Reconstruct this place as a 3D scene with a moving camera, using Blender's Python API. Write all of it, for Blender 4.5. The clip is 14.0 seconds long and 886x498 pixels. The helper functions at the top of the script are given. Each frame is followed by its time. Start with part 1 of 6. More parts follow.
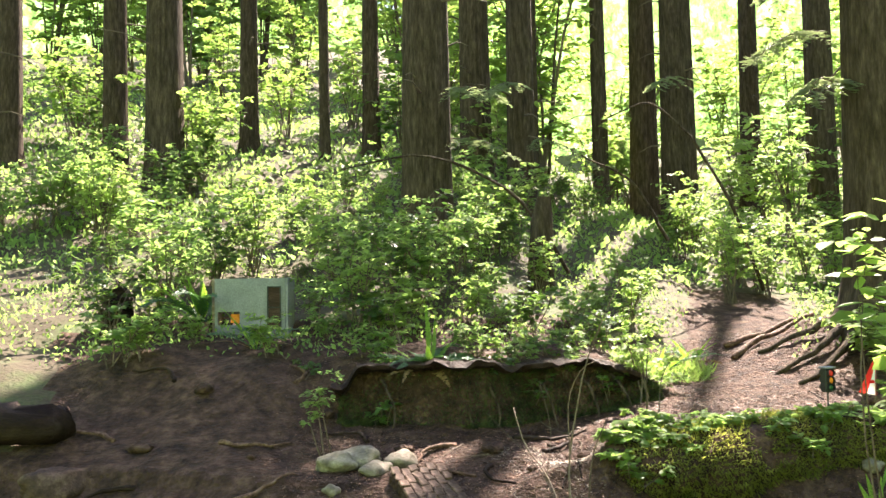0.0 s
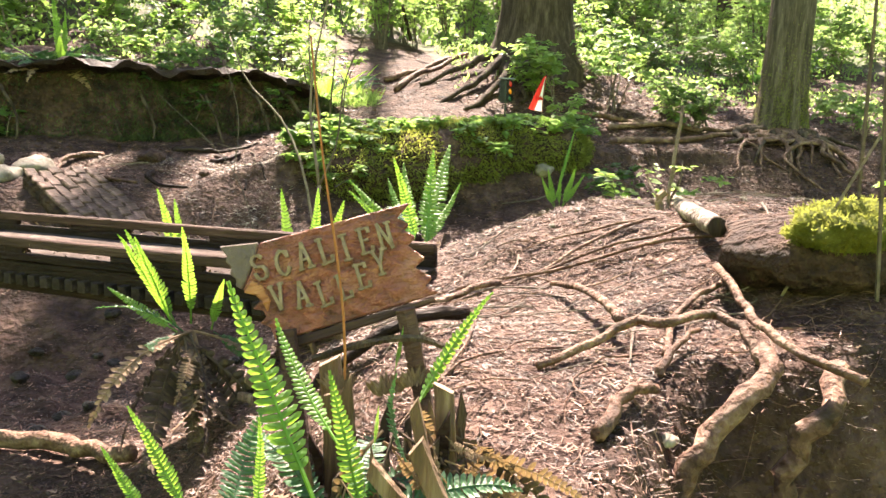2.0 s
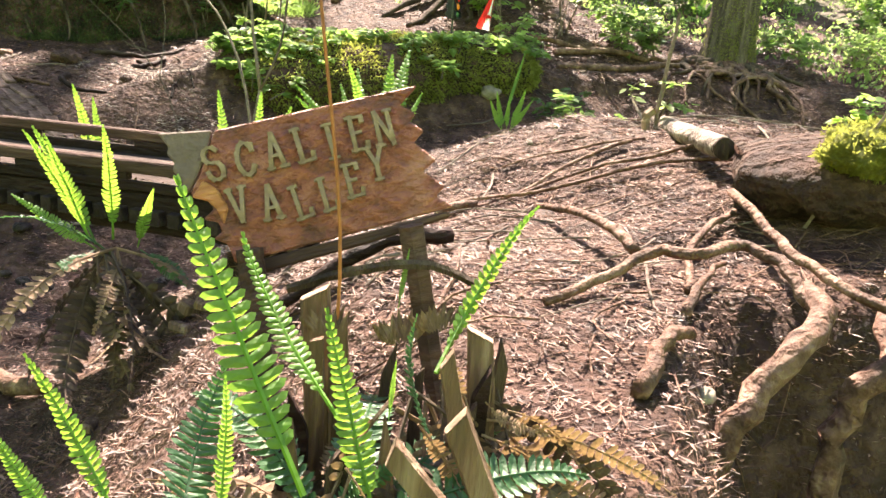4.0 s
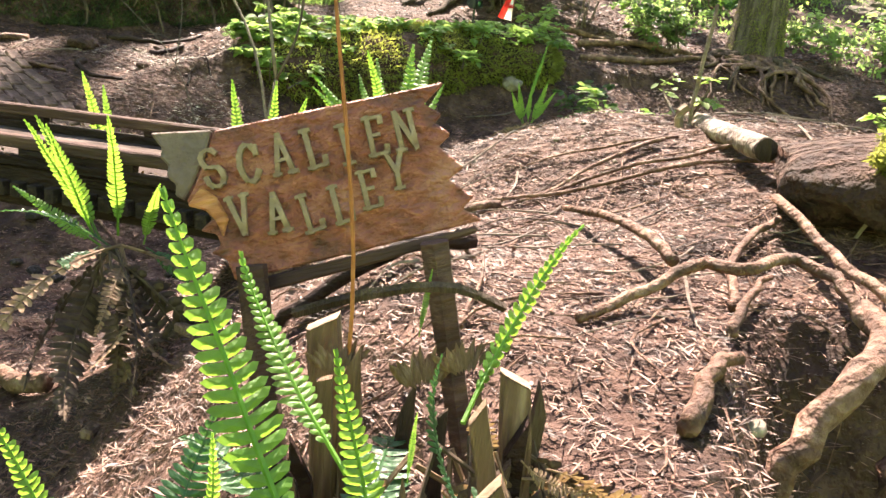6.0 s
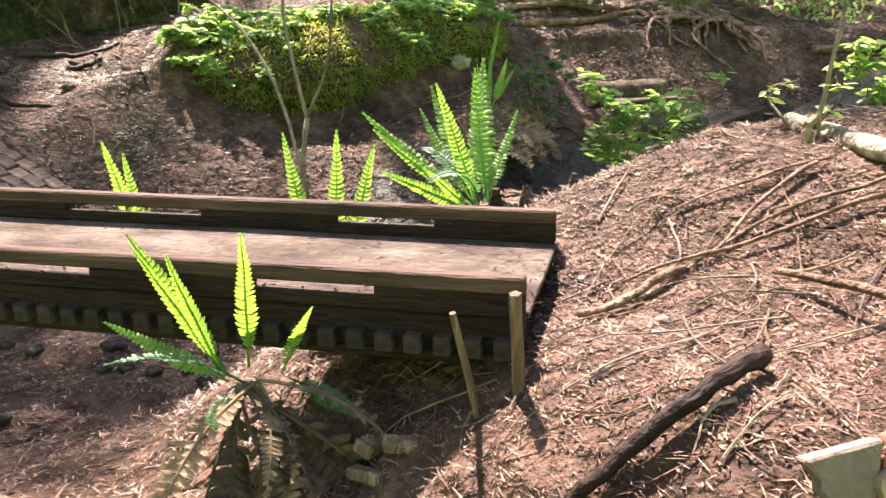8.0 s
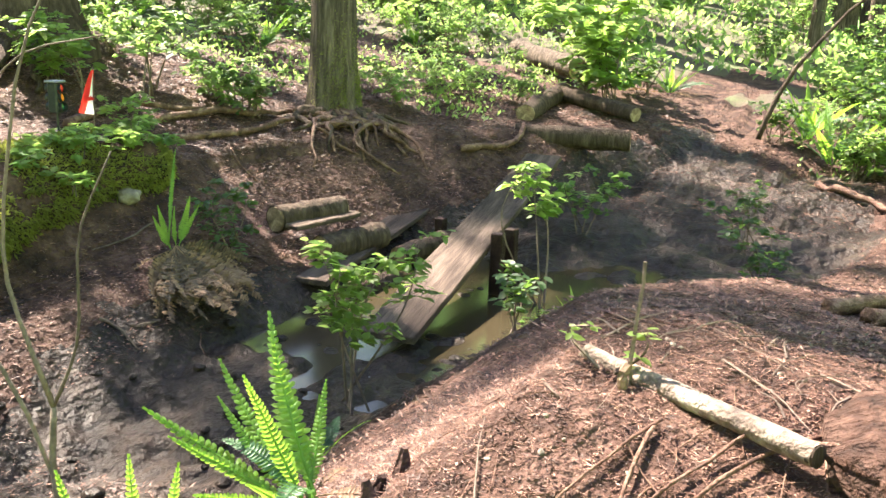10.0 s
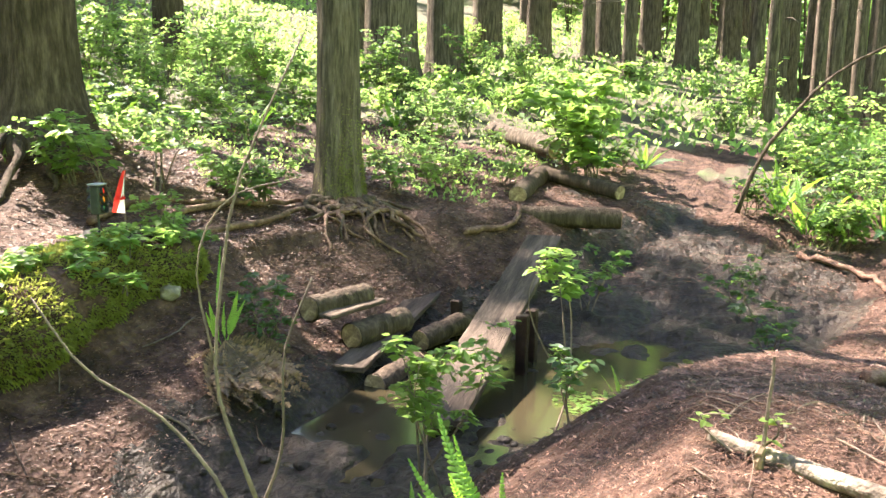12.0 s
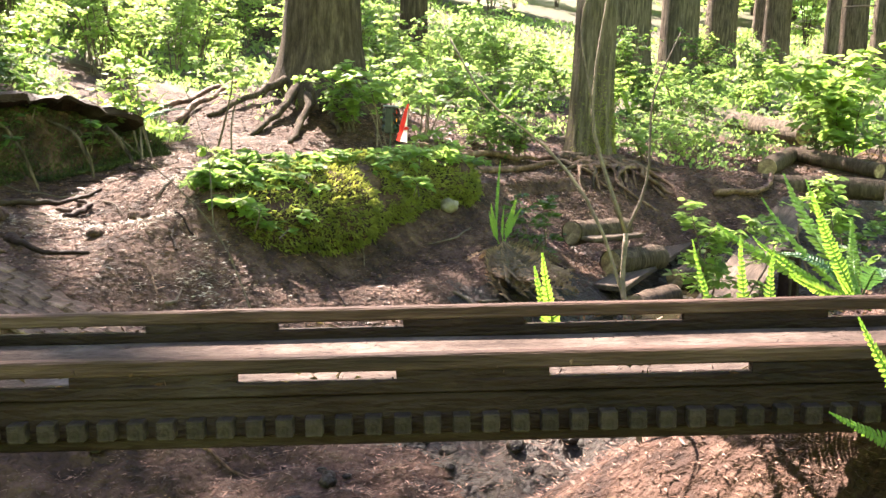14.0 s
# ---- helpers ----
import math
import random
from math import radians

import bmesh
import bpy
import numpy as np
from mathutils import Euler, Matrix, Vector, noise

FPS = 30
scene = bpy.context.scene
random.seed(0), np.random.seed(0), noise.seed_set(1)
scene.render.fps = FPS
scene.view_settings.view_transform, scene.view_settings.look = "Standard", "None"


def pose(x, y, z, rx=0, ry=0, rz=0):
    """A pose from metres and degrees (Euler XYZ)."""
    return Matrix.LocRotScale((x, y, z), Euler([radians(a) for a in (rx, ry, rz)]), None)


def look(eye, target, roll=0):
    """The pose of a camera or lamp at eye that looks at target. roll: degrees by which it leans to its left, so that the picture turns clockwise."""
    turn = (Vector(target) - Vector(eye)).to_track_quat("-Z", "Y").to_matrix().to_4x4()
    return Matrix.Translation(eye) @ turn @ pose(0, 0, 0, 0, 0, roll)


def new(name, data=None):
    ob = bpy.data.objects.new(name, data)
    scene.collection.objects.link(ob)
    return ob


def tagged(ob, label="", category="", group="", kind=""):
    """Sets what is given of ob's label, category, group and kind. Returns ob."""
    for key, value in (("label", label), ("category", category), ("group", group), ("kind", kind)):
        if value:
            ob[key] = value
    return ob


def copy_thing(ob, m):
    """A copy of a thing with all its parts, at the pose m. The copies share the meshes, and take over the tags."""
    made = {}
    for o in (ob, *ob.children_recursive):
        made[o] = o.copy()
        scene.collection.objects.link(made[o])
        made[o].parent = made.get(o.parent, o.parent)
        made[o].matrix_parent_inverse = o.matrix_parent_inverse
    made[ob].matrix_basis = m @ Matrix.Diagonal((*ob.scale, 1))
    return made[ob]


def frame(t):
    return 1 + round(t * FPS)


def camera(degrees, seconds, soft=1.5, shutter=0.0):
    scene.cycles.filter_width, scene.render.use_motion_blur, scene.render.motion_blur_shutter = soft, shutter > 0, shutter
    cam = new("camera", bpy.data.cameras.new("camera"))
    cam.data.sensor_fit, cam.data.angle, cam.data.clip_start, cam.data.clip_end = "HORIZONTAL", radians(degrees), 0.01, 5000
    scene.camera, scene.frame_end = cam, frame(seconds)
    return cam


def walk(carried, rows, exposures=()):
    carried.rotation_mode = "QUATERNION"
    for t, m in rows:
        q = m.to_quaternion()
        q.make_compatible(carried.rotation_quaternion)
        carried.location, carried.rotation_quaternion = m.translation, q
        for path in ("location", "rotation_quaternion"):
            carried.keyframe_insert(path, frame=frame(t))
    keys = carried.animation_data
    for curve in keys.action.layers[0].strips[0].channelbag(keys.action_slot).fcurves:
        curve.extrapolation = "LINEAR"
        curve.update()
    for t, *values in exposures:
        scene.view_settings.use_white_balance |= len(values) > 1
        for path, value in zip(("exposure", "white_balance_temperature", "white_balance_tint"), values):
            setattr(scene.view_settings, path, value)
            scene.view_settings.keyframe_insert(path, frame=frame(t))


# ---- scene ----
cam = camera(54.9, 14.0, soft=1.5)
PATH = [
    (0, (-0.054, 0.397, 1.321), (0.03, 2.393, 1.413), -1.0),
    (0.5, (-0.179, 0.778, 1.068), (0.216, 2.736, 1.176), -1.3),
    (1, (-0.269, 0.928, 0.86), (0.279, 2.851, 0.822), -0.3),
    (1.5, (-0.344, 1.09, 0.727), (0.423, 2.922, 0.49), 1.4),
    (2, (-0.372, 1.19, 0.633), (0.558, 2.919, 0.247), 2.5),
    (2.5, (-0.354, 1.32, 0.572), (0.661, 2.982, 0.115), 3.8),
    (3, (-0.339, 1.412, 0.551), (0.727, 3.03, 0.058), 4.8),
    (5.5, (-0.306, 1.46, 0.565), (0.744, 3.068, 0.005), 6.5),
    (6, (-0.288, 1.519, 0.553), (0.746, 3.135, -0.013), 6.3),
    (6.5, (-0.317, 1.622, 0.602), (0.711, 3.235, 0.02), 5.4),
    (7, (-0.432, 1.783, 0.634), (0.603, 3.386, 0.035), 2.6),
    (7.5, (-0.509, 1.887, 0.661), (0.597, 3.432, 0.037), 1.4),
    (8, (-0.518, 2.033, 0.663), (0.701, 3.482, 0.02), 1.5),
    (8.5, (-0.468, 2.312, 0.757), (0.964, 3.549, 0.112), -0.8),
    (9, (-0.447, 2.413, 0.849), (1.124, 3.468, 0.201), 0.8),
    (11.5, (-0.8, 2.805, 1.267), (1.07, 3.414, 0.906), 1.1),
    (12, (-0.928, 2.901, 1.193), (0.906, 3.623, 0.855), 0.9),
    (12.5, (-1.183, 2.979, 1.129), (0.562, 3.896, 0.787), 0.2),
    (13, (-1.384, 2.956, 0.949), (0.323, 3.928, 0.573), 0.6),
    (13.5, (-1.409, 3.019, 0.687), (0.261, 4.056, 0.317), 1.8),
    (14, (-1.467, 3.061, 0.51), (0.153, 4.203, 0.239), 1.9),
]
EXPOSURES = [(0.0, 2.65, 7000, 16), (1.5, 2.9, 7050, 17), (2.5, 2.9, 7150, 18), (7.0, 2.85, 7000, 17), (9.0, 2.95, 6850, 14), (12.0, 3.1, 6750, 12), (13.0, 2.95, 6850, 15), (13.5, 3.05, 6850, 16), (14.0, 3.1, 6950, 18)]
walk(cam, [(t, look(eye, target, roll)) for t, eye, target, roll in PATH], EXPOSURES)

# ---- world and sun ----
SUN_DIR = Vector((0.26, 0.58, 0.80)).normalized()      # from the place towards the sun
world = bpy.data.worlds.new("world")
scene.world = world
world.use_nodes = True
wn = world.node_tree.nodes
sky = wn.new("ShaderNodeTexSky")
sky.sky_type, sky.sun_disc = "NISHITA", False
sky.sun_elevation = math.asin(SUN_DIR.z)
sky.sun_rotation = math.atan2(SUN_DIR.x, SUN_DIR.y)
world.node_tree.links.new(sky.outputs[0], wn["Background"].inputs[0])
wn["Background"].inputs[1].default_value = 0.08
sun = new("sun", bpy.data.lights.new("sun", "SUN"))
sun.data.energy, sun.data.angle, sun.data.color = 4.9, radians(0.6), (1.0, 0.93, 0.82)
sun.matrix_world = look((0, 0, 30), Vector((0, 0, 30)) - SUN_DIR)

# ---- materials ----
def mat(name, color, rough=0.8, metal=0.0, dark=None, light=None, scale=8.0, bump=0.3, bump_scale=40.0, spread=0.35,
        trans=0.0, trans_color=None, rand=0.0, stretch=(1, 1, 1), obj=True, spec=0.4, depth=0.02):
    """A surface with stains at a large scale, grain at a small one, and relief."""
    m = bpy.data.materials.new(name)
    m.use_nodes = True
    nt = m.node_tree
    n, l = nt.nodes, nt.links
    b = n["Principled BSDF"]
    b.inputs["Roughness"].default_value = rough
    b.inputs["Metallic"].default_value = metal
    b.inputs["Specular IOR Level"].default_value = spec
    dark = dark or tuple(c * (1 - spread) for c in color)
    light = light or tuple(min(1, c * (1 + spread)) for c in color)
    tc = n.new("ShaderNodeTexCoord")
    mp = n.new("ShaderNodeMapping")
    mp.inputs["Scale"].default_value = stretch
    l.new(tc.outputs["Object"] if obj else tc.outputs["Generated"], mp.inputs[0])
    n1 = n.new("ShaderNodeTexNoise")
    n1.inputs["Scale"].default_value, n1.inputs["Detail"].default_value, n1.inputs["Roughness"].default_value = scale, 5, 0.65
    l.new(mp.outputs[0], n1.inputs["Vector"])
    ramp = n.new("ShaderNodeValToRGB")
    e = ramp.color_ramp.elements
    e[0].position, e[0].color = 0.32, (*dark, 1)
    e[1].position, e[1].color = 0.68, (*light, 1)
    mid = e.new(0.5)
    mid.color = (*color, 1)
    l.new(n1.outputs[0], ramp.inputs[0])
    n2 = n.new("ShaderNodeTexNoise")
    n2.inputs["Scale"].default_value, n2.inputs["Detail"].default_value = bump_scale, 8
    l.new(mp.outputs[0], n2.inputs["Vector"])
    mix = n.new("ShaderNodeMix")
    mix.data_type, mix.blend_type = "RGBA", "OVERLAY"
    mix.inputs["Factor"].default_value = 0.5
    l.new(ramp.outputs[0], mix.inputs["A"])
    l.new(n2.outputs[0], mix.inputs["B"])
    col = mix.outputs["Result"]
    if rand:
        oi = n.new("ShaderNodeObjectInfo")
        ge = n.new("ShaderNodeNewGeometry")
        ad = n.new("ShaderNodeMath")
        ad.operation = "ADD"
        l.new(oi.outputs["Random"], ad.inputs[0])
        l.new(ge.outputs["Random Per Island"], ad.inputs[1])
        fr = n.new("ShaderNodeMath")
        fr.operation = "FRACT"
        l.new(ad.outputs[0], fr.inputs[0])
        mr = n.new("ShaderNodeMapRange")
        mr.inputs["To Min"].default_value, mr.inputs["To Max"].default_value = 1 - rand, 1 + rand
        l.new(fr.outputs[0], mr.inputs["Value"])
        hs = n.new("ShaderNodeHueSaturation")
        l.new(mr.outputs[0], hs.inputs["Value"])
        l.new(col, hs.inputs["Color"])
        col = hs.outputs[0]
    l.new(col, b.inputs["Base Color"])
    if bump:
        bp = n.new("ShaderNodeBump")
        bp.inputs["Strength"].default_value, bp.inputs["Distance"].default_value = bump, depth
        l.new(n2.outputs[0], bp.inputs["Height"])
        l.new(bp.outputs[0], b.inputs["Normal"])
    if trans:
        tr = n.new("ShaderNodeBsdfTranslucent")
        hs2 = n.new("ShaderNodeMix")
        hs2.data_type = "RGBA"
        hs2.inputs["Factor"].default_value = 0.6
        l.new(col, hs2.inputs["A"])
        hs2.inputs["B"].default_value = (*(trans_color or color), 1)
        l.new(hs2.outputs["Result"], tr.inputs["Color"])
        ms = n.new("ShaderNodeMixShader")
        ms.inputs[0].default_value = trans
        l.new(b.outputs[0], ms.inputs[1])
        l.new(tr.outputs[0], ms.inputs[2])
        l.new(ms.outputs[0], n["Material Output"].inputs[0])
    return m


SOIL = mat("soil", (0.062, 0.032, 0.023), 0.8, dark=(0.022, 0.012, 0.010), light=(0.12, 0.068, 0.052), scale=7, bump=1.0, bump_scale=24, depth=0.07, spec=0.15)
FLOOR = mat("forest_floor", (0.06, 0.045, 0.024), 0.9, dark=(0.045, 0.026, 0.018), light=(0.06, 0.08, 0.025), scale=1.6, bump=0.9, bump_scale=30)
MUD = mat("wet_mud", (0.025, 0.017, 0.013), 0.45, dark=(0.010, 0.007, 0.006), light=(0.046, 0.031, 0.023), scale=6, bump=1.0, bump_scale=16, spec=0.15, depth=0.07)
BARK = mat("bark", (0.056, 0.037, 0.027), 0.9, dark=(0.024, 0.016, 0.011), light=(0.105, 0.073, 0.055), scale=6, bump=1.0, bump_scale=22, stretch=(3, 3, 0.55), spec=0.15)
BARK_GREY = mat("bark_grey", (0.1, 0.074, 0.056), 0.9, dark=(0.035, 0.026, 0.02), light=(0.19, 0.145, 0.112), scale=6, bump=1.0, bump_scale=26, stretch=(4, 4, 0.5), spec=0.15, depth=0.03)
ROOT = mat("root", (0.115, 0.057, 0.039), 0.7, dark=(0.045, 0.025, 0.018), light=(0.23, 0.14, 0.1), scale=18, bump=0.8, bump_scale=70, spec=0.2)
DENTIL = mat("dentil_wood", (0.034, 0.022, 0.02), 0.75, dark=(0.022, 0.016, 0.012), light=(0.075, 0.06, 0.048), scale=20, bump=0.4, bump_scale=80, rand=0.25, spec=0.1)
TWIG = mat("twig", (0.13, 0.094, 0.075), 0.8, scale=20, bump=0.4, bump_scale=90, rand=0.35, spec=0.2)
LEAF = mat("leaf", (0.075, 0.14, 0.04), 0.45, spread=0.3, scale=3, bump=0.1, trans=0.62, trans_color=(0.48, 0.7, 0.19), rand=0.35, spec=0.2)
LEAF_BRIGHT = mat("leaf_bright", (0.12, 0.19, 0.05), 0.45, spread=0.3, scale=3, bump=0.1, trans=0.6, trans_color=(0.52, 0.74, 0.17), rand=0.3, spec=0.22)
LEAF_DARK = mat("leaf_dark", (0.035, 0.075, 0.025), 0.5, spread=0.3, scale=3, bump=0.1, trans=0.5, trans_color=(0.2, 0.34, 0.05), rand=0.35, spec=0.35)
FERN_G = mat("fern_green", (0.11, 0.23, 0.035), 0.45, spread=0.25, scale=12, bump=0.2, bump_scale=120, trans=0.5, trans_color=(0.42, 0.68, 0.07), rand=0.15, spec=0.4)
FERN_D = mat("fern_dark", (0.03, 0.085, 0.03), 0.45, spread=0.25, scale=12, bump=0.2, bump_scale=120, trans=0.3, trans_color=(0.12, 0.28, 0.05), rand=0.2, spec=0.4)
FERN_DEAD = mat("fern_dead", (0.07, 0.043, 0.026), 0.85, spread=0.4, scale=14, bump=0.2, bump_scale=120, rand=0.3)
FERN_DRY = mat("fern_dry", (0.19, 0.115, 0.07), 0.8, spread=0.35, scale=14, bump=0.2, bump_scale=120, trans=0.25, trans_color=(0.4, 0.25, 0.1), rand=0.25)
BOUGH = mat("hemlock_needles", (0.13, 0.17, 0.08), 0.6, spread=0.3, scale=3, bump=0.1, trans=0.5, trans_color=(0.42, 0.5, 0.22), rand=0.3)
# dry litter, its colour raised to carry the sunlight on the spur
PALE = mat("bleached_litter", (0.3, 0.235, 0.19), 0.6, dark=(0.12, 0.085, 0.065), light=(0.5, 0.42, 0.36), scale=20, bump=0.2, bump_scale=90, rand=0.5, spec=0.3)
MOSS_SHADED = mat("dark_moss", (0.05, 0.062, 0.02), 0.95, dark=(0.018, 0.024, 0.008), light=(0.09, 0.105, 0.03), scale=7, bump=1.0, bump_scale=140, rand=0.35)
SPLINT = mat("fresh_split_wood", (0.36, 0.13, 0.05), 0.7, dark=(0.22, 0.075, 0.03), light=(0.5, 0.22, 0.1), scale=30, bump=0.6, bump_scale=90, stretch=(0.4, 2, 1))
MOSS = mat("moss", (0.17, 0.18, 0.04), 0.95, dark=(0.06, 0.08, 0.014), light=(0.26, 0.26, 0.05), scale=9, bump=1.0, bump_scale=140, rand=0.3, trans=0.45, trans_color=(0.5, 0.52, 0.1))
OLD_WOOD = mat("old_plank", (0.066, 0.045, 0.035), 0.85, dark=(0.026, 0.018, 0.014), light=(0.125, 0.09, 0.072), scale=6, bump=0.7, bump_scale=45, stretch=(0.3, 3, 3), spec=0.15)
WOOD = mat("weathered_wood", (0.19, 0.14, 0.11), 0.75, dark=(0.09, 0.064, 0.05), light=(0.31, 0.25, 0.2), scale=5, bump=0.5, bump_scale=45, stretch=(0.25, 3, 3), spec=0.2)
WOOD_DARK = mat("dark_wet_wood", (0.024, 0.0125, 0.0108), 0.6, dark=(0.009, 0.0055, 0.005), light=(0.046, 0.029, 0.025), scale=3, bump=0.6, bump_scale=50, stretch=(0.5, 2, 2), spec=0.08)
DECK = mat("muddy_deck", (0.066, 0.047, 0.04), 0.85, dark=(0.022, 0.015, 0.013), light=(0.125, 0.096, 0.083), scale=5, bump=0.5, bump_scale=60, stretch=(0.9, 1.3, 1), spec=0.06)
WOOD_RED = mat("cedar", (0.062, 0.033, 0.027), 0.8, dark=(0.024, 0.013, 0.011), light=(0.12, 0.068, 0.056), scale=6, bump=0.5, bump_scale=50, stretch=(0.3, 3, 3), spec=0.15)
SIGN = mat("sign_wood", (0.235, 0.068, 0.043), 0.6, dark=(0.065, 0.026, 0.02), light=(0.34, 0.135, 0.092), scale=20, bump=1.0, bump_scale=75, stretch=(0.8, 1.2, 1))
LETTER = mat("letter_wood", (0.2, 0.13, 0.085), 0.65, dark=(0.14, 0.075, 0.045), light=(0.36, 0.23, 0.15), scale=30, bump=0.4, bump_scale=90)
STAKE = mat("split_stake", (0.145, 0.085, 0.056), 0.8, dark=(0.09, 0.056, 0.036), light=(0.26, 0.18, 0.125), scale=14, bump=0.6, bump_scale=60, stretch=(3, 3, 0.3), spec=0.15)
GREYWOOD = mat("grey_wood", (0.115, 0.076, 0.066), 0.8, scale=12, bump=0.5, bump_scale=60)
CUT = mat("cut_wood", (0.22, 0.14, 0.09), 0.75, dark=(0.11, 0.068, 0.043), light=(0.36, 0.25, 0.17), scale=16, bump=0.4, bump_scale=60)
LOGBARK = mat("log_bark", (0.16, 0.115, 0.09), 0.85, dark=(0.045, 0.03, 0.024), light=(0.42, 0.35, 0.28), scale=12, bump=0.8, bump_scale=60)
STONE = mat("stone", (0.19, 0.15, 0.115), 0.8, dark=(0.09, 0.07, 0.052), light=(0.3, 0.25, 0.2), scale=8, bump=0.6, bump_scale=40)
TILE = mat("flat_stone", (0.1, 0.056, 0.043), 0.7, dark=(0.05, 0.03, 0.024), light=(0.2, 0.125, 0.1), scale=9, bump=0.6, bump_scale=60, rand=0.3, spec=0.15)
PANEL = mat("grey_panel", (0.21, 0.205, 0.225), 0.7, spread=0.18, scale=5, bump=0.25, bump_scale=60)
RED = mat("red_cloth", (0.75, 0.03, 0.025), 0.7, spread=0.15, scale=12, bump=0.1, trans=0.4, trans_color=(0.9, 0.08, 0.05))
WHITE = mat("white_cloth", (0.8, 0.78, 0.76), 0.7, spread=0.08, scale=12, bump=0.1, trans=0.35, trans_color=(0.9, 0.85, 0.8))
BLACK = mat("black_plastic", (0.02, 0.02, 0.022), 0.45, spread=0.3, scale=20, bump=0.1)
ORANGE = mat("orange_plastic", (0.8, 0.22, 0.02), 0.4, spread=0.15, scale=20, bump=0.05)
LENS_RED = mat("red_lens", (0.6, 0.03, 0.02), 0.25, spread=0.2, scale=20, bump=0.05)
LENS_GREEN = mat("green_lens", (0.015, 0.06, 0.03), 0.25, spread=0.2, scale=20, bump=0.05)
LITTER = mat("litter", (0.105, 0.05, 0.035), 0.5, dark=(0.022, 0.011, 0.008), light=(0.29, 0.165, 0.118), spec=0.25, scale=20, bump=0.2, bump_scale=90, rand=0.75)


# ---- mesh helpers ----
def mesh_of(name, verts, faces, *mats, smooth=False, index=None):
    me = bpy.data.meshes.new(name)
    me.from_pydata([tuple(v) for v in verts], [], [tuple(f) for f in faces])
    for m in mats:
        me.materials.append(m)
    if index is not None:
        me.polygons.foreach_set("material_index", np.array(index, dtype=np.int32))
    if smooth:
        me.polygons.foreach_set("use_smooth", np.ones(len(me.polygons), dtype=bool))
    me.update()
    return me


def child(name, me, parent, label="", m=None):
    ob = new(name, me)
    ob.parent = parent
    if m is not None:
        ob.matrix_basis = m
    if label:
        ob["label"] = label
    return ob


def part(name, bm, material, parent, label="", m=None, smooth=False):
    me = bpy.data.meshes.new(name)
    bm.to_mesh(me)
    bm.free()
    me.materials.append(material)
    if smooth:
        me.polygons.foreach_set("use_smooth", np.ones(len(me.polygons), dtype=bool))
    return child(name, me, parent, label, m)


def thing(name, m, label, category, group="", kind=""):
    ob = new(name)
    ob.empty_display_size = 0.1
    ob.matrix_basis = m
    return tagged(ob, label, category, group, kind)


def box(sx, sy, sz, bevel=0.003, at=(0, 0, 0), rough=0.0, seed=0, cuts=0):
    """A board: bevelled, and with rough above 0 worn out of true."""
    bm = bmesh.new()
    bmesh.ops.create_cube(bm, size=1)
    bmesh.ops.scale(bm, vec=(sx, sy, sz), verts=bm.verts)
    if cuts:
        axis = 0 if sx >= max(sy, sz) else (1 if sy >= sz else 2)
        edges = [e for e in bm.edges if abs((e.verts[0].co - e.verts[1].co)[axis]) > 0.9 * (sx, sy, sz)[axis]]
        bmesh.ops.subdivide_edges(bm, edges=edges, cuts=cuts, use_grid_fill=True)
    if bevel:
        bmesh.ops.bevel(bm, geom=[e for e in bm.edges if len(e.link_faces) == 2 and e.calc_face_angle(0) > 0.5], offset=bevel, segments=1, affect="EDGES")
    if rough:
        for v in bm.verts:
            p = v.co * 9 + Vector((seed * 3.7, seed * 1.3, 0))
            v.co += Vector((noise.noise(p), noise.noise(p + Vector((9, 0, 0))), noise.noise(p + Vector((0, 9, 0))))) * rough
    bmesh.ops.translate(bm, vec=at, verts=bm.verts)
    return bm


def tube_data(points, radii, sides=7, wob=0.0, seed=0, caps=True):
    """Vertices and faces of a limb along points, uneven where wob is above 0."""
    rng = random.Random(seed)
    pts = [Vector(p) for p in points]
    verts, faces = [], []
    up = Vector((0.31, 0.17, 0.93))
    for i, p in enumerate(pts):
        d = (pts[min(i + 1, len(pts) - 1)] - pts[max(i - 1, 0)]).normalized()
        a = d.cross(up)
        if a.length < 0.05:
            a = d.cross(Vector((1, 0, 0)))
        a.normalize()
        b = d.cross(a)
        for k in range(sides):
            w = 2 * math.pi * k / sides
            r = radii[i] * (1 + wob * rng.uniform(-1, 1))
            verts.append(p + (a * math.cos(w) + b * math.sin(w)) * r)
    for i in range(len(pts) - 1):
        for k in range(sides):
            q = (k + 1) % sides
            faces.append((i * sides + k, i * sides + q, (i + 1) * sides + q, (i + 1) * sides + k))
    if caps:
        faces.append(tuple(range(sides))[::-1])
        faces.append(tuple(range((len(pts) - 1) * sides, len(pts) * sides)))
    return verts, faces


def joined(chunks):
    verts, faces = [], []
    for v, f in chunks:
        o = len(verts)
        verts += list(v)
        faces += [tuple(i + o for i in g) for g in f]
    return verts, faces


def spline(points, n):
    """A smooth line through a few points."""
    pts = [Vector(p) for p in points]
    pts = [2 * pts[0] - pts[1]] + pts + [2 * pts[-1] - pts[-2]]
    out = []
    segs = len(pts) - 3
    for k in range(n + 1):
        u = k / n * segs
        i = min(int(u), segs - 1)
        t = u - i
        p0, p1, p2, p3 = pts[i:i + 4]
        out.append(0.5 * (2 * p1 + (p2 - p0) * t + (2 * p0 - 5 * p1 + 4 * p2 - p3) * t * t + (3 * p1 - p0 - 3 * p2 + p3) * t ** 3))
    return out


# ---- the lie of the land ----
def lattice(ix, iy, seed):
    v = np.sin(ix * 127.1 + iy * 311.7 + seed * 74.7) * 43758.5453
    return v - np.floor(v)


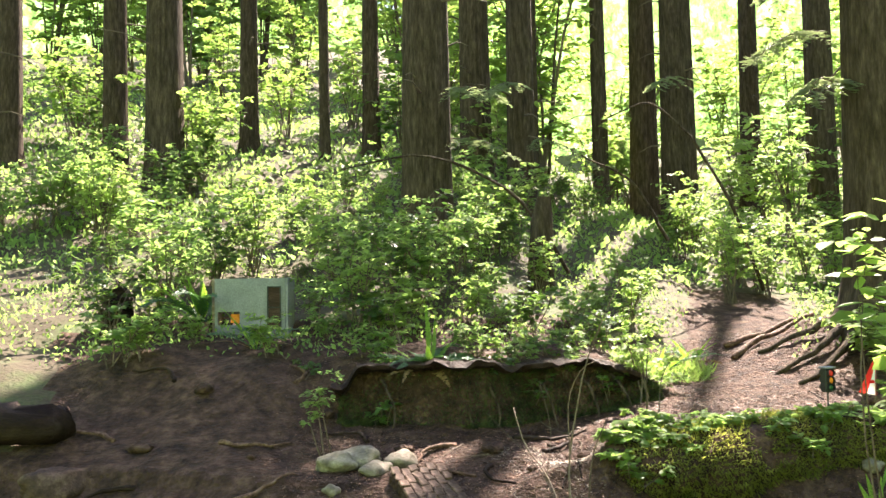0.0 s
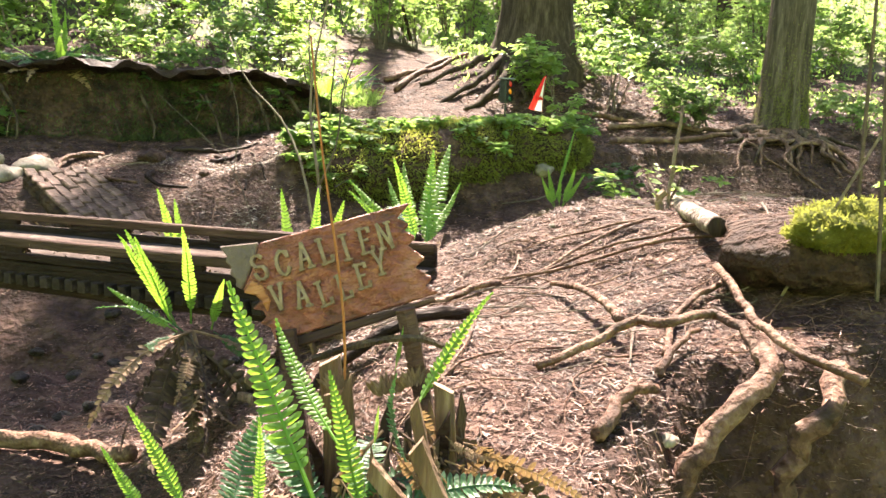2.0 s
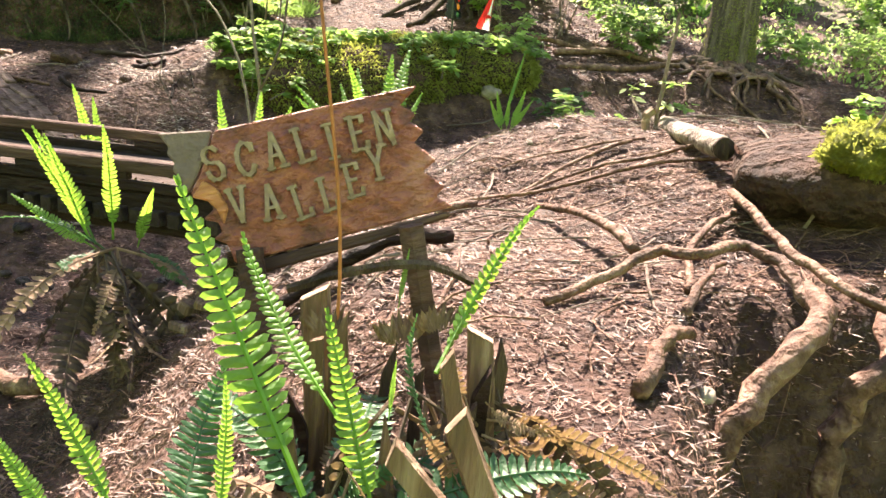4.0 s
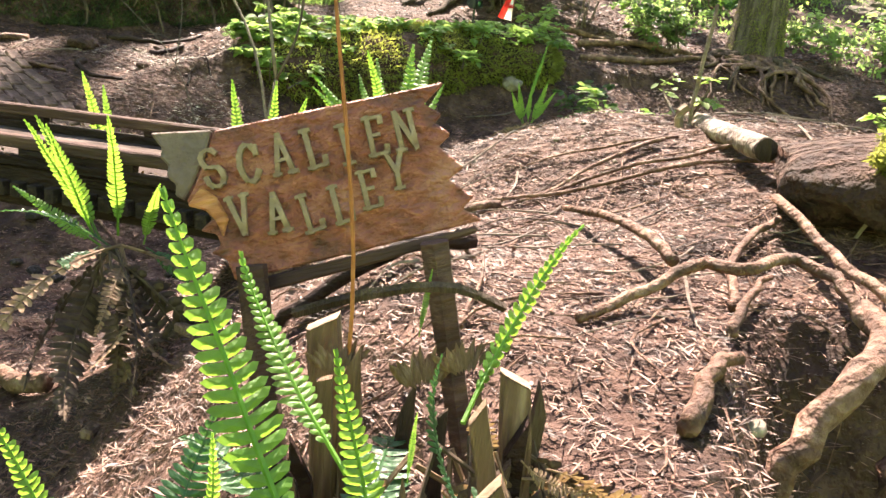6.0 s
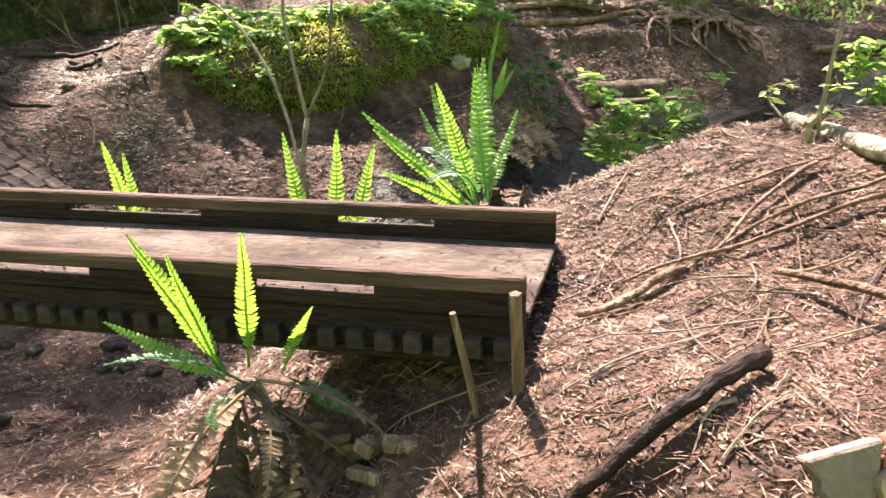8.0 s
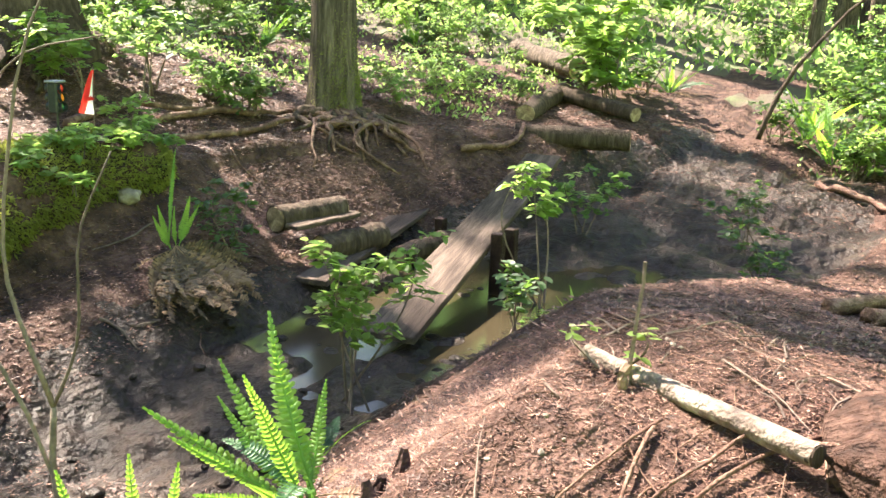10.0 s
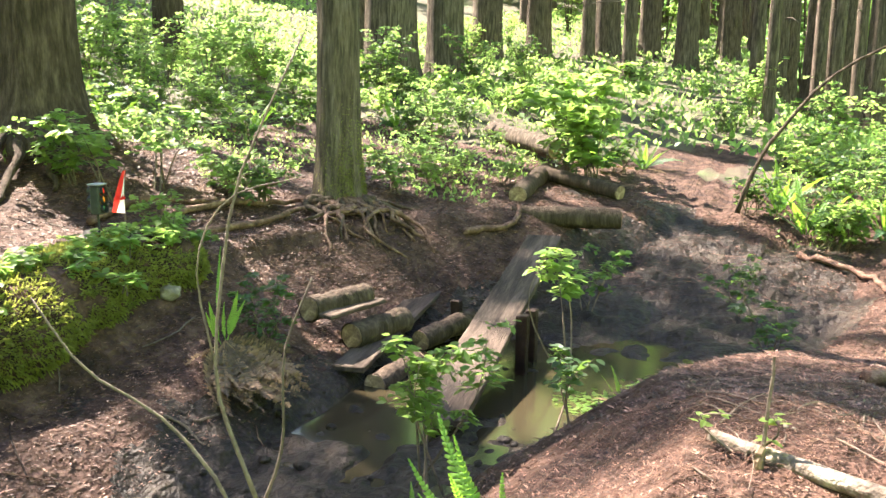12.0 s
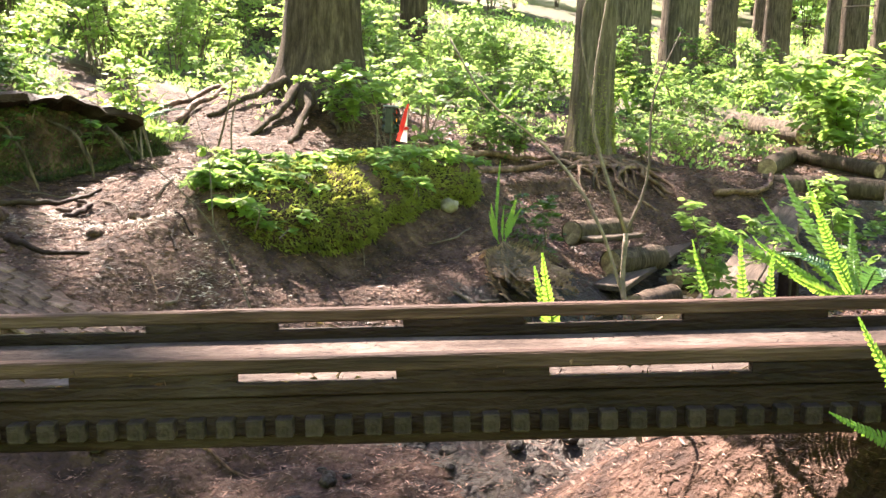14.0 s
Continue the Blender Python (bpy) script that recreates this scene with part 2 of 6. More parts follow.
def bumps(x, y, size, seed=0):
    """Smooth random heights of -1 to 1 with features of that size."""
    u, v = np.asarray(x) / size, np.asarray(y) / size
    iu, iv = np.floor(u), np.floor(v)
    fu, fv = u - iu, v - iv
    fu, fv = fu * fu * (3 - 2 * fu), fv * fv * (3 - 2 * fv)
    a, b = lattice(iu, iv, seed), lattice(iu + 1, iv, seed)
    c, d = lattice(iu, iv + 1, seed), lattice(iu + 1, iv + 1, seed)
    return ((a * (1 - fu) + b * fu) * (1 - fv) + (c * (1 - fu) + d * fu) * fv) * 2 - 1


def step(a, b, v):
    t = np.clip((v - a) / (b - a), 0, 1)
    return t * t * (3 - 2 * t)


CREEK_X = [-40.0, -3.0, -0.6, 1.0, 2.4, 3.6, 4.6, 6.0, 9.0, 14.0]
CREEK_Y = [9.0, 5.4, 4.95, 4.75, 4.72, 4.48, 4.15, 3.6, 2.6, 1.2]
CREEK_Z = [-0.85, -0.82, -0.76, -0.68, -0.55, -0.61, -0.63, -0.5, 0.1, 0.5]
CREEK_W = [0.6, 0.5, 0.42, 0.42, 0.5, 0.66, 1.1, 1.1, 0.9, 0.6]


def land(x, y, fine=True):
    """The height of the ground."""
    x, y = np.asarray(x, float), np.asarray(y, float)
    yc = np.clip(y, -60, 70)
    xc = np.clip(x, -60, 60)
    cy, cz, cw = (np.interp(xc, CREEK_X, q) for q in (CREEK_Y, CREEK_Z, CREEK_W))
    # north side: rising woods, a ledge, a basin and a mossy hump
    north = 0.22 + 0.11 * (yc - 7.3) + 0.08 * np.maximum(yc - 13, 0) + 0.055 * np.maximum(xc - 4, 0) + 0.085 * np.maximum(xc - 9.5, 0)
    north = north + 0.16 * np.maximum(yc - 9.8, 0) * (1 - step(2.5, 7.0, xc))
    gentle = 1 - step(-1.2, -0.5, xc)
    lip = yc + 0.12 * np.sin(xc * 3.1) + 0.07 * bumps(xc, yc, 0.33, 16) + 0.10 * bumps(xc, 0 * yc, 0.6, 18)
    north = north + (0.30 + 0.07 * bumps(xc, yc, 0.5, 23)) * step(8.02 - 0.6 * gentle, 8.22 + 0.7 * gentle, lip) * (1 - step(1.7, 2.5, xc))
    basin = (1 - step(0.5, 1.5, xc - 0.6 * (yc - 6.6))) * (1 - step(7.98 - 1.0 * gentle, 8.16 + 0.6 * gentle, lip))
    north = north * (1 - basin) + basin * (-0.08 + 0.12 * (yc - 6.5))
    hx = np.clip(xc, 1.62, 3.6)
    north = north + 0.10 * np.exp(-(((xc - hx) / 0.28) ** 2 + ((yc - 6.78) / 0.26) ** 2))
    north = north - 0.16 * np.exp(-((xc - 1.22) / 0.22) ** 2 - ((yc - 6.98) / 0.35) ** 2)
    # south side: the root-bound mound above the walked lane
    top = 0.19 + 0.13 * step(0.5, 1.3, xc) - 0.19 * np.clip(xc - 1.6, 0, 3)
    edge_s = 1.70 + 0.48 * np.clip(xc, -0.3, 0.6) - 0.1 * np.clip(xc - 0.6, 0, 1) - 0.2 * np.clip(xc - 1.6, 0, 4) + 0.10 * np.exp(-((xc - 0.5) / 0.17) ** 2)
    m = step(-0.48, 0.32, xc - 0.25 * (np.maximum(yc, 2.0) - 2.4)) * step(-0.30, 0.10, yc - edge_s)
    south = -0.43 * (1 - m) + top * m
    south = south - 0.07 * np.exp(-(((xc - 0.40) / 0.22) ** 2 + ((yc - 2.98) / 0.2) ** 2))
    south = south + 0.55 * np.exp(-((xc - 9.9) / 1.7) ** 2 - ((yc - 1.3) / 1.1) ** 2)
    far = step(5.0, 12.0, np.maximum(-yc, xc * 0.8 - 1))
    south = south * (1 - far) + far * 0.3
    d = np.abs(yc - cy) * 0.94
    side = step(-0.15, 0.15, yc - cy)
    plateau = north * side + south * (1 - side)
    run = np.maximum(d - cw, 0)
    bank = cz + np.where(yc > cy, 0.60, 0.45 + 0.40 * step(0.0, 0.6, xc)) * run + 1.5 * np.maximum(run - 1.12, 0)
    k = 0.07 + 0.16 * (1 - side) * (1 - step(0.1, 0.6, xc))
    hmix = np.clip(0.5 + 0.5 * (bank - plateau) / k, 0, 1)
    z = bank * (1 - hmix) + plateau * hmix - k * hmix * (1 - hmix)
    z = z + 0.5 * np.exp(-((xc - 5.1) / 1.25) ** 2 - ((yc - 9.4) / 1.1) ** 2)
    z = z - 0.20 * np.exp(-((xc - 2.3) / 0.75) ** 2 - ((yc - 6.1) / 0.24) ** 2)
    if fine:
        near = 1 - step(12, 25, np.hypot(x - 1, y - 4))
        z = z + 0.030 * bumps(x, y, 0.55, 1) + 0.016 * bumps(x, y, 0.2, 2) * near + 0.008 * bumps(x, y, 0.085, 3) * near
        wet = np.exp(-((z - cz) / 0.16) ** 2) * near
        z = z + wet * (0.034 * bumps(x, y, 0.13, 12) + 0.016 * bumps(x, y, 0.07, 24) + 0.03 * np.abs(bumps(x, y, 0.3, 13)))
        z = z + 0.16 * bumps(x, y, 4.0, 4) * step(9, 16, np.hypot(x - 1, y - 4))
    return z


def on_land(x, y, lift=0.0):
    return Vector((x, y, float(land(x, y)) + lift))


def axis_steps(lo, hi, fine, reach):
    inner = list(np.arange(lo, hi + 1e-6, fine))
    a, w = [lo], fine
    while a[-1] > -reach:
        w *= 1.16
        a.append(a[-1] - w)
    b, w = [inner[-1]], fine
    while b[-1] < reach:
        w *= 1.16
        b.append(b[-1] + w)
    return np.array(a[:0:-1] + inner + b[1:])


gx, gy = axis_steps(-2.6, 7.4, 0.032, 2500), axis_steps(0.3, 9.6, 0.032, 2500)
GX, GY = np.meshgrid(gx, gy)
GZ = land(GX, GY)
nx, ny = len(gx), len(gy)
ii = (np.arange(ny - 1)[:, None] * nx + np.arange(nx - 1)[None, :]).ravel()
me = bpy.data.meshes.new("ground")
me.vertices.add(nx * ny)
me.vertices.foreach_set("co", np.stack([GX, GY, GZ], -1).ravel())
quads = np.stack([ii, ii + 1, ii + nx + 1, ii + nx], -1)
me.loops.add(quads.size)
me.loops.foreach_set("vertex_index", quads.ravel().astype(np.int32))
me.polygons.add(len(quads))
me.polygons.foreach_set("loop_start", (np.arange(len(quads)) * 4).astype(np.int32))
me.update(calc_edges=True)
me.polygons.foreach_set("use_smooth", np.ones(len(quads), dtype=bool))
me.materials.append(SOIL)
me.materials.append(MUD)
me.materials.append(FLOOR)
qx, qy, qz = (g[:-1, :-1].ravel() for g in (GX, GY, GZ))
over = qz - np.interp(qx, CREEK_X, CREEK_Z) + 0.10 * bumps(qx, qy, 0.5, 7) + 0.05 * bumps(qx, qy, 0.12, 8)
wood = (qy > 10.2 + 0.5 * bumps(qx, qy, 0.6, 9)) | (qx > 10.5 + 0.6 * bumps(qx, qy, 0.7, 9)) | (qx < -4 + 1.2 * bumps(qx, qy, 1.1, 9)) | (qy < -4 + 1.2 * bumps(qx, qy, 1.1, 25))
wood &= (np.abs(qy - 3.9 - 0.5 * np.sin(qx * 0.8)) > 0.55 + 0.2 * bumps(qx, qy, 0.5, 19)) | (qx > 12.5)
wood &= ~((np.abs(qx - (2.5 + 0.45 * (qy - 7.5)) - 0.2 * bumps(qx, qy, 0.5, 14)) < 0.7) & (qy < 13))
me.polygons.foreach_set("material_index", np.where(wood, 2, ((over < 0.17) & (qy > 2.2 + 0.2 * bumps(qx, qy, 0.4, 26)) & (qx > 0.75 + 0.4 * bumps(qx, qy, 0.4, 27)) & ~((qx < 1.5) & (qy < 3.4)) & (qx < 8.5 + bumps(qx, qy, 0.5, 11))).astype(np.int32)).astype(np.int32))
ground = tagged(new("ground", me), "reddish brown forest soil with needle litter", "ground", kind="structure")

# ---- trees ----
def tree(x, y, r, h=22.0, lean=(0, 0), material=BARK, label="", flare=1.6, seed=0, stubs=6):
    """A conifer's trunk with flutes and a flared foot, short dead limbs on it; some get unseen shade crowns later."""
    rng = random.Random(seed)
    base = on_land(x, y, -0.1)
    ob = thing("conifer_tree", Matrix.Translation(base), label or "tall conifer with ridged brown bark, rooted in the slope", "tree", "standing conifers")
    sides, verts, faces = 22, [], []
    levels = [-0.6, 0, 0.12, 0.3, 0.55, 0.9, 1.4, 2.2, 3.2, 4.5, 6, 8, 11, 15, h]
    ph = [rng.uniform(0, 6.28) for _ in range(4)]
    for z in levels:
        rr = r * (1 - 0.75 * z / h) * (1 + (flare - 1) * math.exp(-max(z, 0) / 0.28))
        for k in range(sides):
            w = 2 * math.pi * k / sides
            f = 1 + 0.035 * math.sin(5 * w + ph[0] + z * 0.2) + 0.03 * math.sin(8 * w + ph[1]) + 0.18 * math.exp(-max(z, 0) / 0.3) * math.sin(5 * w + ph[2]) * (flare - 1)
            verts.append((rr * f * math.cos(w) + lean[0] * z, rr * f * math.sin(w) + lean[1] * z, z))
    for i in range(len(levels) - 1):
        for k in range(sides):
            q = (k + 1) % sides
            faces.append((i * sides + k, i * sides + q, (i + 1) * sides + q, (i + 1) * sides + k))
    child("trunk", mesh_of("trunk", verts, faces, material, smooth=True), ob)
    for k in range(stubs):
        z, w, n = rng.uniform(1.6, 7), rng.uniform(0, 6.28), rng.uniform(0.3, 1.3)
        p = Vector((lean[0] * z, lean[1] * z, z)) + Vector((math.cos(w), math.sin(w), 0)) * r * 0.8
        q = p + Vector((math.cos(w) * n, math.sin(w) * n, rng.uniform(-0.35, 0.1) * n))
        v, f = tube_data(spline([p, (p + q) / 2 + Vector((0, 0, 0.08)), q], 4), [0.022, 0.018, 0.014, 0.01, 0.004], 5)
        child("dead_limb", mesh_of("dead_limb", v, f, TWIG), ob)
    return ob


def kites(p, d, side, length, width, fold=0.15):
    """Leaves as folded blades: foot p, way d, breadth along side. All arrays."""
    up = np.cross(side, d)
    l, w = length[:, None], width[:, None]
    a = p + d * l * 0.45 + side * w + up * w * fold
    b = p + d * l * 0.45 - side * w + up * w * fold
    t = p + d * l
    v = np.stack([p, a, t, b], 1).reshape(-1, 3)
    i = np.arange(len(p)) * 4
    f = np.concatenate([np.stack([i, i + 1, i + 2], -1), np.stack([i, i + 2, i + 3], -1)])
    return v, f


def ovals(p, d, side, length, width, fold=0.15):
    """Rounded leaves folded along the midrib: foot p, way d, breadth along side. All arrays."""
    up = np.cross(side, d)
    l, w = length[:, None], width[:, None]
    pts = [p]
    for s, a, b in ((1, 0.28, 0.95), (1, 0.66, 0.85), (0, 1.0, 0.0), (-1, 0.66, 0.85), (-1, 0.28, 0.95)):
        pts.append(p + d * l * a + side * w * s * b + up * w * (fold * b - 0.35 * a * a))
    v = np.stack(pts, 1).reshape(-1, 3)
    i = np.arange(len(p)) * 6
    return v, np.concatenate([np.stack([i, i + k, i + k + 1], -1) for k in (1, 2, 3, 4)])


def unit(v):
    return v / np.maximum(np.linalg.norm(v, axis=-1, keepdims=True), 1e-9)


def fast_mesh(name, v, f, material, smooth=False):
    me = bpy.data.meshes.new(name)
    me.vertices.add(len(v))
    me.vertices.foreach_set("co", np.asarray(v, np.float32).ravel())
    k = f.shape[1]
    me.loops.add(f.size)
    me.loops.foreach_set("vertex_index", f.ravel().astype(np.int32))
    me.polygons.add(len(f))
    me.polygons.foreach_set("loop_start", (np.arange(len(f)) * k).astype(np.int32))
    me.update(calc_edges=True)
    me.materials.append(material)
    return me


def shrub(name, m, height, spread, stems, sprays, leaves, leaf, material, label, category, group, seed, bare=0.25, droop=0.25, thick=1.0, blade=ovals):
    """A shrub: arching stems, and leaves in flat sprays along side twigs."""
    rng = np.random.default_rng(seed)
    ob = thing(name, m, label, category, group)
    wood, P, D, S, L, W = [], [], [], [], [], []
    for s in range(stems):
        w = rng.uniform(0, 6.28)
        reach, hh = spread * rng.uniform(0.35, 1.0), height * rng.uniform(0.65, 1.0)
        foot = Vector((rng.normal(0, 0.05), rng.normal(0, 0.05), -0.03))
        tip = Vector((math.cos(w) * reach, math.sin(w) * reach, hh))
        mid = Vector((math.cos(w) * reach * 0.35 + rng.normal(0, 0.06), math.sin(w) * reach * 0.35 + rng.normal(0, 0.06), hh * 0.6))
        line = spline([foot, mid, tip], 8)
        r0 = (0.004 + 0.005 * height) * thick
        wood.append(tube_data(line, [r0 * (1 - 0.85 * k / 8) for k in range(9)], 4))
        for k in range(sprays):
            u = bare + (1 - bare) * (k + rng.uniform(0, 1)) / sprays
            q = u * 8
            i = min(int(q), 7)
            a = line[i].lerp(line[i + 1], q - i)
            ww = rng.uniform(0, 6.28)
            n = spread * rng.uniform(0.25, 0.6) * (1.15 - 0.6 * u)
            way = Vector((math.cos(ww), math.sin(ww), rng.uniform(-0.15, 0.4))).normalized()
            b = a + way * n - Vector((0, 0, droop * n * 0.5))
            wood.append(tube_data([a, (a + b) / 2 + Vector((0, 0, 0.1 * n)), b], [r0 * 0.35, r0 * 0.25, r0 * 0.1], 3, caps=False))
            t = rng.uniform(0.15, 1.0, leaves)
            flip = np.where(np.arange(leaves) % 2 == 0, 1.0, -1.0)
            wv = np.array(way)
            sd = unit(np.cross(wv, [0, 0, 1.0]))
            base = np.array(a)[None] + (np.array(b) - np.array(a))[None] * t[:, None] + np.array([0, 0, 0.1 * n])[None] * (4 * t * (1 - t) * 0.5)[:, None]
            base = base + rng.normal(0, 0.02 * height ** 0.5, (leaves, 3)) * [1, 1, 0.6]
            dd = unit(wv[None] * rng.uniform(0.1, 0.8, (leaves, 1)) + sd[None] * flip[:, None] + rng.normal(0, 0.25, (leaves, 3)) + [0, 0, -0.12])
            ss = unit(np.cross(dd, unit(np.array([0, 0, 1.0]) + rng.normal(0, 0.35, (leaves, 3)))))
            ln = leaf * rng.uniform(0.6, 1.25, leaves)
            P.append(base), D.append(dd), S.append(ss), L.append(ln), W.append(ln * rng.uniform(0.24, 0.36, leaves))
    v, f = blade(*(np.concatenate(q) for q in (P, D, S, L, W)))
    child("stem_frame", mesh_of("stem_frame", *joined(wood), TWIG), ob)
    child("foliage", fast_mesh("foliage", v, f, material), ob)
    return ob


# the conifers whose trunks stand in view; the feet follow the slope
BIG = tree(4.9, 9.1, 0.37, 26, (0.006, 0.0), BARK, "massive conifer with buttressed foot and ridged bark above the path", 1.55, 3, 5)
MID = tree(5.93, 6.62, 0.195, 20, (0.0, 0.0), BARK_GREY, "slim conifer with grey furrowed bark above exposed roots", 1.5, 5, 0)
for k, (tx, ty, tr) in enumerate([(-5.0, 18.0, 0.40), (-4.0, 22.0, 0.24), (-2.0, 21.0, 0.13), (-0.9, 21.5, 0.22), (0.3, 14.6, 0.44), (1.5, 19.0, 0.36),
                                  (2.2, 16.8, 0.28), (2.9, 20.0, 0.14), (4.6, 20.5, 0.2), (6.2, 19.6, 0.42), (5.85, 21.2, 0.36), (9.3, 19.0, 0.3), (-6.5, 19.5, 0.28),
                                  (-9.5, 21.0, 0.3), (-8.0, 16.5, 0.35), (11.5, 17.0, 0.35), (13.0, 14.2, 0.3), (12.0, 20.0, 0.32), (13.2, 19.6, 0.22), (15.0, 21.2, 0.26), (17.6, 24.0, 0.3), (14.2, 23.0, 0.2), (16.2, 22.3, 0.18), (10.8, 22.4, 0.24), (18.8, 22.6, 0.24), (9.9, 24.5, 0.3), (12.6, 25.5, 0.28), (20.5, 26.0, 0.3)]):
    tree(tx, ty, tr, 24, (0.004 * math.sin(k * 2.1), 0.0), BARK, "tall dark conifer trunk rising from the undergrowth", 1.35, 20 + k, 5)
for k, (tx, ty, tr) in enumerate([(15.5, 10.6, 0.55), (16.3, 9.7, 0.4), (20.5, 10.2, 0.4), (21.8, 9.2, 0.34), (23.0, 7.6, 0.36), (24.0, 6.6, 0.3), (22.5, 5.4, 0.3),
                                  (26.0, 4.6, 0.34), (25.0, 3.2, 0.26), (27.5, 2.2, 0.34), (24.0, 0.8, 0.3), (28.0, -0.6, 0.36), (30.0, 9.0, 0.4), (31.0, 6.0, 0.4),
                                  (32.0, 3.0, 0.4), (15.8, 3.2, 0.11), (18.6, 2.0, 0.12), (20.2, 3.6, 0.15), (21.4, 1.4, 0.14), (23.4, 2.2, 0.16), (19.6, 6.4, 0.16), (22.0, 7.9, 0.18), (25.4, 5.6, 0.18), (28.6, 4.0, 0.2), (29.4, 7.4, 0.2), (26.8, 0.2, 0.18), (30.4, 1.6, 0.22), (33.0, 4.6, 0.22), (23.8, -1.4, 0.18), (31.6, 8.4, 0.22), (29.0, 11.5, 0.4), (19.0, 13.0, 0.35), (26.5, 8.2, 0.3), (34.0, 1.0, 0.4)]):
    tree(tx, ty, tr, 24, (0.004 * math.sin(k * 1.7), 0.003 * math.cos(k)), BARK_GREY, "grey-brown conifer trunk in the sunlit stand", 1.3, 60 + k, 3)

# ---- undergrowth ----
PROTO = pose(0, 0, -60)
SHRUBS = [shrub("understory_shrub", PROTO, 1.5, 0.8, 9, 8, 13, 0.085, q, "leafy green understory shrub on the slope", "shrub", "understory shrubs", 100 + k)
          for k, q in enumerate([LEAF, LEAF_BRIGHT, LEAF, LEAF_BRIGHT, LEAF_DARK])]
LOWS = [shrub("low_shrub", PROTO, 0.42, 0.34, 6, 6, 12, 0.05, q, "low leafy plant on the forest floor", "shrub", "low plants", 120 + k)
        for k, q in enumerate([LEAF, LEAF_BRIGHT, LEAF_DARK])]
TALLS = [shrub("tall_maple", PROTO, 7.0, 2.6, 8, 14, 25, 0.22, q, "tall sunlit broadleaf sapling among the conifers", "tree", "broadleaf saplings", 140 + k, 0.12, blade=kites)
         for k, q in enumerate([LEAF_BRIGHT, LEAF_BRIGHT, LEAF_BRIGHT])]


def scatter(protos, count, area, keep, size, seed):
    """Copies of plants over an area, where keep(x, y) holds."""
    r = random.Random(seed)
    made = tries = 0
    while made < count and tries < count * 40:
        tries += 1
        x, y = r.uniform(area[0], area[1]), r.uniform(area[2], area[3])
        if r.random() > keep(x, y):
            continue
        s = r.uniform(*size)
        copy_thing(r.choice(protos), Matrix.Translation(on_land(x, y)) @ pose(0, 0, 0, 0, 0, r.uniform(0, 360)) @ Matrix.Scale(s, 4))
        made += 1


def north_bush(x, y):
    if abs(x + 1.8) < 0.75 and y < 10.6:
        return 0.0
    edge = 9.6 if x < 1.6 else 10.0
    if 1.8 < x < 6.9 and y < 11.2 + 0.2 * x:
        return 0.0
    return 1.0 if y > edge else 0.0


scatter(SHRUBS, 105, (-9, 12, 9.3, 17.5), north_bush, (0.45, 1.05), 1)
scatter(SHRUBS, 42, (-16, 18, 17.5, 28), lambda x, y: 1.0, (1.0, 2.0), 6)
scatter(TALLS, 52, (-26, 30, 21, 48), lambda x, y: 0.15 if 0.18 < x / y < 0.36 else 1.0, (0.5, 1.25), 2)
scatter(SHRUBS, 26, (8.5, 24, -1, 12), lambda x, y: 0.0 if abs(y - (3.9 + 0.02 * x)) < 1.0 and x < 13 else (0.5 if y < 8 else 1.0), (0.4, 0.85), 3)
scatter(TALLS, 62, (26, 54, -16, 26), lambda x, y: 1.0, (0.3, 1.0), 4)
scatter(TALLS, 26, (34, 56, -14, 16), lambda x, y: 1.0, (0.9, 1.6), 10)
scatter(TALLS, 22, (-28, 34, 34, 54), lambda x, y: 0.0 if 0.03 < x / y < 0.42 else 1.0, (1.3, 2.1), 8)


def low_keep(x, y):
    if y < 6.9 or (y < 8.4 and x < 2.3):
        return 0.0 if x < 6.6 else (0.8 if y > 5.2 else 0.0)
    if abs(x - (2.5 + 0.45 * (y - 7.5))) < 0.9:
        return 0.05
    return 0.9


scatter(LOWS, 60, (7.2, 20, -2.5, 11), lambda x, y: 0.0 if (abs(y - 3.9) < 0.7 and x < 12.5) or (x < 8.6 and y < 5.3) else 1.0, (0.6, 1.7), 7)
scatter(LOWS, 26, (8.2, 12.5, 0.4, 2.9), lambda x, y: 1.0 if y < 2.9 - 0.1 * x + 0.9 else 0.0, (0.7, 1.5), 9)
scatter(LOWS, 85, (-3, 14, 4.5, 12.5), low_keep, (0.6, 1.5), 5)
for q in SHRUBS + LOWS + TALLS:
    for o in [*q.children, q]:
        bpy.data.objects.remove(o)

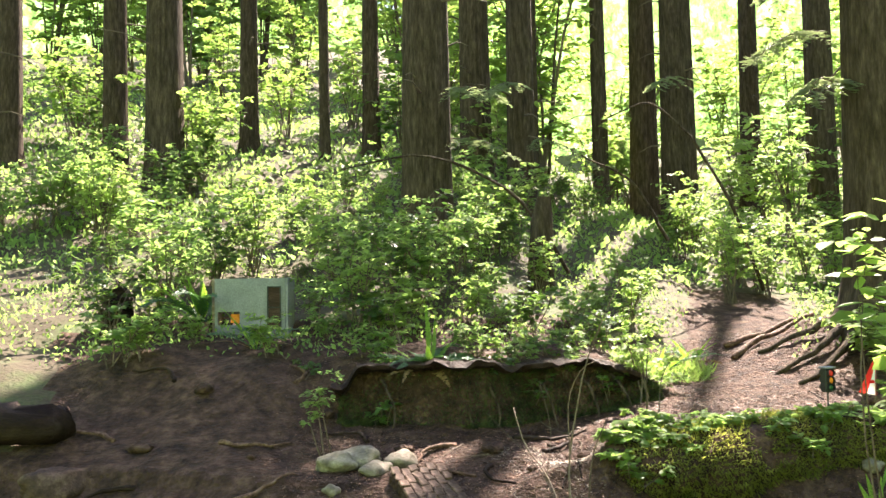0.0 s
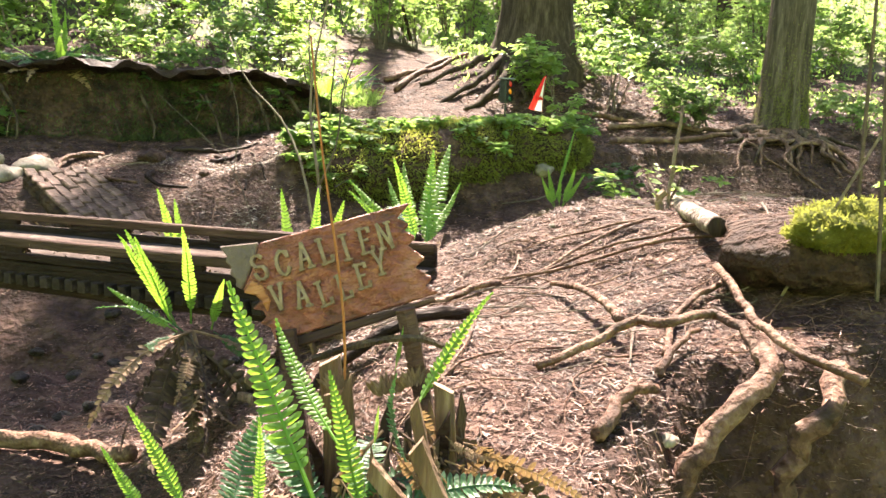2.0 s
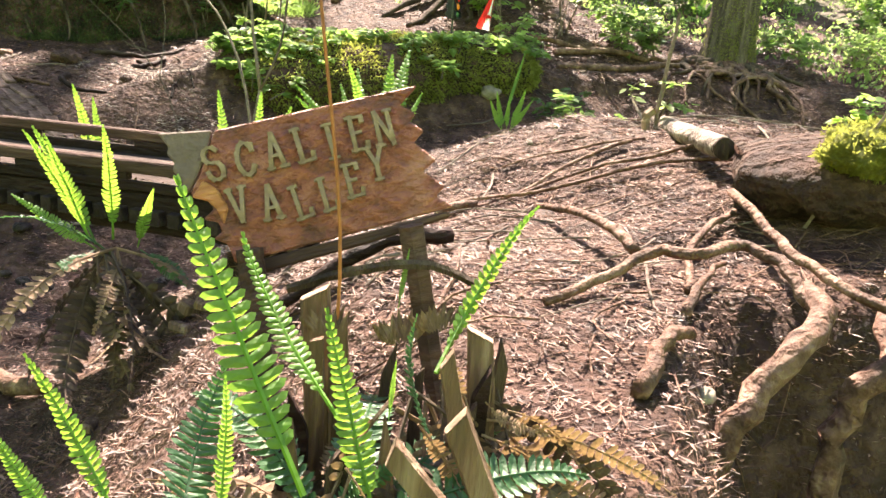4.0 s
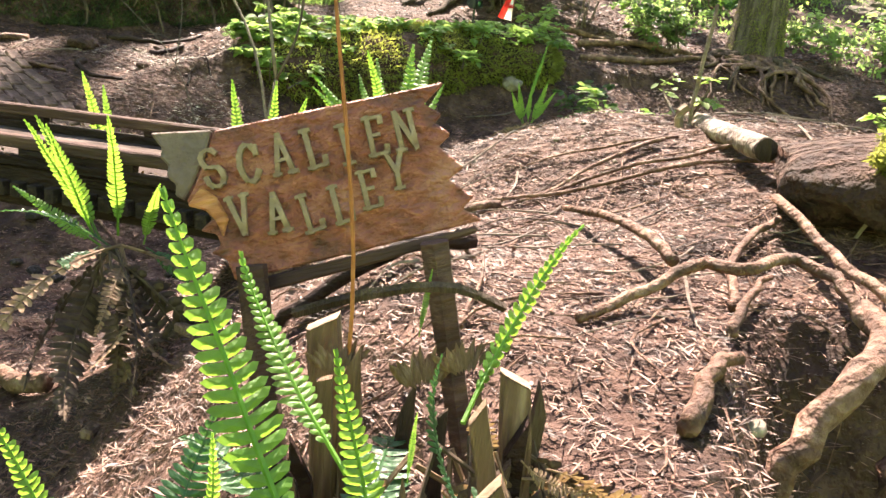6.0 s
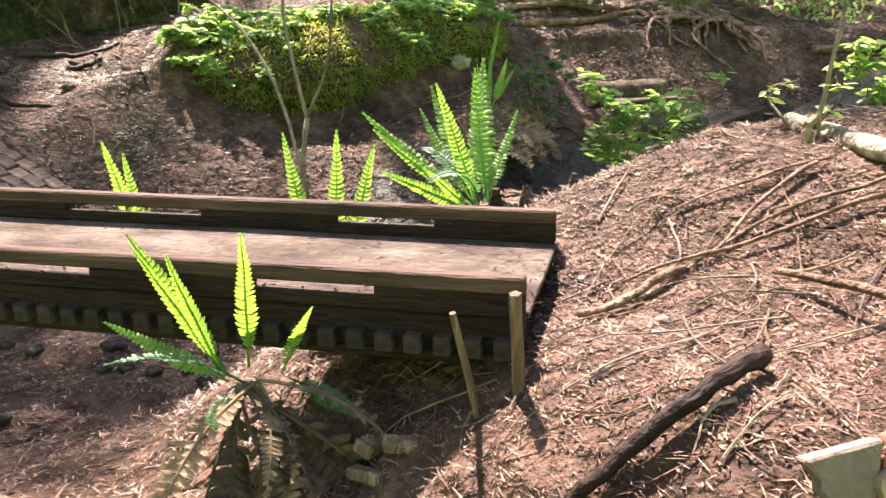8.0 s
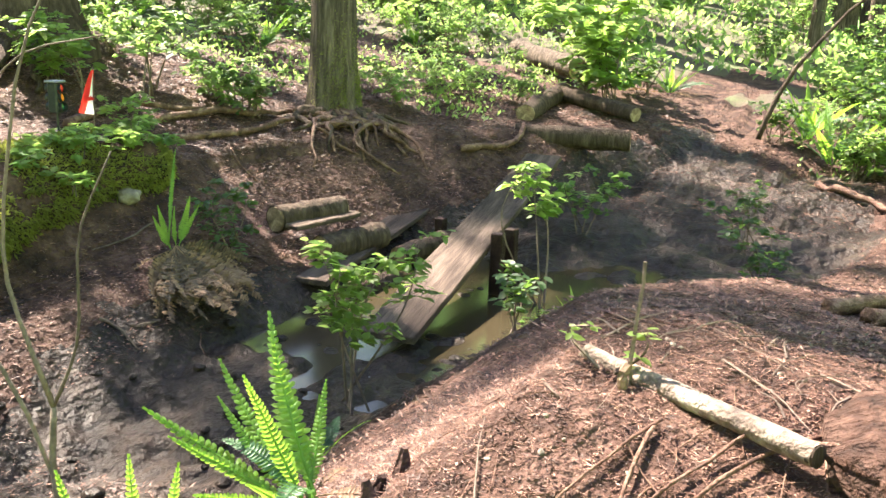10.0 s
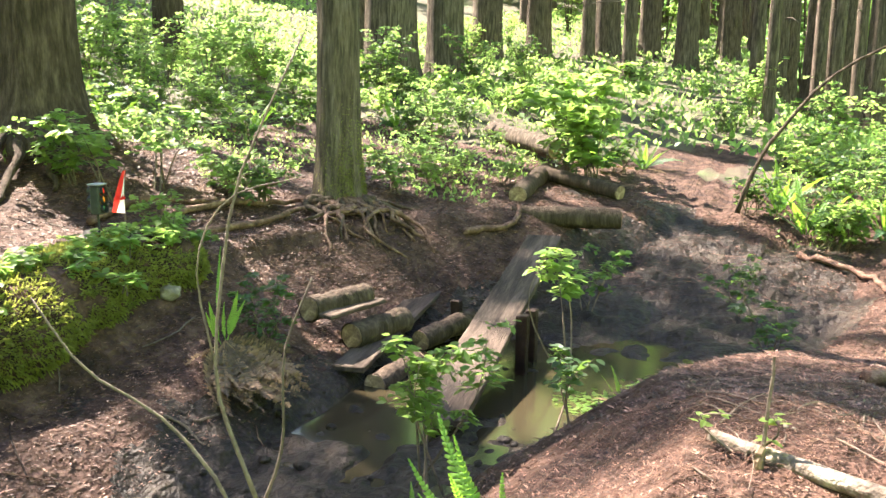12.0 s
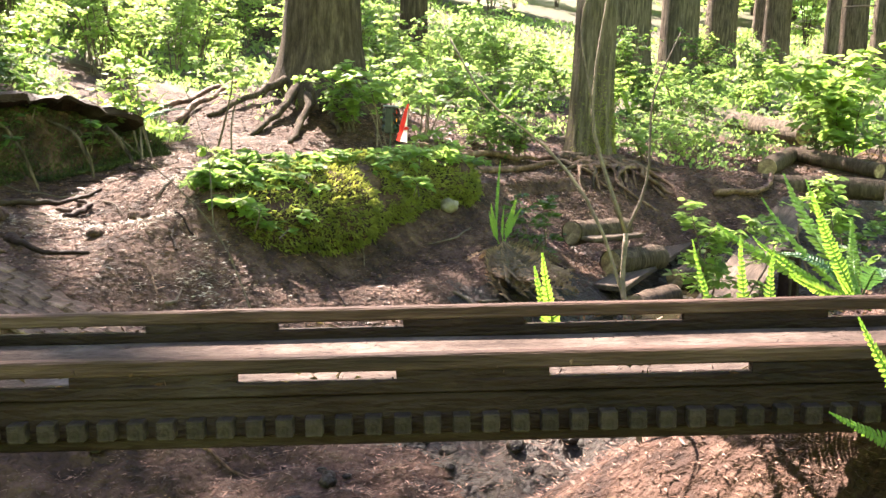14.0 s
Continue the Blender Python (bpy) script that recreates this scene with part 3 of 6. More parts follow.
# ---- the little bridge ----
BRIDGE = Matrix.Translation((0.463, 2.946, 0.232)) @ pose(0, 0, 0, 0, 0, math.degrees(math.atan2(0.80, -0.59))) @ pose(0, 0, 0, 0, 3.0, 0)
bridge = thing("wooden_bridge", BRIDGE, "small weathered wooden bridge with low rails spanning the creek", "bridge")
LEN = 2.85
HALF = 0.182
part("deck_panel", box(LEN, 0.338, 0.012, 0.002, (LEN / 2 - 0.004, 0, -0.066), 0.0025, 3, 14), DECK, bridge)
for s in (-1, 1):
    y = s * HALF
    part("rail", box(LEN, 0.023, 0.026, 0.003, (LEN / 2, y, -0.013), 0.0012, 5 + s, 20), WOOD_RED, bridge)
    part("rail_base", box(LEN, 0.022, 0.022, 0.003, (LEN / 2, y, -0.052), 0.001, 8 + s, 12), WOOD_DARK, bridge)
    ends = [0.0, 0.23, 0.43, 0.72, 1.04, 1.28, 1.53, 1.79, 2.10, 2.35, 2.60, LEN]
    for a, b in zip(ends[::2], ends[1::2]):
        part("spacer_block", box(b - a, 0.019, 0.016, 0.001, ((a + b) / 2, y, -0.0335), 0.004, int(a * 10), 14), WOOD_DARK, bridge)
    part("side_beam", box(LEN, 0.020, 0.062, 0.003, (LEN / 2, y * 0.985, -0.0965), 0.001, 15 + s, 12), WOOD_DARK, bridge)
    part("lower_beam", box(LEN - 0.2, 0.03, 0.02, 0.003, (LEN / 2, y * 0.9, -0.139), 0.002, 17 + s, 8), WOOD_DARK, bridge)
    dent = None
    for k in range(int(LEN / 0.046)):
        if dent is None:
            bm = box(0.027, 0.024, 0.030, 0.002, (0, 0, 0), 0.0015, 4)
            dent = part("dentil_block", bm, DENTIL, bridge)
            dent_mesh = dent.data
        else:
            dent = child("dentil_block", dent_mesh, bridge)
        dent.location = (0.03 + k * 0.046, y + s * 0.016, -0.109)

rng = np.random.default_rng(31)
n = 700
lx, ly = LEN * rng.uniform(0, 1, n) ** 1.5, rng.uniform(-0.165, 0.165, n)
w = rng.uniform(0, 6.283, n)
dd = np.stack([np.cos(w), np.sin(w), np.full(n, 0.03)], -1)
vv, ff = kites(np.stack([lx, ly, np.full(n, -0.0585)], -1), unit(dd), unit(np.stack([-np.sin(w), np.cos(w), np.full(n, 0.2)], -1)), rng.uniform(0.006, 0.03, n), rng.uniform(0.0006, 0.002, n), 0.5)
deck_litter = tagged(new("deck_litter", fast_mesh("deck_litter", vv, ff, WOOD_DARK)), "dark needles scattered over the bridge deck", "litter", kind="stuff")
deck_litter.matrix_basis = BRIDGE
for s in (-1, 1):
    n = 420
    px = rng.uniform(0.02, LEN - 0.02, n)
    pz = np.where(rng.random(n) < 0.6, -0.0415, -0.0262) + rng.normal(0, 0.0012, n)
    w = rng.uniform(0, 6.283, n)
    dd = unit(np.stack([np.cos(w), 0.2 * np.sin(w), 0.45 * np.sin(w)], -1))
    vv, ff = kites(np.stack([px, s * HALF + s * rng.uniform(-0.008, 0.011, n), pz], -1), dd, unit(np.cross(dd, rng.normal(0, 1, (n, 3)))), rng.uniform(0.006, 0.02, n), rng.uniform(0.001, 0.0035, n), 0.4)
    rail_litter = tagged(new("rail_litter", fast_mesh("rail_litter", vv, ff, LITTER)), "needles and dirt caught in the slots of the bridge rail", "litter", kind="stuff")
    rail_litter.matrix_basis = BRIDGE
# ---- the sign ----
AX, AU = Vector((0.887, -0.372, 0.273)).normalized(), Vector((-0.153, 0.432, 0.889))
AU = (AU - AX * AU.dot(AX)).normalized()
AN = AX.cross(AU)
FACE = Matrix((AX, AU, AN)).transposed().to_4x4()
FACE.translation = (-0.011, 2.125, 0.403)
sign = thing("carved_sign", FACE, "rough orange-brown wooden sign with raised letters on two stakes", "sign")


def slab(outline, thick, bevel=0.0015):
    bm = bmesh.new()
    f = bm.faces.new([bm.verts.new((x, y, 0)) for x, y in outline])
    r = bmesh.ops.extrude_face_region(bm, geom=[f])
    bmesh.ops.translate(bm, vec=(0, 0, -thick), verts=[v for v in r["geom"] if isinstance(v, bmesh.types.BMVert)])
    bmesh.ops.recalc_face_normals(bm, faces=bm.faces)
    bmesh.ops.bevel(bm, geom=[e for e in bm.edges if e.calc_face_angle(0) > 0.6], offset=bevel, segments=1, affect="EDGES")
    return bm


part("board", slab([(-0.082, 0.0585), (-0.095, 0.034), (-0.104, 0.020), (-0.114, 0.007), (-0.101, -0.001), (-0.097, -0.010), (-0.108, -0.017), (-0.096, -0.022), (-0.094, -0.031), (-0.103, -0.036), (-0.092, -0.043),
                    (-0.089, -0.061), (0.0, -0.058), (0.112, -0.053), (0.098, -0.041), (0.109, -0.033), (0.091, -0.016), (0.106, -0.008), (0.089, 0.012), (0.101, 0.020), (0.090, 0.031), (0.097, 0.037), (0.084, 0.048), (0.104, 0.062), (0.02, 0.0605)], 0.012), SIGN, sign)
part("broken_corner", slab([(-0.131, 0.066), (-0.124, 0.052), (-0.127, 0.046), (-0.122, 0.038), (-0.125, 0.030), (-0.119, 0.022), (-0.1215, 0.014), (-0.1155, 0.009), (-0.1055, 0.0215), (-0.0965, 0.035), (-0.084, 0.0595)], 0.011), GREYWOOD, sign, "grey weathered split corner of the board")
part("split_wood", slab([(-0.1135, 0.004), (-0.1005, 0.017), (-0.090, 0.006), (-0.084, -0.012), (-0.091, -0.026), (-0.0945, -0.011), (-0.1005, -0.0025)], 0.004), SPLINT, sign, "fresh orange split wood", Matrix.Translation((0, 0, 0.0022)))
part("bottom_edge", slab([(-0.088, -0.063), (0.106, -0.0565), (0.106, -0.062), (0.03, -0.069), (-0.086, -0.075)], 0.013), WOOD_RED, sign, "dark splintered lower edge")


# strokes of the slab-serif letters, in a cell 0.6 wide and 1 high
GLYPHS = {
    "A": [((0.08, 0, 0.28, 1)), ((0.28, 1, 0.5, 0)), ((0.16, 0.36, 0.42, 0.36)), ((0.0, 0.03, 0.18, 0.03)), ((0.38, 0.03, 0.6, 0.03))],
    "L": [((0.18, 0, 0.18, 1)), ((0.06, 0.04, 0.52, 0.04)), ((0.5, 0.04, 0.52, 0.24)), ((0.06, 0.97, 0.3, 0.97))],
    "I": [((0.28, 0, 0.28, 1)), ((0.14, 0.03, 0.42, 0.03)), ((0.14, 0.97, 0.42, 0.97))],
    "E": [((0.16, 0, 0.16, 1)), ((0.05, 0.04, 0.52, 0.04)), ((0.05, 0.96, 0.5, 0.96)), ((0.16, 0.52, 0.4, 0.52)), ((0.5, 0.04, 0.52, 0.22)), ((0.48, 0.96, 0.48, 0.8))],
    "N": [((0.1, 0, 0.1, 1)), ((0.1, 1, 0.46, 0)), ((0.46, 0, 0.46, 1)), ((0.0, 0.03, 0.2, 0.03)), ((0.36, 0.97, 0.58, 0.97))],
    "V": [((0.08, 1, 0.28, 0)), ((0.28, 0, 0.48, 1)), ((0.0, 0.97, 0.18, 0.97)), ((0.38, 0.97, 0.58, 0.97))],
    "Y": [((0.06, 1, 0.28, 0.45)), ((0.28, 0.45, 0.5, 1)), ((0.28, 0, 0.28, 0.46)), ((0.16, 0.03, 0.4, 0.03)), ((0.0, 0.97, 0.16, 0.97)), ((0.4, 0.97, 0.6, 0.97))],
    "C": [(0.28 + 0.23 * math.cos(0.6 + 0.52 * k), 0.5 + 0.46 * math.sin(0.6 + 0.52 * k), 0.28 + 0.23 * math.cos(1.12 + 0.52 * k), 0.5 + 0.46 * math.sin(1.12 + 0.52 * k)) for k in range(10)] + [((0.47, 0.7, 0.47, 0.9))],
    "S": [(0.27 + 0.2 * math.cos(0.4 + 0.6 * k), 0.74 + 0.23 * math.sin(0.4 + 0.6 * k), 0.27 + 0.2 * math.cos(1.0 + 0.6 * k), 0.74 + 0.23 * math.sin(1.0 + 0.6 * k)) for k in range(7)]
         + [(0.27 + 0.21 * math.cos(1.5 - 0.6 * k), 0.27 + 0.25 * math.sin(1.5 - 0.6 * k), 0.27 + 0.21 * math.cos(0.9 - 0.6 * k), 0.27 + 0.25 * math.sin(0.9 - 0.6 * k)) for k in range(8)],
}


def letter(ch, x, y, h, tilt):
    """A raised wooden letter sawn in one piece: stems, serifs and curves."""
    rng = random.Random(ord(ch) + int(x * 1000))
    bm = bmesh.new()
    for k, (x0, y0, x1, y1) in enumerate(GLYPHS[ch]):
        a, b = Vector(((x0 - 0.28) * h, y0 * h, 0)), Vector(((x1 - 0.28) * h, y1 * h, 0))
        d = (b - a).normalized()
        n = Vector((-d.y, d.x, 0)) * h * (0.075 if abs(d.y) > 0.5 else 0.05)
        a, b, top = a - d * h * 0.03, b + d * h * 0.03, 0.0035 + 0.00008 * k + rng.uniform(0, 0.0003)
        lo = [bm.verts.new((q.x, q.y, -0.001)) for q in (a - n, b - n, b + n, a + n)]
        hi = [bm.verts.new((q.x + rng.gauss(0, 0.0002), q.y + rng.gauss(0, 0.0002), top)) for q in (a - n * 0.85, b - n * 0.85, b + n * 0.85, a + n * 0.85)]
        bm.faces.new(hi)
        for i in range(4):
            bm.faces.new((lo[i], lo[(i + 1) % 4], hi[(i + 1) % 4], hi[i]))
    part("letter", bm, LETTER, sign, "", pose(x, y, 0.001, 0, 0, tilt))


for k, ch in enumerate("SCALIEN"):
    letter(ch, (-0.086, -0.060, -0.034, -0.008, 0.017, 0.041, 0.066)[k], 0.013 - 0.002 * (k % 3 == 1), 0.032, (8, 0, 1, 4, 3, 1, 2)[k])
for k, ch in enumerate("VALLEY"):
    letter(ch, (-0.074, -0.047, -0.020, 0.004, 0.028, 0.052)[k], (-0.027, -0.031, -0.036, -0.034, -0.027, -0.016)[k], 0.031, (3, 0, 6, 4, 2, 0)[k])
inv = FACE.inverted()
for a, b, r in (((0.05, 2.06, 0.37), (0.085, 2.015, 0.15), 0.012), ((-0.075, 2.12, 0.34), (-0.062, 2.06, 0.13), 0.012)):
    v, f = tube_data([inv @ Vector(a), inv @ (Vector(a) * 0.5 + Vector(b) * 0.5), inv @ Vector(b)], [r, r * 0.9, r * 0.95], 6, 0.08)
    child("stake", mesh_of("stake", v, f, WOOD_RED), sign)
tw = thing("bark_strip", Matrix.Translation((0, 0, 0)), "thin curled dark strip of bark under the sign", "bark")
v, f = tube_data(spline([(-0.06, 2.07, 0.318), (-0.01, 2.045, 0.338), (0.05, 2.03, 0.343), (0.095, 2.02, 0.325)], 10), [0.004] * 11, 5, 0.2)
child("strip", mesh_of("strip", v, f, BARK), tw)


# ---- ferns ----
def frond_mesh(name, length, width, pairs, arch, material, seed, curl=0.0, taper=0.5, skip=0.0):
    """A fern's frond: a stalk that arches to +x, with a pair of toothed blades at every step."""
    rng = np.random.default_rng(seed)
    n = 18
    line, ang, p = [], math.radians(4), np.zeros(3)
    for k in range(n + 1):
        line.append(p.copy())
        ang = math.radians(4) + arch * (k / n) ** 1.3 + (curl * max(0, k / n - 0.86) * 20)
        p = p + np.array([math.sin(ang), 0.02 * math.sin(k * 0.7 + seed), math.cos(ang)]) * length / n
    line = np.array(line)
    stalk = tube_data([Vector(q) for q in line], [0.0022 * (length / 0.25) ** 0.6 * (1 - 0.8 * k / n) + 0.0004 for k in range(n + 1)], 5)
    u = np.linspace(0.16, 0.985, pairs)
    q = u * n
    i = np.minimum(q.astype(int), n - 1)
    pos = line[i] + (line[i + 1] - line[i]) * (q - i)[:, None]
    tan = unit(line[i + 1] - line[i])
    side = np.tile([0.0, 1.0, 0.0], (pairs, 1))
    nor = np.cross(tan, side)
    w = width * np.clip(np.minimum((u - 0.06) / 0.28, (1.03 - u) / taper), 0.06, 1) ** 0.8
    verts, faces = [], []
    gap = length * 0.83 / pairs
    for s in (-1, 1):
        for k in range(pairs):
            if skip and rng.random() < skip:
                continue
            d = side[k] * s * 0.97 + tan[k] * rng.uniform(0.12, 0.3) + nor[k] * rng.uniform(-0.18, 0.12)
            d /= np.linalg.norm(d)
            t = tan[k]
            h = gap * rng.uniform(0.46, 0.54)
            L = w[k] * rng.uniform(0.92, 1.06)
            droop = nor[k] * L * rng.uniform(0.05, 0.22)
            o = len(verts)
            verts += [pos[k] - t * h * 0.8, pos[k] + t * h * 0.8, pos[k] + d * L * 0.4 - t * h * 0.92 + droop * 0.1, pos[k] + d * L * 0.4 + t * h + droop * 0.1, pos[k] + d * L * 0.4 - nor[k] * h * 0.35,
                      pos[k] + d * L * 0.82 - t * h * 0.55 + droop * 0.5, pos[k] + d * L * 0.8 + t * h * 1.0 + droop * 0.5, pos[k] + d * L + t * h * 0.45 + droop]
            faces += [(o, o + 2, o + 4), (o, o + 4, o + 1), (o + 1, o + 4, o + 3), (o + 2, o + 5, o + 4), (o + 4, o + 5, o + 6), (o + 4, o + 6, o + 3), (o + 5, o + 7, o + 6)]
    v, f = joined([stalk, (verts, faces)])
    return mesh_of(name, v, f, material)


def point_frond(me, length, foot, tip, roll=0.0, face=(-0.5, -0.85, 0.25)):
    """The pose that sets a frond's foot at foot and leads it to tip, its arch towards face."""
    a, b = Vector(foot), Vector(tip)
    end = Vector(me["tip"])
    s = (b - a).length / end.length
    axis = (b - a).normalized()
    w3 = Vector(face)
    w3 = -(w3 - axis * w3.dot(axis)).normalized()
    w2 = w3.cross(axis)
    l1 = end.normalized()
    l3 = l1.cross(Vector((0, 1, 0))).normalized()
    l2 = l3.cross(l1)
    q = Matrix((axis, w2, w3)).transposed() @ Matrix((l1, l2, l3))
    return Matrix.Translation(a) @ Matrix.Rotation(radians(roll), 4, axis) @ q.to_4x4() @ Matrix.Scale(s, 4)


def with_tip(me):
    n = len(me.vertices)
    co = np.zeros(n * 3)
    me.vertices.foreach_get("co", co)
    co = co.reshape(-1, 3)[:95]
    me["tip"] = [float(c) for c in co[-5:].mean(0)]
    return me


FROND = [with_tip(frond_mesh("frond", 0.25, 0.021, 25, 0.35, FERN_G, 1, 0.0, 0.7)), with_tip(frond_mesh("frond", 0.25, 0.02, 27, 0.5, FERN_G, 2, 0.12, 0.6)),
         with_tip(frond_mesh("frond", 0.25, 0.025, 24, 0.25, FERN_G, 3, 0.0, 0.75)), with_tip(frond_mesh("frond", 0.25, 0.013, 22, 0.35, FERN_G, 4, 0.16, 0.5))]
FROND_T = with_tip(frond_mesh("frond", 0.25, 0.006, 26, 0.2, FERN_G, 14, 0.1, 0.4))
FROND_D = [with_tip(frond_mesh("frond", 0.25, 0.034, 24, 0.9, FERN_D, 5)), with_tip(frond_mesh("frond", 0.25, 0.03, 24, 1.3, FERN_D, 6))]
FROND_B = [with_tip(frond_mesh("dry_frond", 0.25, 0.026, 22, 1.2, FERN_DRY, 7, 0, 0.5, 0.12)), with_tip(frond_mesh("dry_frond", 0.25, 0.022, 20, 0.8, FERN_DRY, 8, 0, 0.5, 0.2))]
FROND_X = [with_tip(frond_mesh("dead_frond", 0.25, 0.03, 22, 1.0, FERN_DEAD, 9, 0, 0.5, 0.15)), with_tip(frond_mesh("dead_frond", 0.25, 0.024, 20, 0.6, FERN_DEAD, 12, 0, 0.5, 0.25))]


def fern(base, label, fronds, green=0, dark=0, dry=0, size=0.25, lift=1.0, seed=0, hang=(-0.35, 0.2)):
    """A fern: named fronds from foot to tip (mesh, foot, tip, turn), and more of each sort round the crown."""
    b = Vector(base)
    ob = thing("sword_fern", Matrix.Translation(b), label, "fern", "ferns")
    r = random.Random(seed)
    for me, foot, tip, turn in fronds:
        child(me.name.split(".")[0], me, ob, "", Matrix.Translation(-b) @ point_frond(me, 0.25, foot, tip, turn))
    for count, stock, up, long in ((green, FROND, (0.7, 1.3), (0.75, 1.15)), (dark, FROND_D, (0.15, 0.55), (0.8, 1.2)), (dry, FROND_B, hang, (0.6, 1.1))):
        for k in range(count):
            w = 2 * math.pi * (k + r.uniform(0, 0.7)) / count
            e = r.uniform(*up) * lift
            n = size * r.uniform(*long)
            foot = Vector((math.cos(w), math.sin(w), 0)) * size * 0.06
            tip = foot + Vector((math.cos(w) * math.cos(e), math.sin(w) * math.cos(e), math.sin(e))) * n
            me = r.choice(stock)
            child(me.name.split(".")[0], me, ob, "", point_frond(me, 0.25, foot, tip, r.uniform(-25, 25), (math.cos(w) * 0.6, math.sin(w) * 0.6, -1.0 if e < 1.2 else 0.0)))
    return ob


HERO = (-0.105, 1.865, 0.215)
fern(HERO, "bright green sword fern growing from a rotten stump beside the sign", [
    (FROND[2], (-0.125, 1.875, 0.25), (-0.17, 2.01, 0.43), 15), (FROND[1], (-0.09, 1.905, 0.285), (-0.115, 2.03, 0.382), 40), (FROND[2], (-0.09, 1.84, 0.24), (-0.10, 1.91, 0.362), 10),
    (FROND[3], (-0.02, 1.895, 0.31), (0.10, 1.95, 0.412), 25), (FROND[0], (-0.23, 1.915, 0.235), (-0.27, 1.99, 0.322), 0), (FROND[0], (-0.265, 1.895, 0.25), (-0.30, 1.93, 0.312), 30),
    (FROND[0], (-0.18, 1.878, 0.24), (-0.17, 1.9, 0.33), -20), (FROND[3], (-0.07, 1.87, 0.295), (-0.062, 1.88, 0.332), 0), (FROND[3], (0.02, 2.02, 0.31), (0.038, 2.04, 0.355), 0),
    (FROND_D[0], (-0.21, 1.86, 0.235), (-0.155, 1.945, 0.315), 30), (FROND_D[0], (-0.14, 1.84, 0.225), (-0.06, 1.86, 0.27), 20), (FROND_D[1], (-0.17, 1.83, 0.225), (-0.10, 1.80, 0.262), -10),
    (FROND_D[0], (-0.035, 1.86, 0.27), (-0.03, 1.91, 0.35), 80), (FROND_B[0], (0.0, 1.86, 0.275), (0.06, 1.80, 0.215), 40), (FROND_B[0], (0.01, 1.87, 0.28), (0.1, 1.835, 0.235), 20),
    (FROND_B[1], (-0.05, 1.86, 0.29), (-0.035, 1.82, 0.235), 90), (FROND_B[1], (-0.07, 1.85, 0.27), (-0.07, 1.82, 0.20), 120), (FROND_B[0], (-0.03, 1.87, 0.335), (0.005, 1.88, 0.26), 0),
    (FROND_B[1], (-0.10, 1.86, 0.27), (-0.16, 1.80, 0.20), 0), (FROND_B[0], (0.02, 1.85, 0.255), (0.1, 1.79, 0.215), 0), (FROND_B[0], (0.02, 1.86, 0.29), (0.065, 1.825, 0.25), 60), (FROND_B[1], (0.02, 1.86, 0.28), (0.12, 1.785, 0.24), 30), (FROND_B[0], (0.0, 1.86, 0.3), (0.045, 1.84, 0.275), -40),
    (FROND_B[1], (-0.02, 1.84, 0.28), (-0.01, 1.80, 0.22), 60), (FROND_B[0], (-0.06, 1.85, 0.30), (-0.03, 1.82, 0.24), 10), (FROND_B[0], (-0.02, 1.86, 0.31), (-0.045, 1.83, 0.22), 100), (FROND_B[1], (-0.11, 1.85, 0.28), (-0.1, 1.80, 0.21), 70)]
    + [((FROND_B, FROND_X)[k % 2][k % 2], (-0.05 + 0.012 * (k % 8), 1.895, 0.30 - 0.006 * (k % 3)), (-0.13 + 0.019 * k, 1.81 - 0.02 * (k % 3), 0.185 + 0.012 * (k % 4)), 40 * (k % 5) - 80) for k in range(14)], 0, 7, 14, 0.15, 0.8, 3)
# sawn stakes and the rotten stump's splinters
def split_shaft(rise, w, t, slant, seed, taper=0.9):
    """A riven stick from the origin along rise, flat in section, its head cut aslant."""
    rng = random.Random(seed)
    rise = Vector(rise)
    ax = rise.normalized()
    sx = ax.cross(Vector((0.45, 0.85, 0.1))).normalized()
    sy = ax.cross(sx)
    bm = bmesh.new()
    rings = []
    for k in range(6):
        u = k / 5
        ring = []
        for i, (p, q) in enumerate(((-1, -1), (-0.1, -1.12), (1, -0.9), (1.05, 0.2), (0.85, 1), (-0.9, 1.05))):
            f = 1 + (taper - 1) * u + rng.uniform(-0.07, 0.07)
            ring.append(bm.verts.new(rise * u + sx * (p * w * f) + sy * (q * t * f) + ax * ((p * slant * w) if k == 5 else 0)))
        rings.append(ring)
    for r0, r1 in zip(rings, rings[1:]):
        for i in range(6):
            bm.faces.new((r0[i], r0[(i + 1) % 6], r1[(i + 1) % 6], r1[i]))
    head = [v.co.copy() for v in rings[-1]]
    bm.faces.new(rings[0][::-1])
    bm.faces.new(rings[-1])
    return bm, head, ax


for k, (a, b, w, t, slant, m) in enumerate([((0.014, 1.892, 0.335), (0.016, 1.865, 0.15), 0.0105, 0.008, 0.5, STAKE), ((-0.034, 1.862, 0.336), (-0.004, 1.835, 0.17), 0.0065, 0.005, -0.9, STAKE), ((-0.05, 1.822, 0.314), (0.0, 1.785, 0.17), 0.0095, 0.006, -0.5, STAKE),
                                  ((-0.095, 1.822, 0.302), (-0.02, 1.775, 0.2), 0.008, 0.005, -0.6, STAKE), ((-0.062, 2.01, 0.335), (-0.055, 1.985, 0.15), 0.012, 0.009, -0.4, STAKE)]):
    a, b = Vector(a), Vector(b)
    st = thing("wooden_stake", Matrix.Translation(b), "sawn split wooden stake driven in beside the fern", "stake", "sawn stakes")
    bm, head, ax = split_shaft(a - b, w, t, slant, k)
    part("shaft", bm, m, st)
    child("cut_end", mesh_of("cut_end", [p + ax * 0.0008 for p in head], [tuple(range(len(head)))], CUT), st, "pale sawn end")
stump = thing("rotten_stump", Matrix.Translation((-0.04, 1.915, 0.08)), "dark crumbling hollow stump with jagged splinters under the fern", "stump")
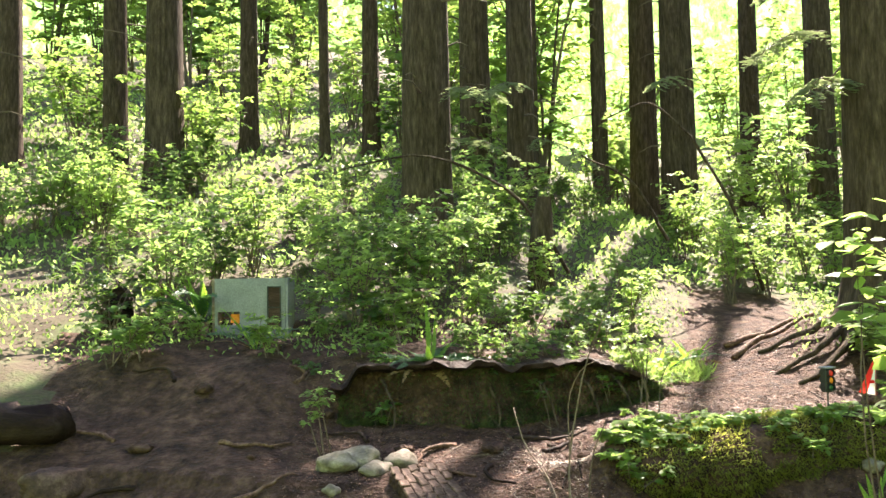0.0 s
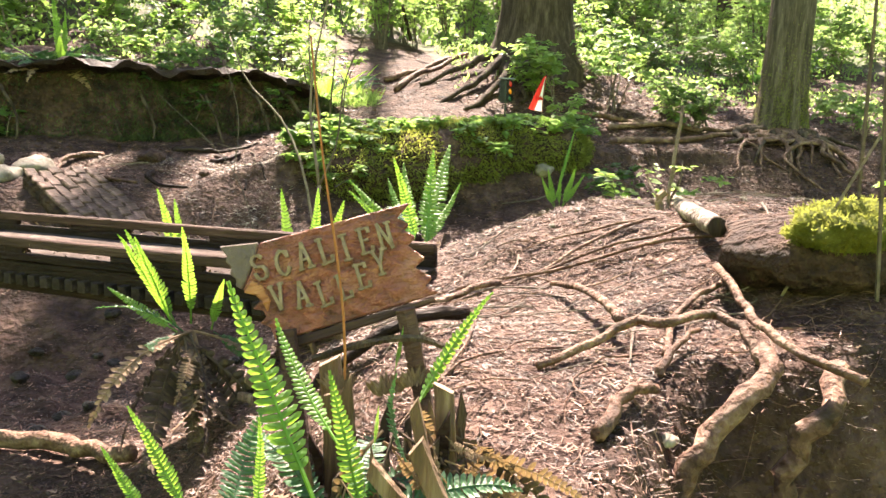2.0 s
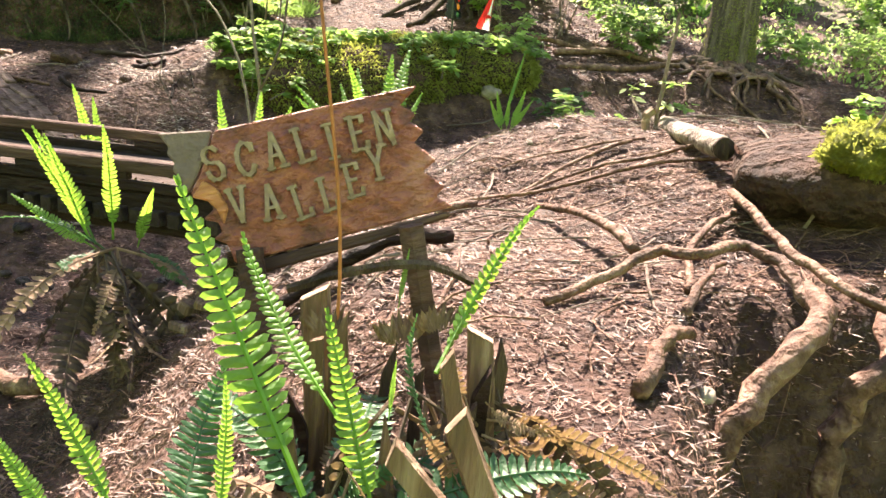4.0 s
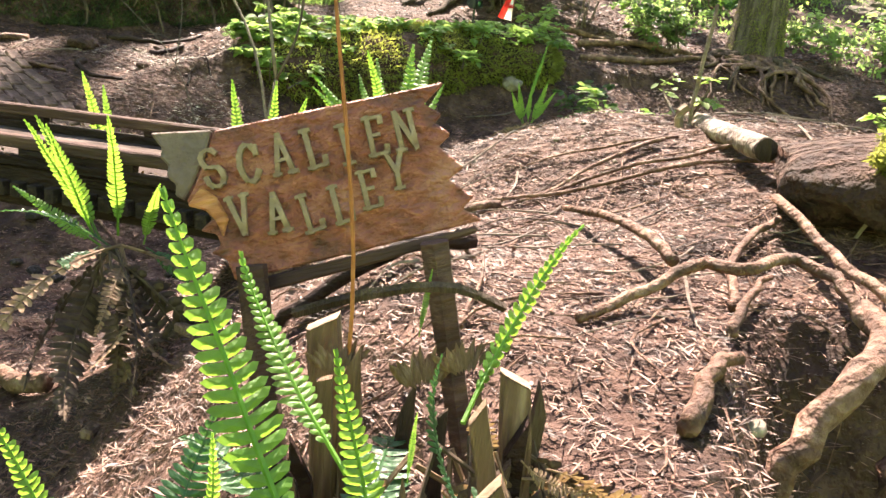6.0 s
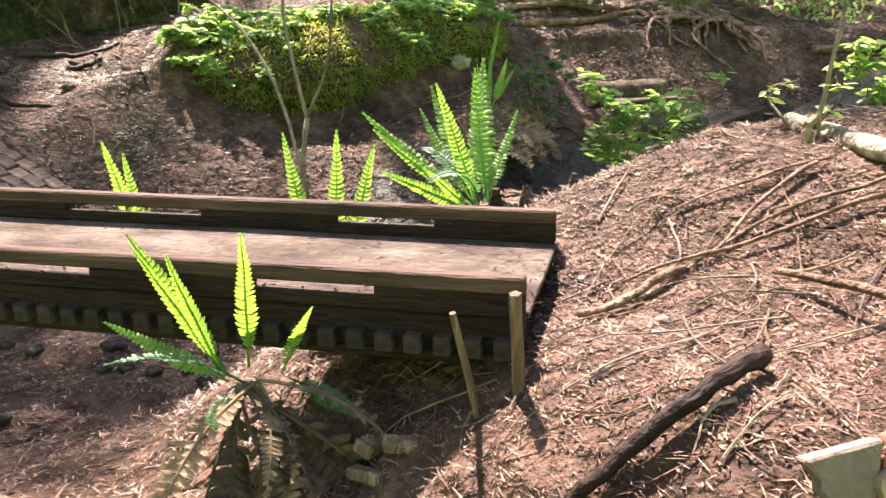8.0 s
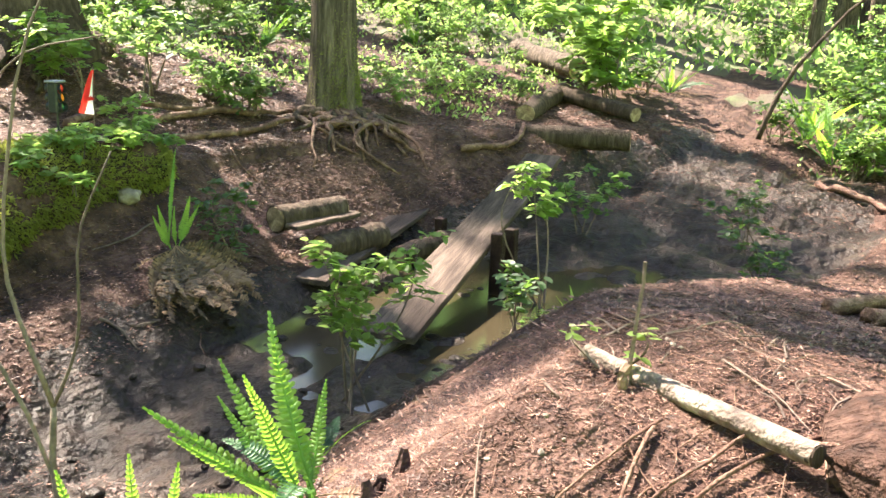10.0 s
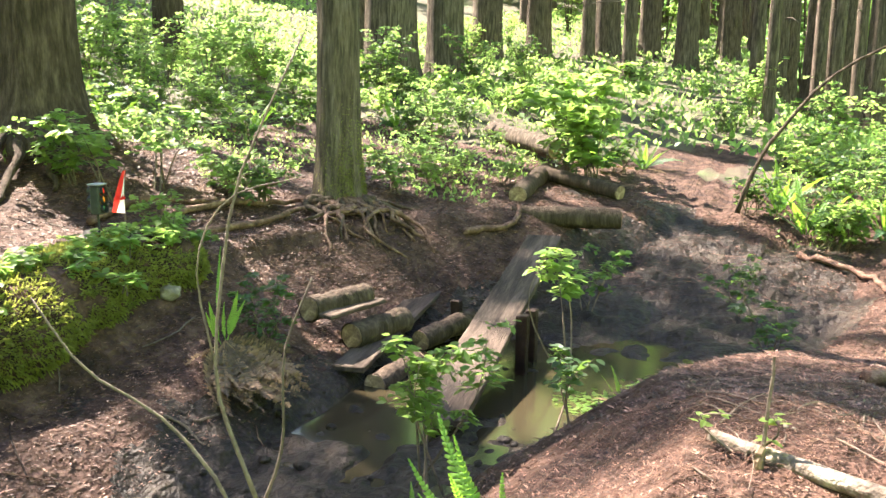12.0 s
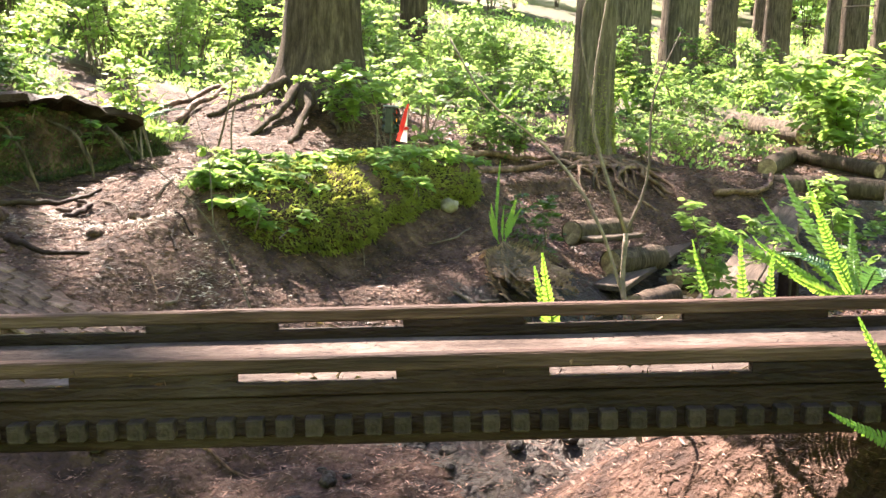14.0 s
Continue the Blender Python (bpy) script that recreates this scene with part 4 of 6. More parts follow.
v, f = tube_data([(0, 0, -0.2), (0, 0, 0.02), (0.0, 0.0, 0.09), (0.0, 0.0, 0.13), (0.0, 0.0, 0.15)], [0.12, 0.095, 0.075, 0.05, 0.02], 16, 0.16, 4)
child("body", mesh_of("body", v, f, BARK, smooth=True), stump)
rr = random.Random(8)
for k in range(15):
    w = k * 0.419
    o = Vector((math.cos(w) * 0.068, math.sin(w) * 0.055, 0.07))
    bm, head, ax = split_shaft((rr.gauss(0, 0.006) + math.cos(w) * 0.008, rr.gauss(0, 0.006) + math.sin(w) * 0.008, rr.uniform(0.11, 0.175)), rr.uniform(0.006, 0.012), rr.uniform(0.003, 0.006), rr.uniform(-1.6, 1.6), 40 + k, rr.uniform(0.3, 0.8))
    part("splinter", bm, rr.choice([BARK, WOOD_DARK, BARK, STAKE]), stump, "", Matrix.Translation(o))


def moose_frond(x, y, z, s, seed):
    """A curled, pale, dry fern tip like a spread hand of scales."""
    rr = np.random.default_rng(seed)
    ob = thing("dry_fern_curl", Matrix.Translation((x, y, z)), "pale tan curled dry fern scales on the stump", "dry leaf", "dry curls")
    n = 11
    a = np.linspace(-1.0, 1.0, n)
    P = np.stack([0.016 * s * a, rr.normal(0, 0.001, n), rr.normal(0, 0.001, n)], -1)
    D = unit(np.stack([0.75 * np.sin(a), 0.2 + 0.35 * np.cos(a * 2), np.cos(a) + 0.25 * rr.random(n)], -1))
    S = unit(np.cross(D, [0.2, 1, 0.1]))
    vv, ff = ovals(P, D, S, 0.034 * s * rr.uniform(0.75, 1.1, n), np.full(n, 0.0042 * s), 0.9)
    child("scale_fan", fast_mesh("scale_fan", vv, ff, STAKE), ob)


moose_frond(-0.065, 1.975, 0.315, 0.62, 1)
moose_frond(-0.03, 1.925, 0.322, 0.7, 2)
moose_frond(-0.005, 1.92, 0.33, 0.6, 3)
# ferns beside and beyond the bridge
fern((0.03, 3.1, 0.03), "green sword fern beside the bridge with brown dead fronds", [
    (FROND[0], (0.02, 3.13, 0.06), (-0.006, 3.082, 0.294), 0), (FROND[3], (-0.02, 3.15, 0.06), (-0.13, 3.16, 0.27), 0), (FROND[3], (-0.02, 3.14, 0.06), (-0.1, 3.12, 0.27), 20),
    (FROND[2], (0.06, 3.1, 0.05), (0.07, 3.02, 0.185), 30), (FROND[0], (-0.01, 3.14, 0.05), (-0.1, 3.27, 0.26), 0), (FROND[0], (-0.01, 3.14, 0.04), (-0.14, 3.29, 0.12), 20), (FROND_D[0], (0.06, 3.08, 0.05), (0.13, 2.98, 0.0), 0), (FROND_D[1], (-0.02, 3.1, 0.05), (-0.1, 3.0, 0.06), 0)]
    + [((FROND_B, FROND_X)[k % 4 > 0][k % 2], (0.02 - 0.012 * (k % 4), 3.1, 0.05), (-0.22 + 0.033 * k + 0.02 * (k % 3), 2.98 - 0.05 * (k % 3) - 0.006 * k, -0.10 - 0.035 * (k % 4)), 47 * (k % 7) - 140) for k in range(13)], 0, 1, 2, 0.2, 0.7, 5, (-1.2, 0.2))
fern((0.745, 3.40, 0.15), "tall bright sword fern on the creek bank behind the bridge", [
    (FROND[2], (0.745, 3.39, 0.14), (0.96, 3.65, 0.429), 0), (FROND[0], (0.73, 3.4, 0.14), (0.80, 3.66, 0.37), 20), (FROND[0], (0.74, 3.4, 0.14), (0.90, 3.46, 0.33), -30),
    (FROND[2], (0.73, 3.41, 0.14), (0.72, 3.6, 0.33), 30), (FROND[3], (0.72, 3.41, 0.14), (0.64, 3.72, 0.31), 0), (FROND[3], (0.72, 3.41, 0.14), (0.60, 3.62, 0.29), 0),
    (FROND[0], (0.71, 3.38, 0.13), (0.60, 3.44, 0.24), 0), (FROND[1], (0.72, 3.37, 0.13), (0.55, 3.52, 0.22), 0), (FROND[2], (0.75, 3.38, 0.13), (0.86, 3.57, 0.42), 10), (FROND[0], (0.73, 3.4, 0.14), (0.70, 3.52, 0.40), -15)], 0, 2, 4, 0.2, 1.0, 6)
fern((0.42, 3.60, -0.02), "young bright ferns on the bank beside the bridge rail", [
    (FROND[0], (0.45, 3.55, 0.02), (0.50, 3.62, 0.30), 0), (FROND[0], (0.42, 3.58, 0.02), (0.41, 3.70, 0.29), 20), (FROND[2], (0.46, 3.52, 0.02), (0.56, 3.56, 0.27), 0)], 2, 2, 2, 0.22, 1.0, 7)
fern((0.14, 3.85, -0.05), "young bright fern beside the bridge rail", [(FROND[0], (0.14, 3.85, -0.03), (0.08, 3.9, 0.27), 0), (FROND[0], (0.14, 3.85, -0.03), (0.14, 3.95, 0.23), 0)], 1, 2, 2, 0.22, 1.0, 8)
fern((2.88, 5.72, -0.16), "fern with bright fronds above hanging grey dead ones", [
    (FROND_T, (2.9, 5.75, -0.1), (3.11, 5.867, 0.357), 0), (FROND[2], (2.88, 5.72, -0.14), (2.83, 5.75, 0.1), 0), (FROND[2], (2.9, 5.7, -0.14), (2.9, 5.7, 0.09), 30),
    (FROND[2], (2.92, 5.7, -0.14), (3.0, 5.68, 0.13), -20), (FROND[0], (2.94, 5.72, -0.14), (3.07, 5.68, 0.07), 0), (FROND[2], (2.86, 5.7, -0.14), (2.76, 5.72, 0.06), 10)]
    + [((FROND_X, FROND_B)[k % 3 > 0][k % 2], (2.89, 5.70, -0.13), (2.89 + (0.3 + 0.03 * (k % 5)) * math.sin(-1.5 + 0.107 * k), 5.62 - (0.30 + 0.05 * (k % 3)) * math.cos(-1.5 + 0.107 * k), -0.27 - 0.04 * (k % 4)), 12 * (k % 5) - 24) for k in range(29)]
    + [((FROND_B, FROND_X)[k % 2][k % 2], (2.90, 5.70, -0.13), (2.86 + (0.32 + 0.03 * (k % 4)) * math.sin(-1.3 + 0.13 * k), 5.6 - (0.28 + 0.06 * (k % 3)) * math.cos(-1.3 + 0.13 * k), -0.30 - 0.05 * (k % 3)), 15 * (k % 5) - 30) for k in range(22)], 0, 0, 6, 0.3, 1.0, 9, (-1.2, -0.6))
fern((0.13, 8.36, 0.56), "large sword fern with splayed fronds on top of the ledge", [
    (FROND[3], (0.13, 8.36, 0.58), (0.1, 8.42, 1.2), 0), (FROND[3], (0.15, 8.36, 0.58), (0.19, 8.42, 1.05), 0)], 3, 16, 12, 0.48, 0.6, 10)
for k, (x, y, s, g, d) in enumerate([(-2.4, 10.3, 0.8, 9, 10), (2.45, 8.9, 0.45, 7, 4), (2.9, 9.3, 0.4, 6, 4), (1.75, 4.05, 0.22, 5, 2), (3.2, 3.55, 0.2, 4, 1), (8.8, 2.6, 0.7, 8, 3), (9.4, 2.9, 0.6, 8, 3),
                                     (10.2, 5.1, 0.6, 9, 2), (10.6, 4.6, 0.5, 8, 2), (8.3, 1.9, 0.6, 7, 3), (7.4, 10.6, 0.7, 6, 5), (8.6, 9.4, 0.6, 7, 4), (10.6, 8.2, 0.6, 7, 3), (-1.6, 9.2, 0.5, 4, 6)]):
    b = on_land(x, y, 0.02)
    fern(b, "sword fern on the forest floor", [], g, d, 2, s, 0.8, 30 + k)

# ---- roots and sticks on the mound ----
def root(name, pts, r0, r1, label, category, material=ROOT, n=14, wob=0.12, seed=0, sides=7, group="", free=False):
    """A root or stick along a line; unless free, it lies on the ground."""
    line = spline(pts, n)
    if not free:
        line = [on_land(p.x, p.y, 0.006 + p.z) for p in line]
    o = line[0].copy()
    rr = random.Random(seed)
    line = [p + Vector((rr.gauss(0, r0 * 0.3), rr.gauss(0, r0 * 0.3), rr.gauss(0, r0 * 0.15))) for p in line]
    ob = thing(name, Matrix.Translation(o), label, category, group)
    v, f = tube_data([p - o for p in line], [r0 + (r1 - r0) * k / n for k in range(n + 1)], sides, wob, seed)
    child("wood", mesh_of("wood", v, f, material, smooth=sides > 6), ob)
    return ob


G = "roots over the mound"
RL = "smooth brown root lying bare over the mound"
root("tree_root", [(0.66, 2.06, 0.245), (0.61, 2.0, 0.243), (0.525, 1.972, 0.215), (0.478, 1.975, 0.172), (0.435, 1.978, 0.12), (0.41, 1.98, 0.05), (0.4, 1.96, -0.08)], 0.0155, 0.0185, "thick bare brown root running down the eroded edge of the mound", "root", ROOT, 16, 0.1, 1, 9, G, True)
root("tree_root", [(0.73, 1.99, 0.235), (0.66, 1.93, 0.2), (0.625, 1.945, 0.15), (0.605, 1.945, 0.08), (0.6, 1.93, -0.05)], 0.016, 0.018, "thick bare root hanging over the hollow", "root", ROOT, 12, 0.12, 2, 9, G, True)
root("tree_root", [(0.35, 2.21, 0.215), (0.45, 2.22, 0.235), (0.52, 2.2, 0.272), (0.54, 2.14, 0.285), (0.655, 2.17, 0.28), (0.66, 2.1, 0.272), (0.63, 2.035, 0.235)], 0.007, 0.0085, "wavy bare root arching over the litter", "root", ROOT, 22, 0.1, 3, 8, G, True)
root("tree_root", [(0.69, 2.66, 0.215), (0.63, 2.49, 0.25), (0.58, 2.35, 0.262), (0.555, 2.27, 0.25)], 0.006, 0.009, RL, "root", ROOT, 14, 0.1, 4, 7, G, True)
root("tree_root", [(0.5, 2.86, 0.0), (0.57, 2.79, 0.0), (0.73, 2.8, 0.004), (0.86, 2.77, 0.01), (0.98, 2.69, 0.012), (1.07, 2.62, 0.03), (1.15, 2.54, 0.01)], 0.0025, 0.0045, RL, "root", ROOT, 22, 0.12, 5, 7, G)
root("tree_root", [(1.04, 2.6, 0.34), (1.05, 2.45, 0.355), (1.0, 2.26, 0.335)], 0.007, 0.005, RL, "root", ROOT, 12, 0.12, 6, 7, G, True)
root("tree_root", [(0.86, 2.36, 0.305), (0.76, 2.2, 0.285), (0.69, 2.1, 0.278), (0.66, 1.99, 0.265), (0.68, 1.9, 0.25)], 0.0085, 0.007, RL, "root", ROOT, 16, 0.12, 7, 7, G, True)
root("tree_root", [(0.57, 2.17, 0.0), (0.64, 2.24, 0.01), (0.72, 2.3, 0.01), (0.86, 2.35, 0.01)], 0.007, 0.006, RL, "root", ROOT, 12, 0.12, 8, 7, G)
root("tree_root", [(0.28, 1.97, 0.005), (0.36, 2.02, 0.014), (0.45, 2.06, 0.018)], 0.0115, 0.007, "short dark root stub pushing from the soil", "root", ROOT, 8, 0.18, 9, 8, G)
root("tree_root", [(0.52, 2.13, 0.0), (0.58, 2.165, 0.012), (0.66, 2.2, 0.022)], 0.008, 0.004, "short forked root stub in the litter", "root", ROOT, 8, 0.15, 10, 7, G)
root("tree_root", [(0.56, 2.85, 0.01), (0.69, 2.8, 0.012), (0.83, 2.73, 0.012), (1.0, 2.62, 0.014), (1.15, 2.5, 0.012)], 0.003, 0.005, RL, "root", ROOT, 18, 0.12, 11, 7, G)
root("tree_root", [(0.8, 2.93, 0.0), (0.92, 2.87, 0.01), (1.08, 2.79, 0.012)], 0.002, 0.004, RL, "root", ROOT, 12, 0.14, 12, 7, G)
root("tree_root", [(0.72, 2.79, 0.008), (0.84, 2.81, 0.01), (0.96, 2.81, 0.012), (1.05, 2.8, 0.01)], 0.003, 0.005, RL, "root", ROOT, 12, 0.14, 13, 7, G)
root("tree_root", [(0.43, 2.83, 0.005), (0.53, 2.81, 0.012), (0.64, 2.79, 0.01)], 0.007, 0.008, RL, "root", ROOT, 10, 0.14, 14, 8, G)
root("fallen_branch", [(0.085, 2.57, 0.012), (0.16, 2.535, 0.016), (0.26, 2.5, 0.02), (0.39, 2.5, 0.02)], 0.008, 0.013, "dark damp fallen branch lying on the mound", "branch", WOOD_DARK, 14, 0.12, 15, 8)
root("fallen_branch", [(-0.95, 4.2, 0.02), (-0.5, 4.0, 0.03), (-0.21, 3.71, 0.03), (-0.08, 3.5, 0.03)], 0.03, 0.025, "fallen brown branch on the creek bank", "branch", ROOT, 14, 0.1, 16, 8)
S = "loose twigs on the mound"
rr = random.Random(77)
for k in range(110):
    x, y = rr.uniform(0.2, 1.7), rr.uniform(2.15, 3.05)
    if y < 1.75 + 0.5 * x:
        continue
    w, n = rr.uniform(-0.7, 0.9) + (math.pi if rr.random() < 0.5 else 0), rr.uniform(0.06, 0.34)
    dx, dy = math.cos(w) * n, math.sin(w) * n
    root("twig", [(x, y, 0.0), (x + dx * 0.5 + rr.gauss(0, 0.014), y + dy * 0.5 + rr.gauss(0, 0.014), 0.006), (x + dx, y + dy, rr.uniform(0, 0.012))], rr.uniform(0.0012, 0.0034), 0.0009,
         "thin brown twig lying in the litter", "twig", rr.choice([TWIG, ROOT]), 6, 0.1, 100 + k, 5, S)
for k in range(46):
    x, y = rr.uniform(0.2, 5.2), rr.uniform(5.2, 8.0)
    w, n = rr.uniform(0, 6.28), rr.uniform(0.1, 0.5)
    dx, dy = math.cos(w) * n, math.sin(w) * n
    root("twig", [(x, y, 0.0), (x + dx * 0.5 + rr.gauss(0, 0.03), y + dy * 0.5 + rr.gauss(0, 0.03), 0.008), (x + dx, y + dy, 0.004)], rr.uniform(0.004, 0.010), 0.003,
         "brown stick lying on the bank", "twig", rr.choice([TWIG, ROOT, WOOD_DARK]), 7, 0.12, 200 + k, 5, "sticks on the bank")
hairs = []
for k in range(520):
    x, y = rr.uniform(-0.25, 1.9), rr.uniform(1.95, 3.2)
    if y < 1.72 + 0.48 * min(max(x, -0.3), 0.6):
        continue
    w, n, j = rr.uniform(0, 6.28), rr.uniform(0.04, 0.16), rr.gauss(0, 0.02)
    dx, dy = math.cos(w) * n, math.sin(w) * n
    line = spline([on_land(x, y, 0.001), on_land(x + dx * 0.5 - dy * j / n, y + dy * 0.5 + dx * j / n, rr.uniform(0.004, 0.014)), on_land(x + dx, y + dy, 0.002)], 5)
    hairs.append(tube_data(line, [0.0013, 0.0012, 0.0011, 0.001, 0.0008, 0.0005], 3, caps=False))
tagged(new("hair_roots", mesh_of("hair_roots", *joined(hairs), ROOT)), "fine brown rootlets and stems matted over the mound", "litter", kind="stuff")
# exposed roots under the grey conifer, and the big conifer's spreading roots
rr = random.Random(5)
for k in range(26):
    w = math.radians(222 + rr.gauss(0, 34))
    n = rr.uniform(0.25, 0.85)
    dx, dy = math.cos(w), math.sin(w)
    j = rr.gauss(0, 0.12)
    p = [(5.93 + dx * 0.16, 6.62 + dy * 0.16, 0.12), (5.93 + dx * (0.2 + n * 0.25) - dy * j, 6.62 + dy * (0.2 + n * 0.25) + dx * j, 0.07), (5.93 + dx * (0.2 + n * 0.6) + dy * j, 6.62 + dy * (0.2 + n * 0.6) - dx * j, 0.06),
         (5.93 + dx * (0.2 + n) + rr.gauss(0, 0.12), 6.62 + dy * (0.2 + n), -0.01)]
    root("tree_root", p, rr.uniform(0.016, 0.045), 0.01, "gnarled bare root below the grey conifer", "root", ROOT if k % 3 else BARK, 14, 0.16, 300 + k, 7, "roots of the grey conifer")
for k, (w, n) in enumerate([(200, 1.3), (232, 0.8), (172, 1.1), (214, 1.5)]):
    dx, dy = math.cos(radians(w)), math.sin(radians(w))
    root("tree_root", [(4.9 + dx * 0.36, 9.1 + dy * 0.36, 0.16), (4.9 + dx * (0.4 + n * 0.4), 9.1 + dy * (0.4 + n * 0.4), 0.07), (4.9 + dx * (0.4 + n * 0.8), 9.1 + dy * (0.4 + n * 0.8), 0.0)], 0.05, 0.02,
         "thick root of the massive conifer", "root", BARK, 10, 0.14, 330 + k, 8, "roots of the massive conifer")
for k, p in enumerate([[(4.3, 7.0, 0.02), (4.9, 6.75, 0.03), (5.5, 6.7, 0.04)], [(4.6, 7.4, 0.02), (5.2, 7.2, 0.04), (5.8, 6.9, 0.03)], [(3.9, 7.6, 0.02), (4.6, 7.7, 0.04), (5.3, 7.3, 0.02)], [(3.4, 9.4, 0.02), (3.9, 9.7, 0.06), (4.6, 10.0, 0.05)], [(3.5, 9.9, 0.02), (4.1, 10.0, 0.06), (4.8, 10.3, 0.05)],
                       [(6.2, 5.5, 0.03), (6.7, 5.2, 0.03), (7.1, 5.25, 0.02)], [(7.6, 2.7, 0.03), (7.2, 2.2, 0.04), (6.5, 2.0, 0.02)], [(2.75, 2.35, 0.02), (3.2, 2.1, 0.03), (3.9, 1.7, 0.02)], [(2.65, 2.2, 0.02), (3.1, 1.95, 0.03), (3.8, 1.5, 0.02)], [(2.9, 2.5, 0.02), (3.3, 2.25, 0.03), (4.0, 1.9, 0.02)]]):
    root("tree_root", p, 0.035, 0.02, "bare root crossing the trodden path", "root", ROOT, 12, 0.15, 350 + k, 7, "roots across the path")

# ---- logs, planks and steps ----
def log(a, b, r, label, ends=CUT, material=LOGBARK, seed=0, sides=12, name="log", category="log", group=""):
    a, b = Vector(a), Vector(b)
    d = (b - a).normalized()
    ob = thing(name, Matrix.Translation(a), label, category, group)
    n = 7
    v, f = tube_data([(b - a) * k / n for k in range(n + 1)], [r * (1 + 0.05 * math.sin(k * 2 + seed)) for k in range(n + 1)], sides, 0.07, seed, False)
    child("bark", mesh_of("bark", v, f, material, smooth=True), ob)
    for q, s in ((Vector(), -1), (b - a, 1)):
        v, f = tube_data([q - d * s * 0.01, q + d * s * 0.004, q + d * s * 0.006], [r * 0.95, r * 0.93, r * 0.5], sides, 0.05, seed)
        child("cut_end", mesh_of("cut_end", v, f, ends), ob, "sawn end grain")
    return ob


log((1.331, 3.015, 0.33), (1.0, 2.505, 0.352), 0.023, "short charred pale-barked log lying across the mound", BARK, LOGBARK, 2)
log((7.03, 5.32, 0.12), (7.3, 4.3, 0.11), 0.098, "thick sawn log lying across the path end", CUT, BARK, 3, 14, "log", "log", "sawn logs by the path")
log((7.55, 5.42, 0.26), (9.2, 5.55, 0.40), 0.10, "sawn log lying in the undergrowth", CUT, BARK, 4, 14, "log", "log", "sawn logs by the path")
log((8.35, 4.5, 0.26), (8.9, 5.5, 0.40), 0.08, "sawn log lying in the undergrowth", CUT, BARK, 5, 14, "log", "log", "sawn logs by the path")
log((9.9, 5.6, 0.62), (11.2, 6.9, 0.8), 0.14, "old log lying under the shrubs", CUT, BARK_GREY, 6)
log((8.13, 1.18, 0.48), (8.92, 1.67, -0.02), 0.13, "mossy fallen log leaning on the bank", CUT, BARK_GREY, 7)
for k, (a, b, r) in enumerate([((3.76, 5.68, -0.14), (4.3, 5.53, -0.14), 0.085), ((3.94, 5.46, -0.34), (4.5, 5.33, -0.34), 0.09), ((3.68, 5.16, -0.56), (4.25, 5.12, -0.56), 0.08), ((4.55, 5.22, -0.5), (5.15, 5.05, -0.45), 0.08)]):
    log(a, b, r, "wet brown log laid as a step up the bank", CUT, BARK, 20 + k, 12, "step_log", "log", "log steps")


def plank(a, b, w, t, label, material=WOOD, seed=0, tilt=0):
    a, b = Vector(a), Vector(b)
    x = (b - a).normalized()
    y = Vector((0, 0, 1)).cross(x).normalized()
    m = Matrix((x, y, x.cross(y))).transposed().to_4x4()
    m.translation = (a + b) / 2
    ob = thing("plank", m @ pose(0, 0, 0, tilt, 0, 0), label, "plank", "old planks")
    part("board", box((b - a).length, w, t, 0.006, (0, 0, 0), 0.006, seed, 10), material, ob)
    return ob


plank((6.36, 4.80, 0.03), (3.06, 4.49, -0.47), 0.30, 0.045, "long weathered plank sloping down to the creek", OLD_WOOD, 1)
plank((5.45, 5.52, -0.34), (3.62, 5.32, -0.455), 0.22, 0.04, "weathered plank laid on the step logs", OLD_WOOD, 2)
plank((4.33, 5.44, -0.17), (3.74, 5.55, -0.17), 0.12, 0.03, "short weathered plank on a step log", OLD_WOOD, 3)
for k, (x, y, z0, z1) in enumerate([(4.33, 4.40, -0.75, -0.17), (5.06, 5.14, -0.7, -0.30), (4.62, 4.42, -0.8, -0.2)]):
    st = thing("wooden_post", Matrix.Translation((x, y, z0)), "dark squared post standing in the creek mud", "post", "creek posts")
    part("shaft", box(0.075, 0.075, z1 - z0, 0.006, (0, 0, (z1 - z0) / 2), 0.004, k, 4), WOOD_DARK, st)
for k, (a, b, r) in enumerate([((0.226, 2.768, 0.25), (0.256, 2.775, 0.06), 0.0095), ((0.172, 2.83, 0.215), (0.214, 2.81, 0.04), 0.006)]):
    a, b = Vector(a), Vector(b)
    st = thing("wooden_peg", Matrix.Translation(b), "short split wooden peg beside the bridge end", "peg", "bridge pegs")
    v, f = tube_data([Vector(), (a - b) / 2, a - b], [r, r, r * 0.9], 5, 0.15, k)
    child("shaft", mesh_of("shaft", v, f, STAKE), st)
for k, (x, y, w, s) in enumerate([(0.14, 2.96, 20, 1.0), (0.10, 2.93, 110, 0.8), (0.145, 2.90, -30, 0.8), (-0.06, 2.95, 60, 0.7)]):
    ch = thing("wood_chip", Matrix.Translation(on_land(x, y, 0.012)) @ pose(0, 0, 0, 12, 8, w), "pale split wood chip on the soil", "wood chip", "split wood chips")
    part("block", box(0.075 * s, 0.034 * s, 0.024 * s, 0.004, (0, 0, 0), 0.004, k), STAKE, ch)
stick = root("upright_stick", [(1.205, 2.885, 0.26), (1.215, 2.885, 0.42), (1.224, 2.882, 0.598)], 0.006, 0.004, "thin bare stick standing by the log", "stick", TWIG, 8, 0.1, 40, 6, "", True)
sb = root("stump_peg", [(1.185, 2.90, 0.27), (1.19, 2.898, 0.345), (1.2, 2.895, 0.372)], 0.012, 0.011, "short split peg standing by the log", "peg", CUT, 4, 0.1, 41, 6, "", True)
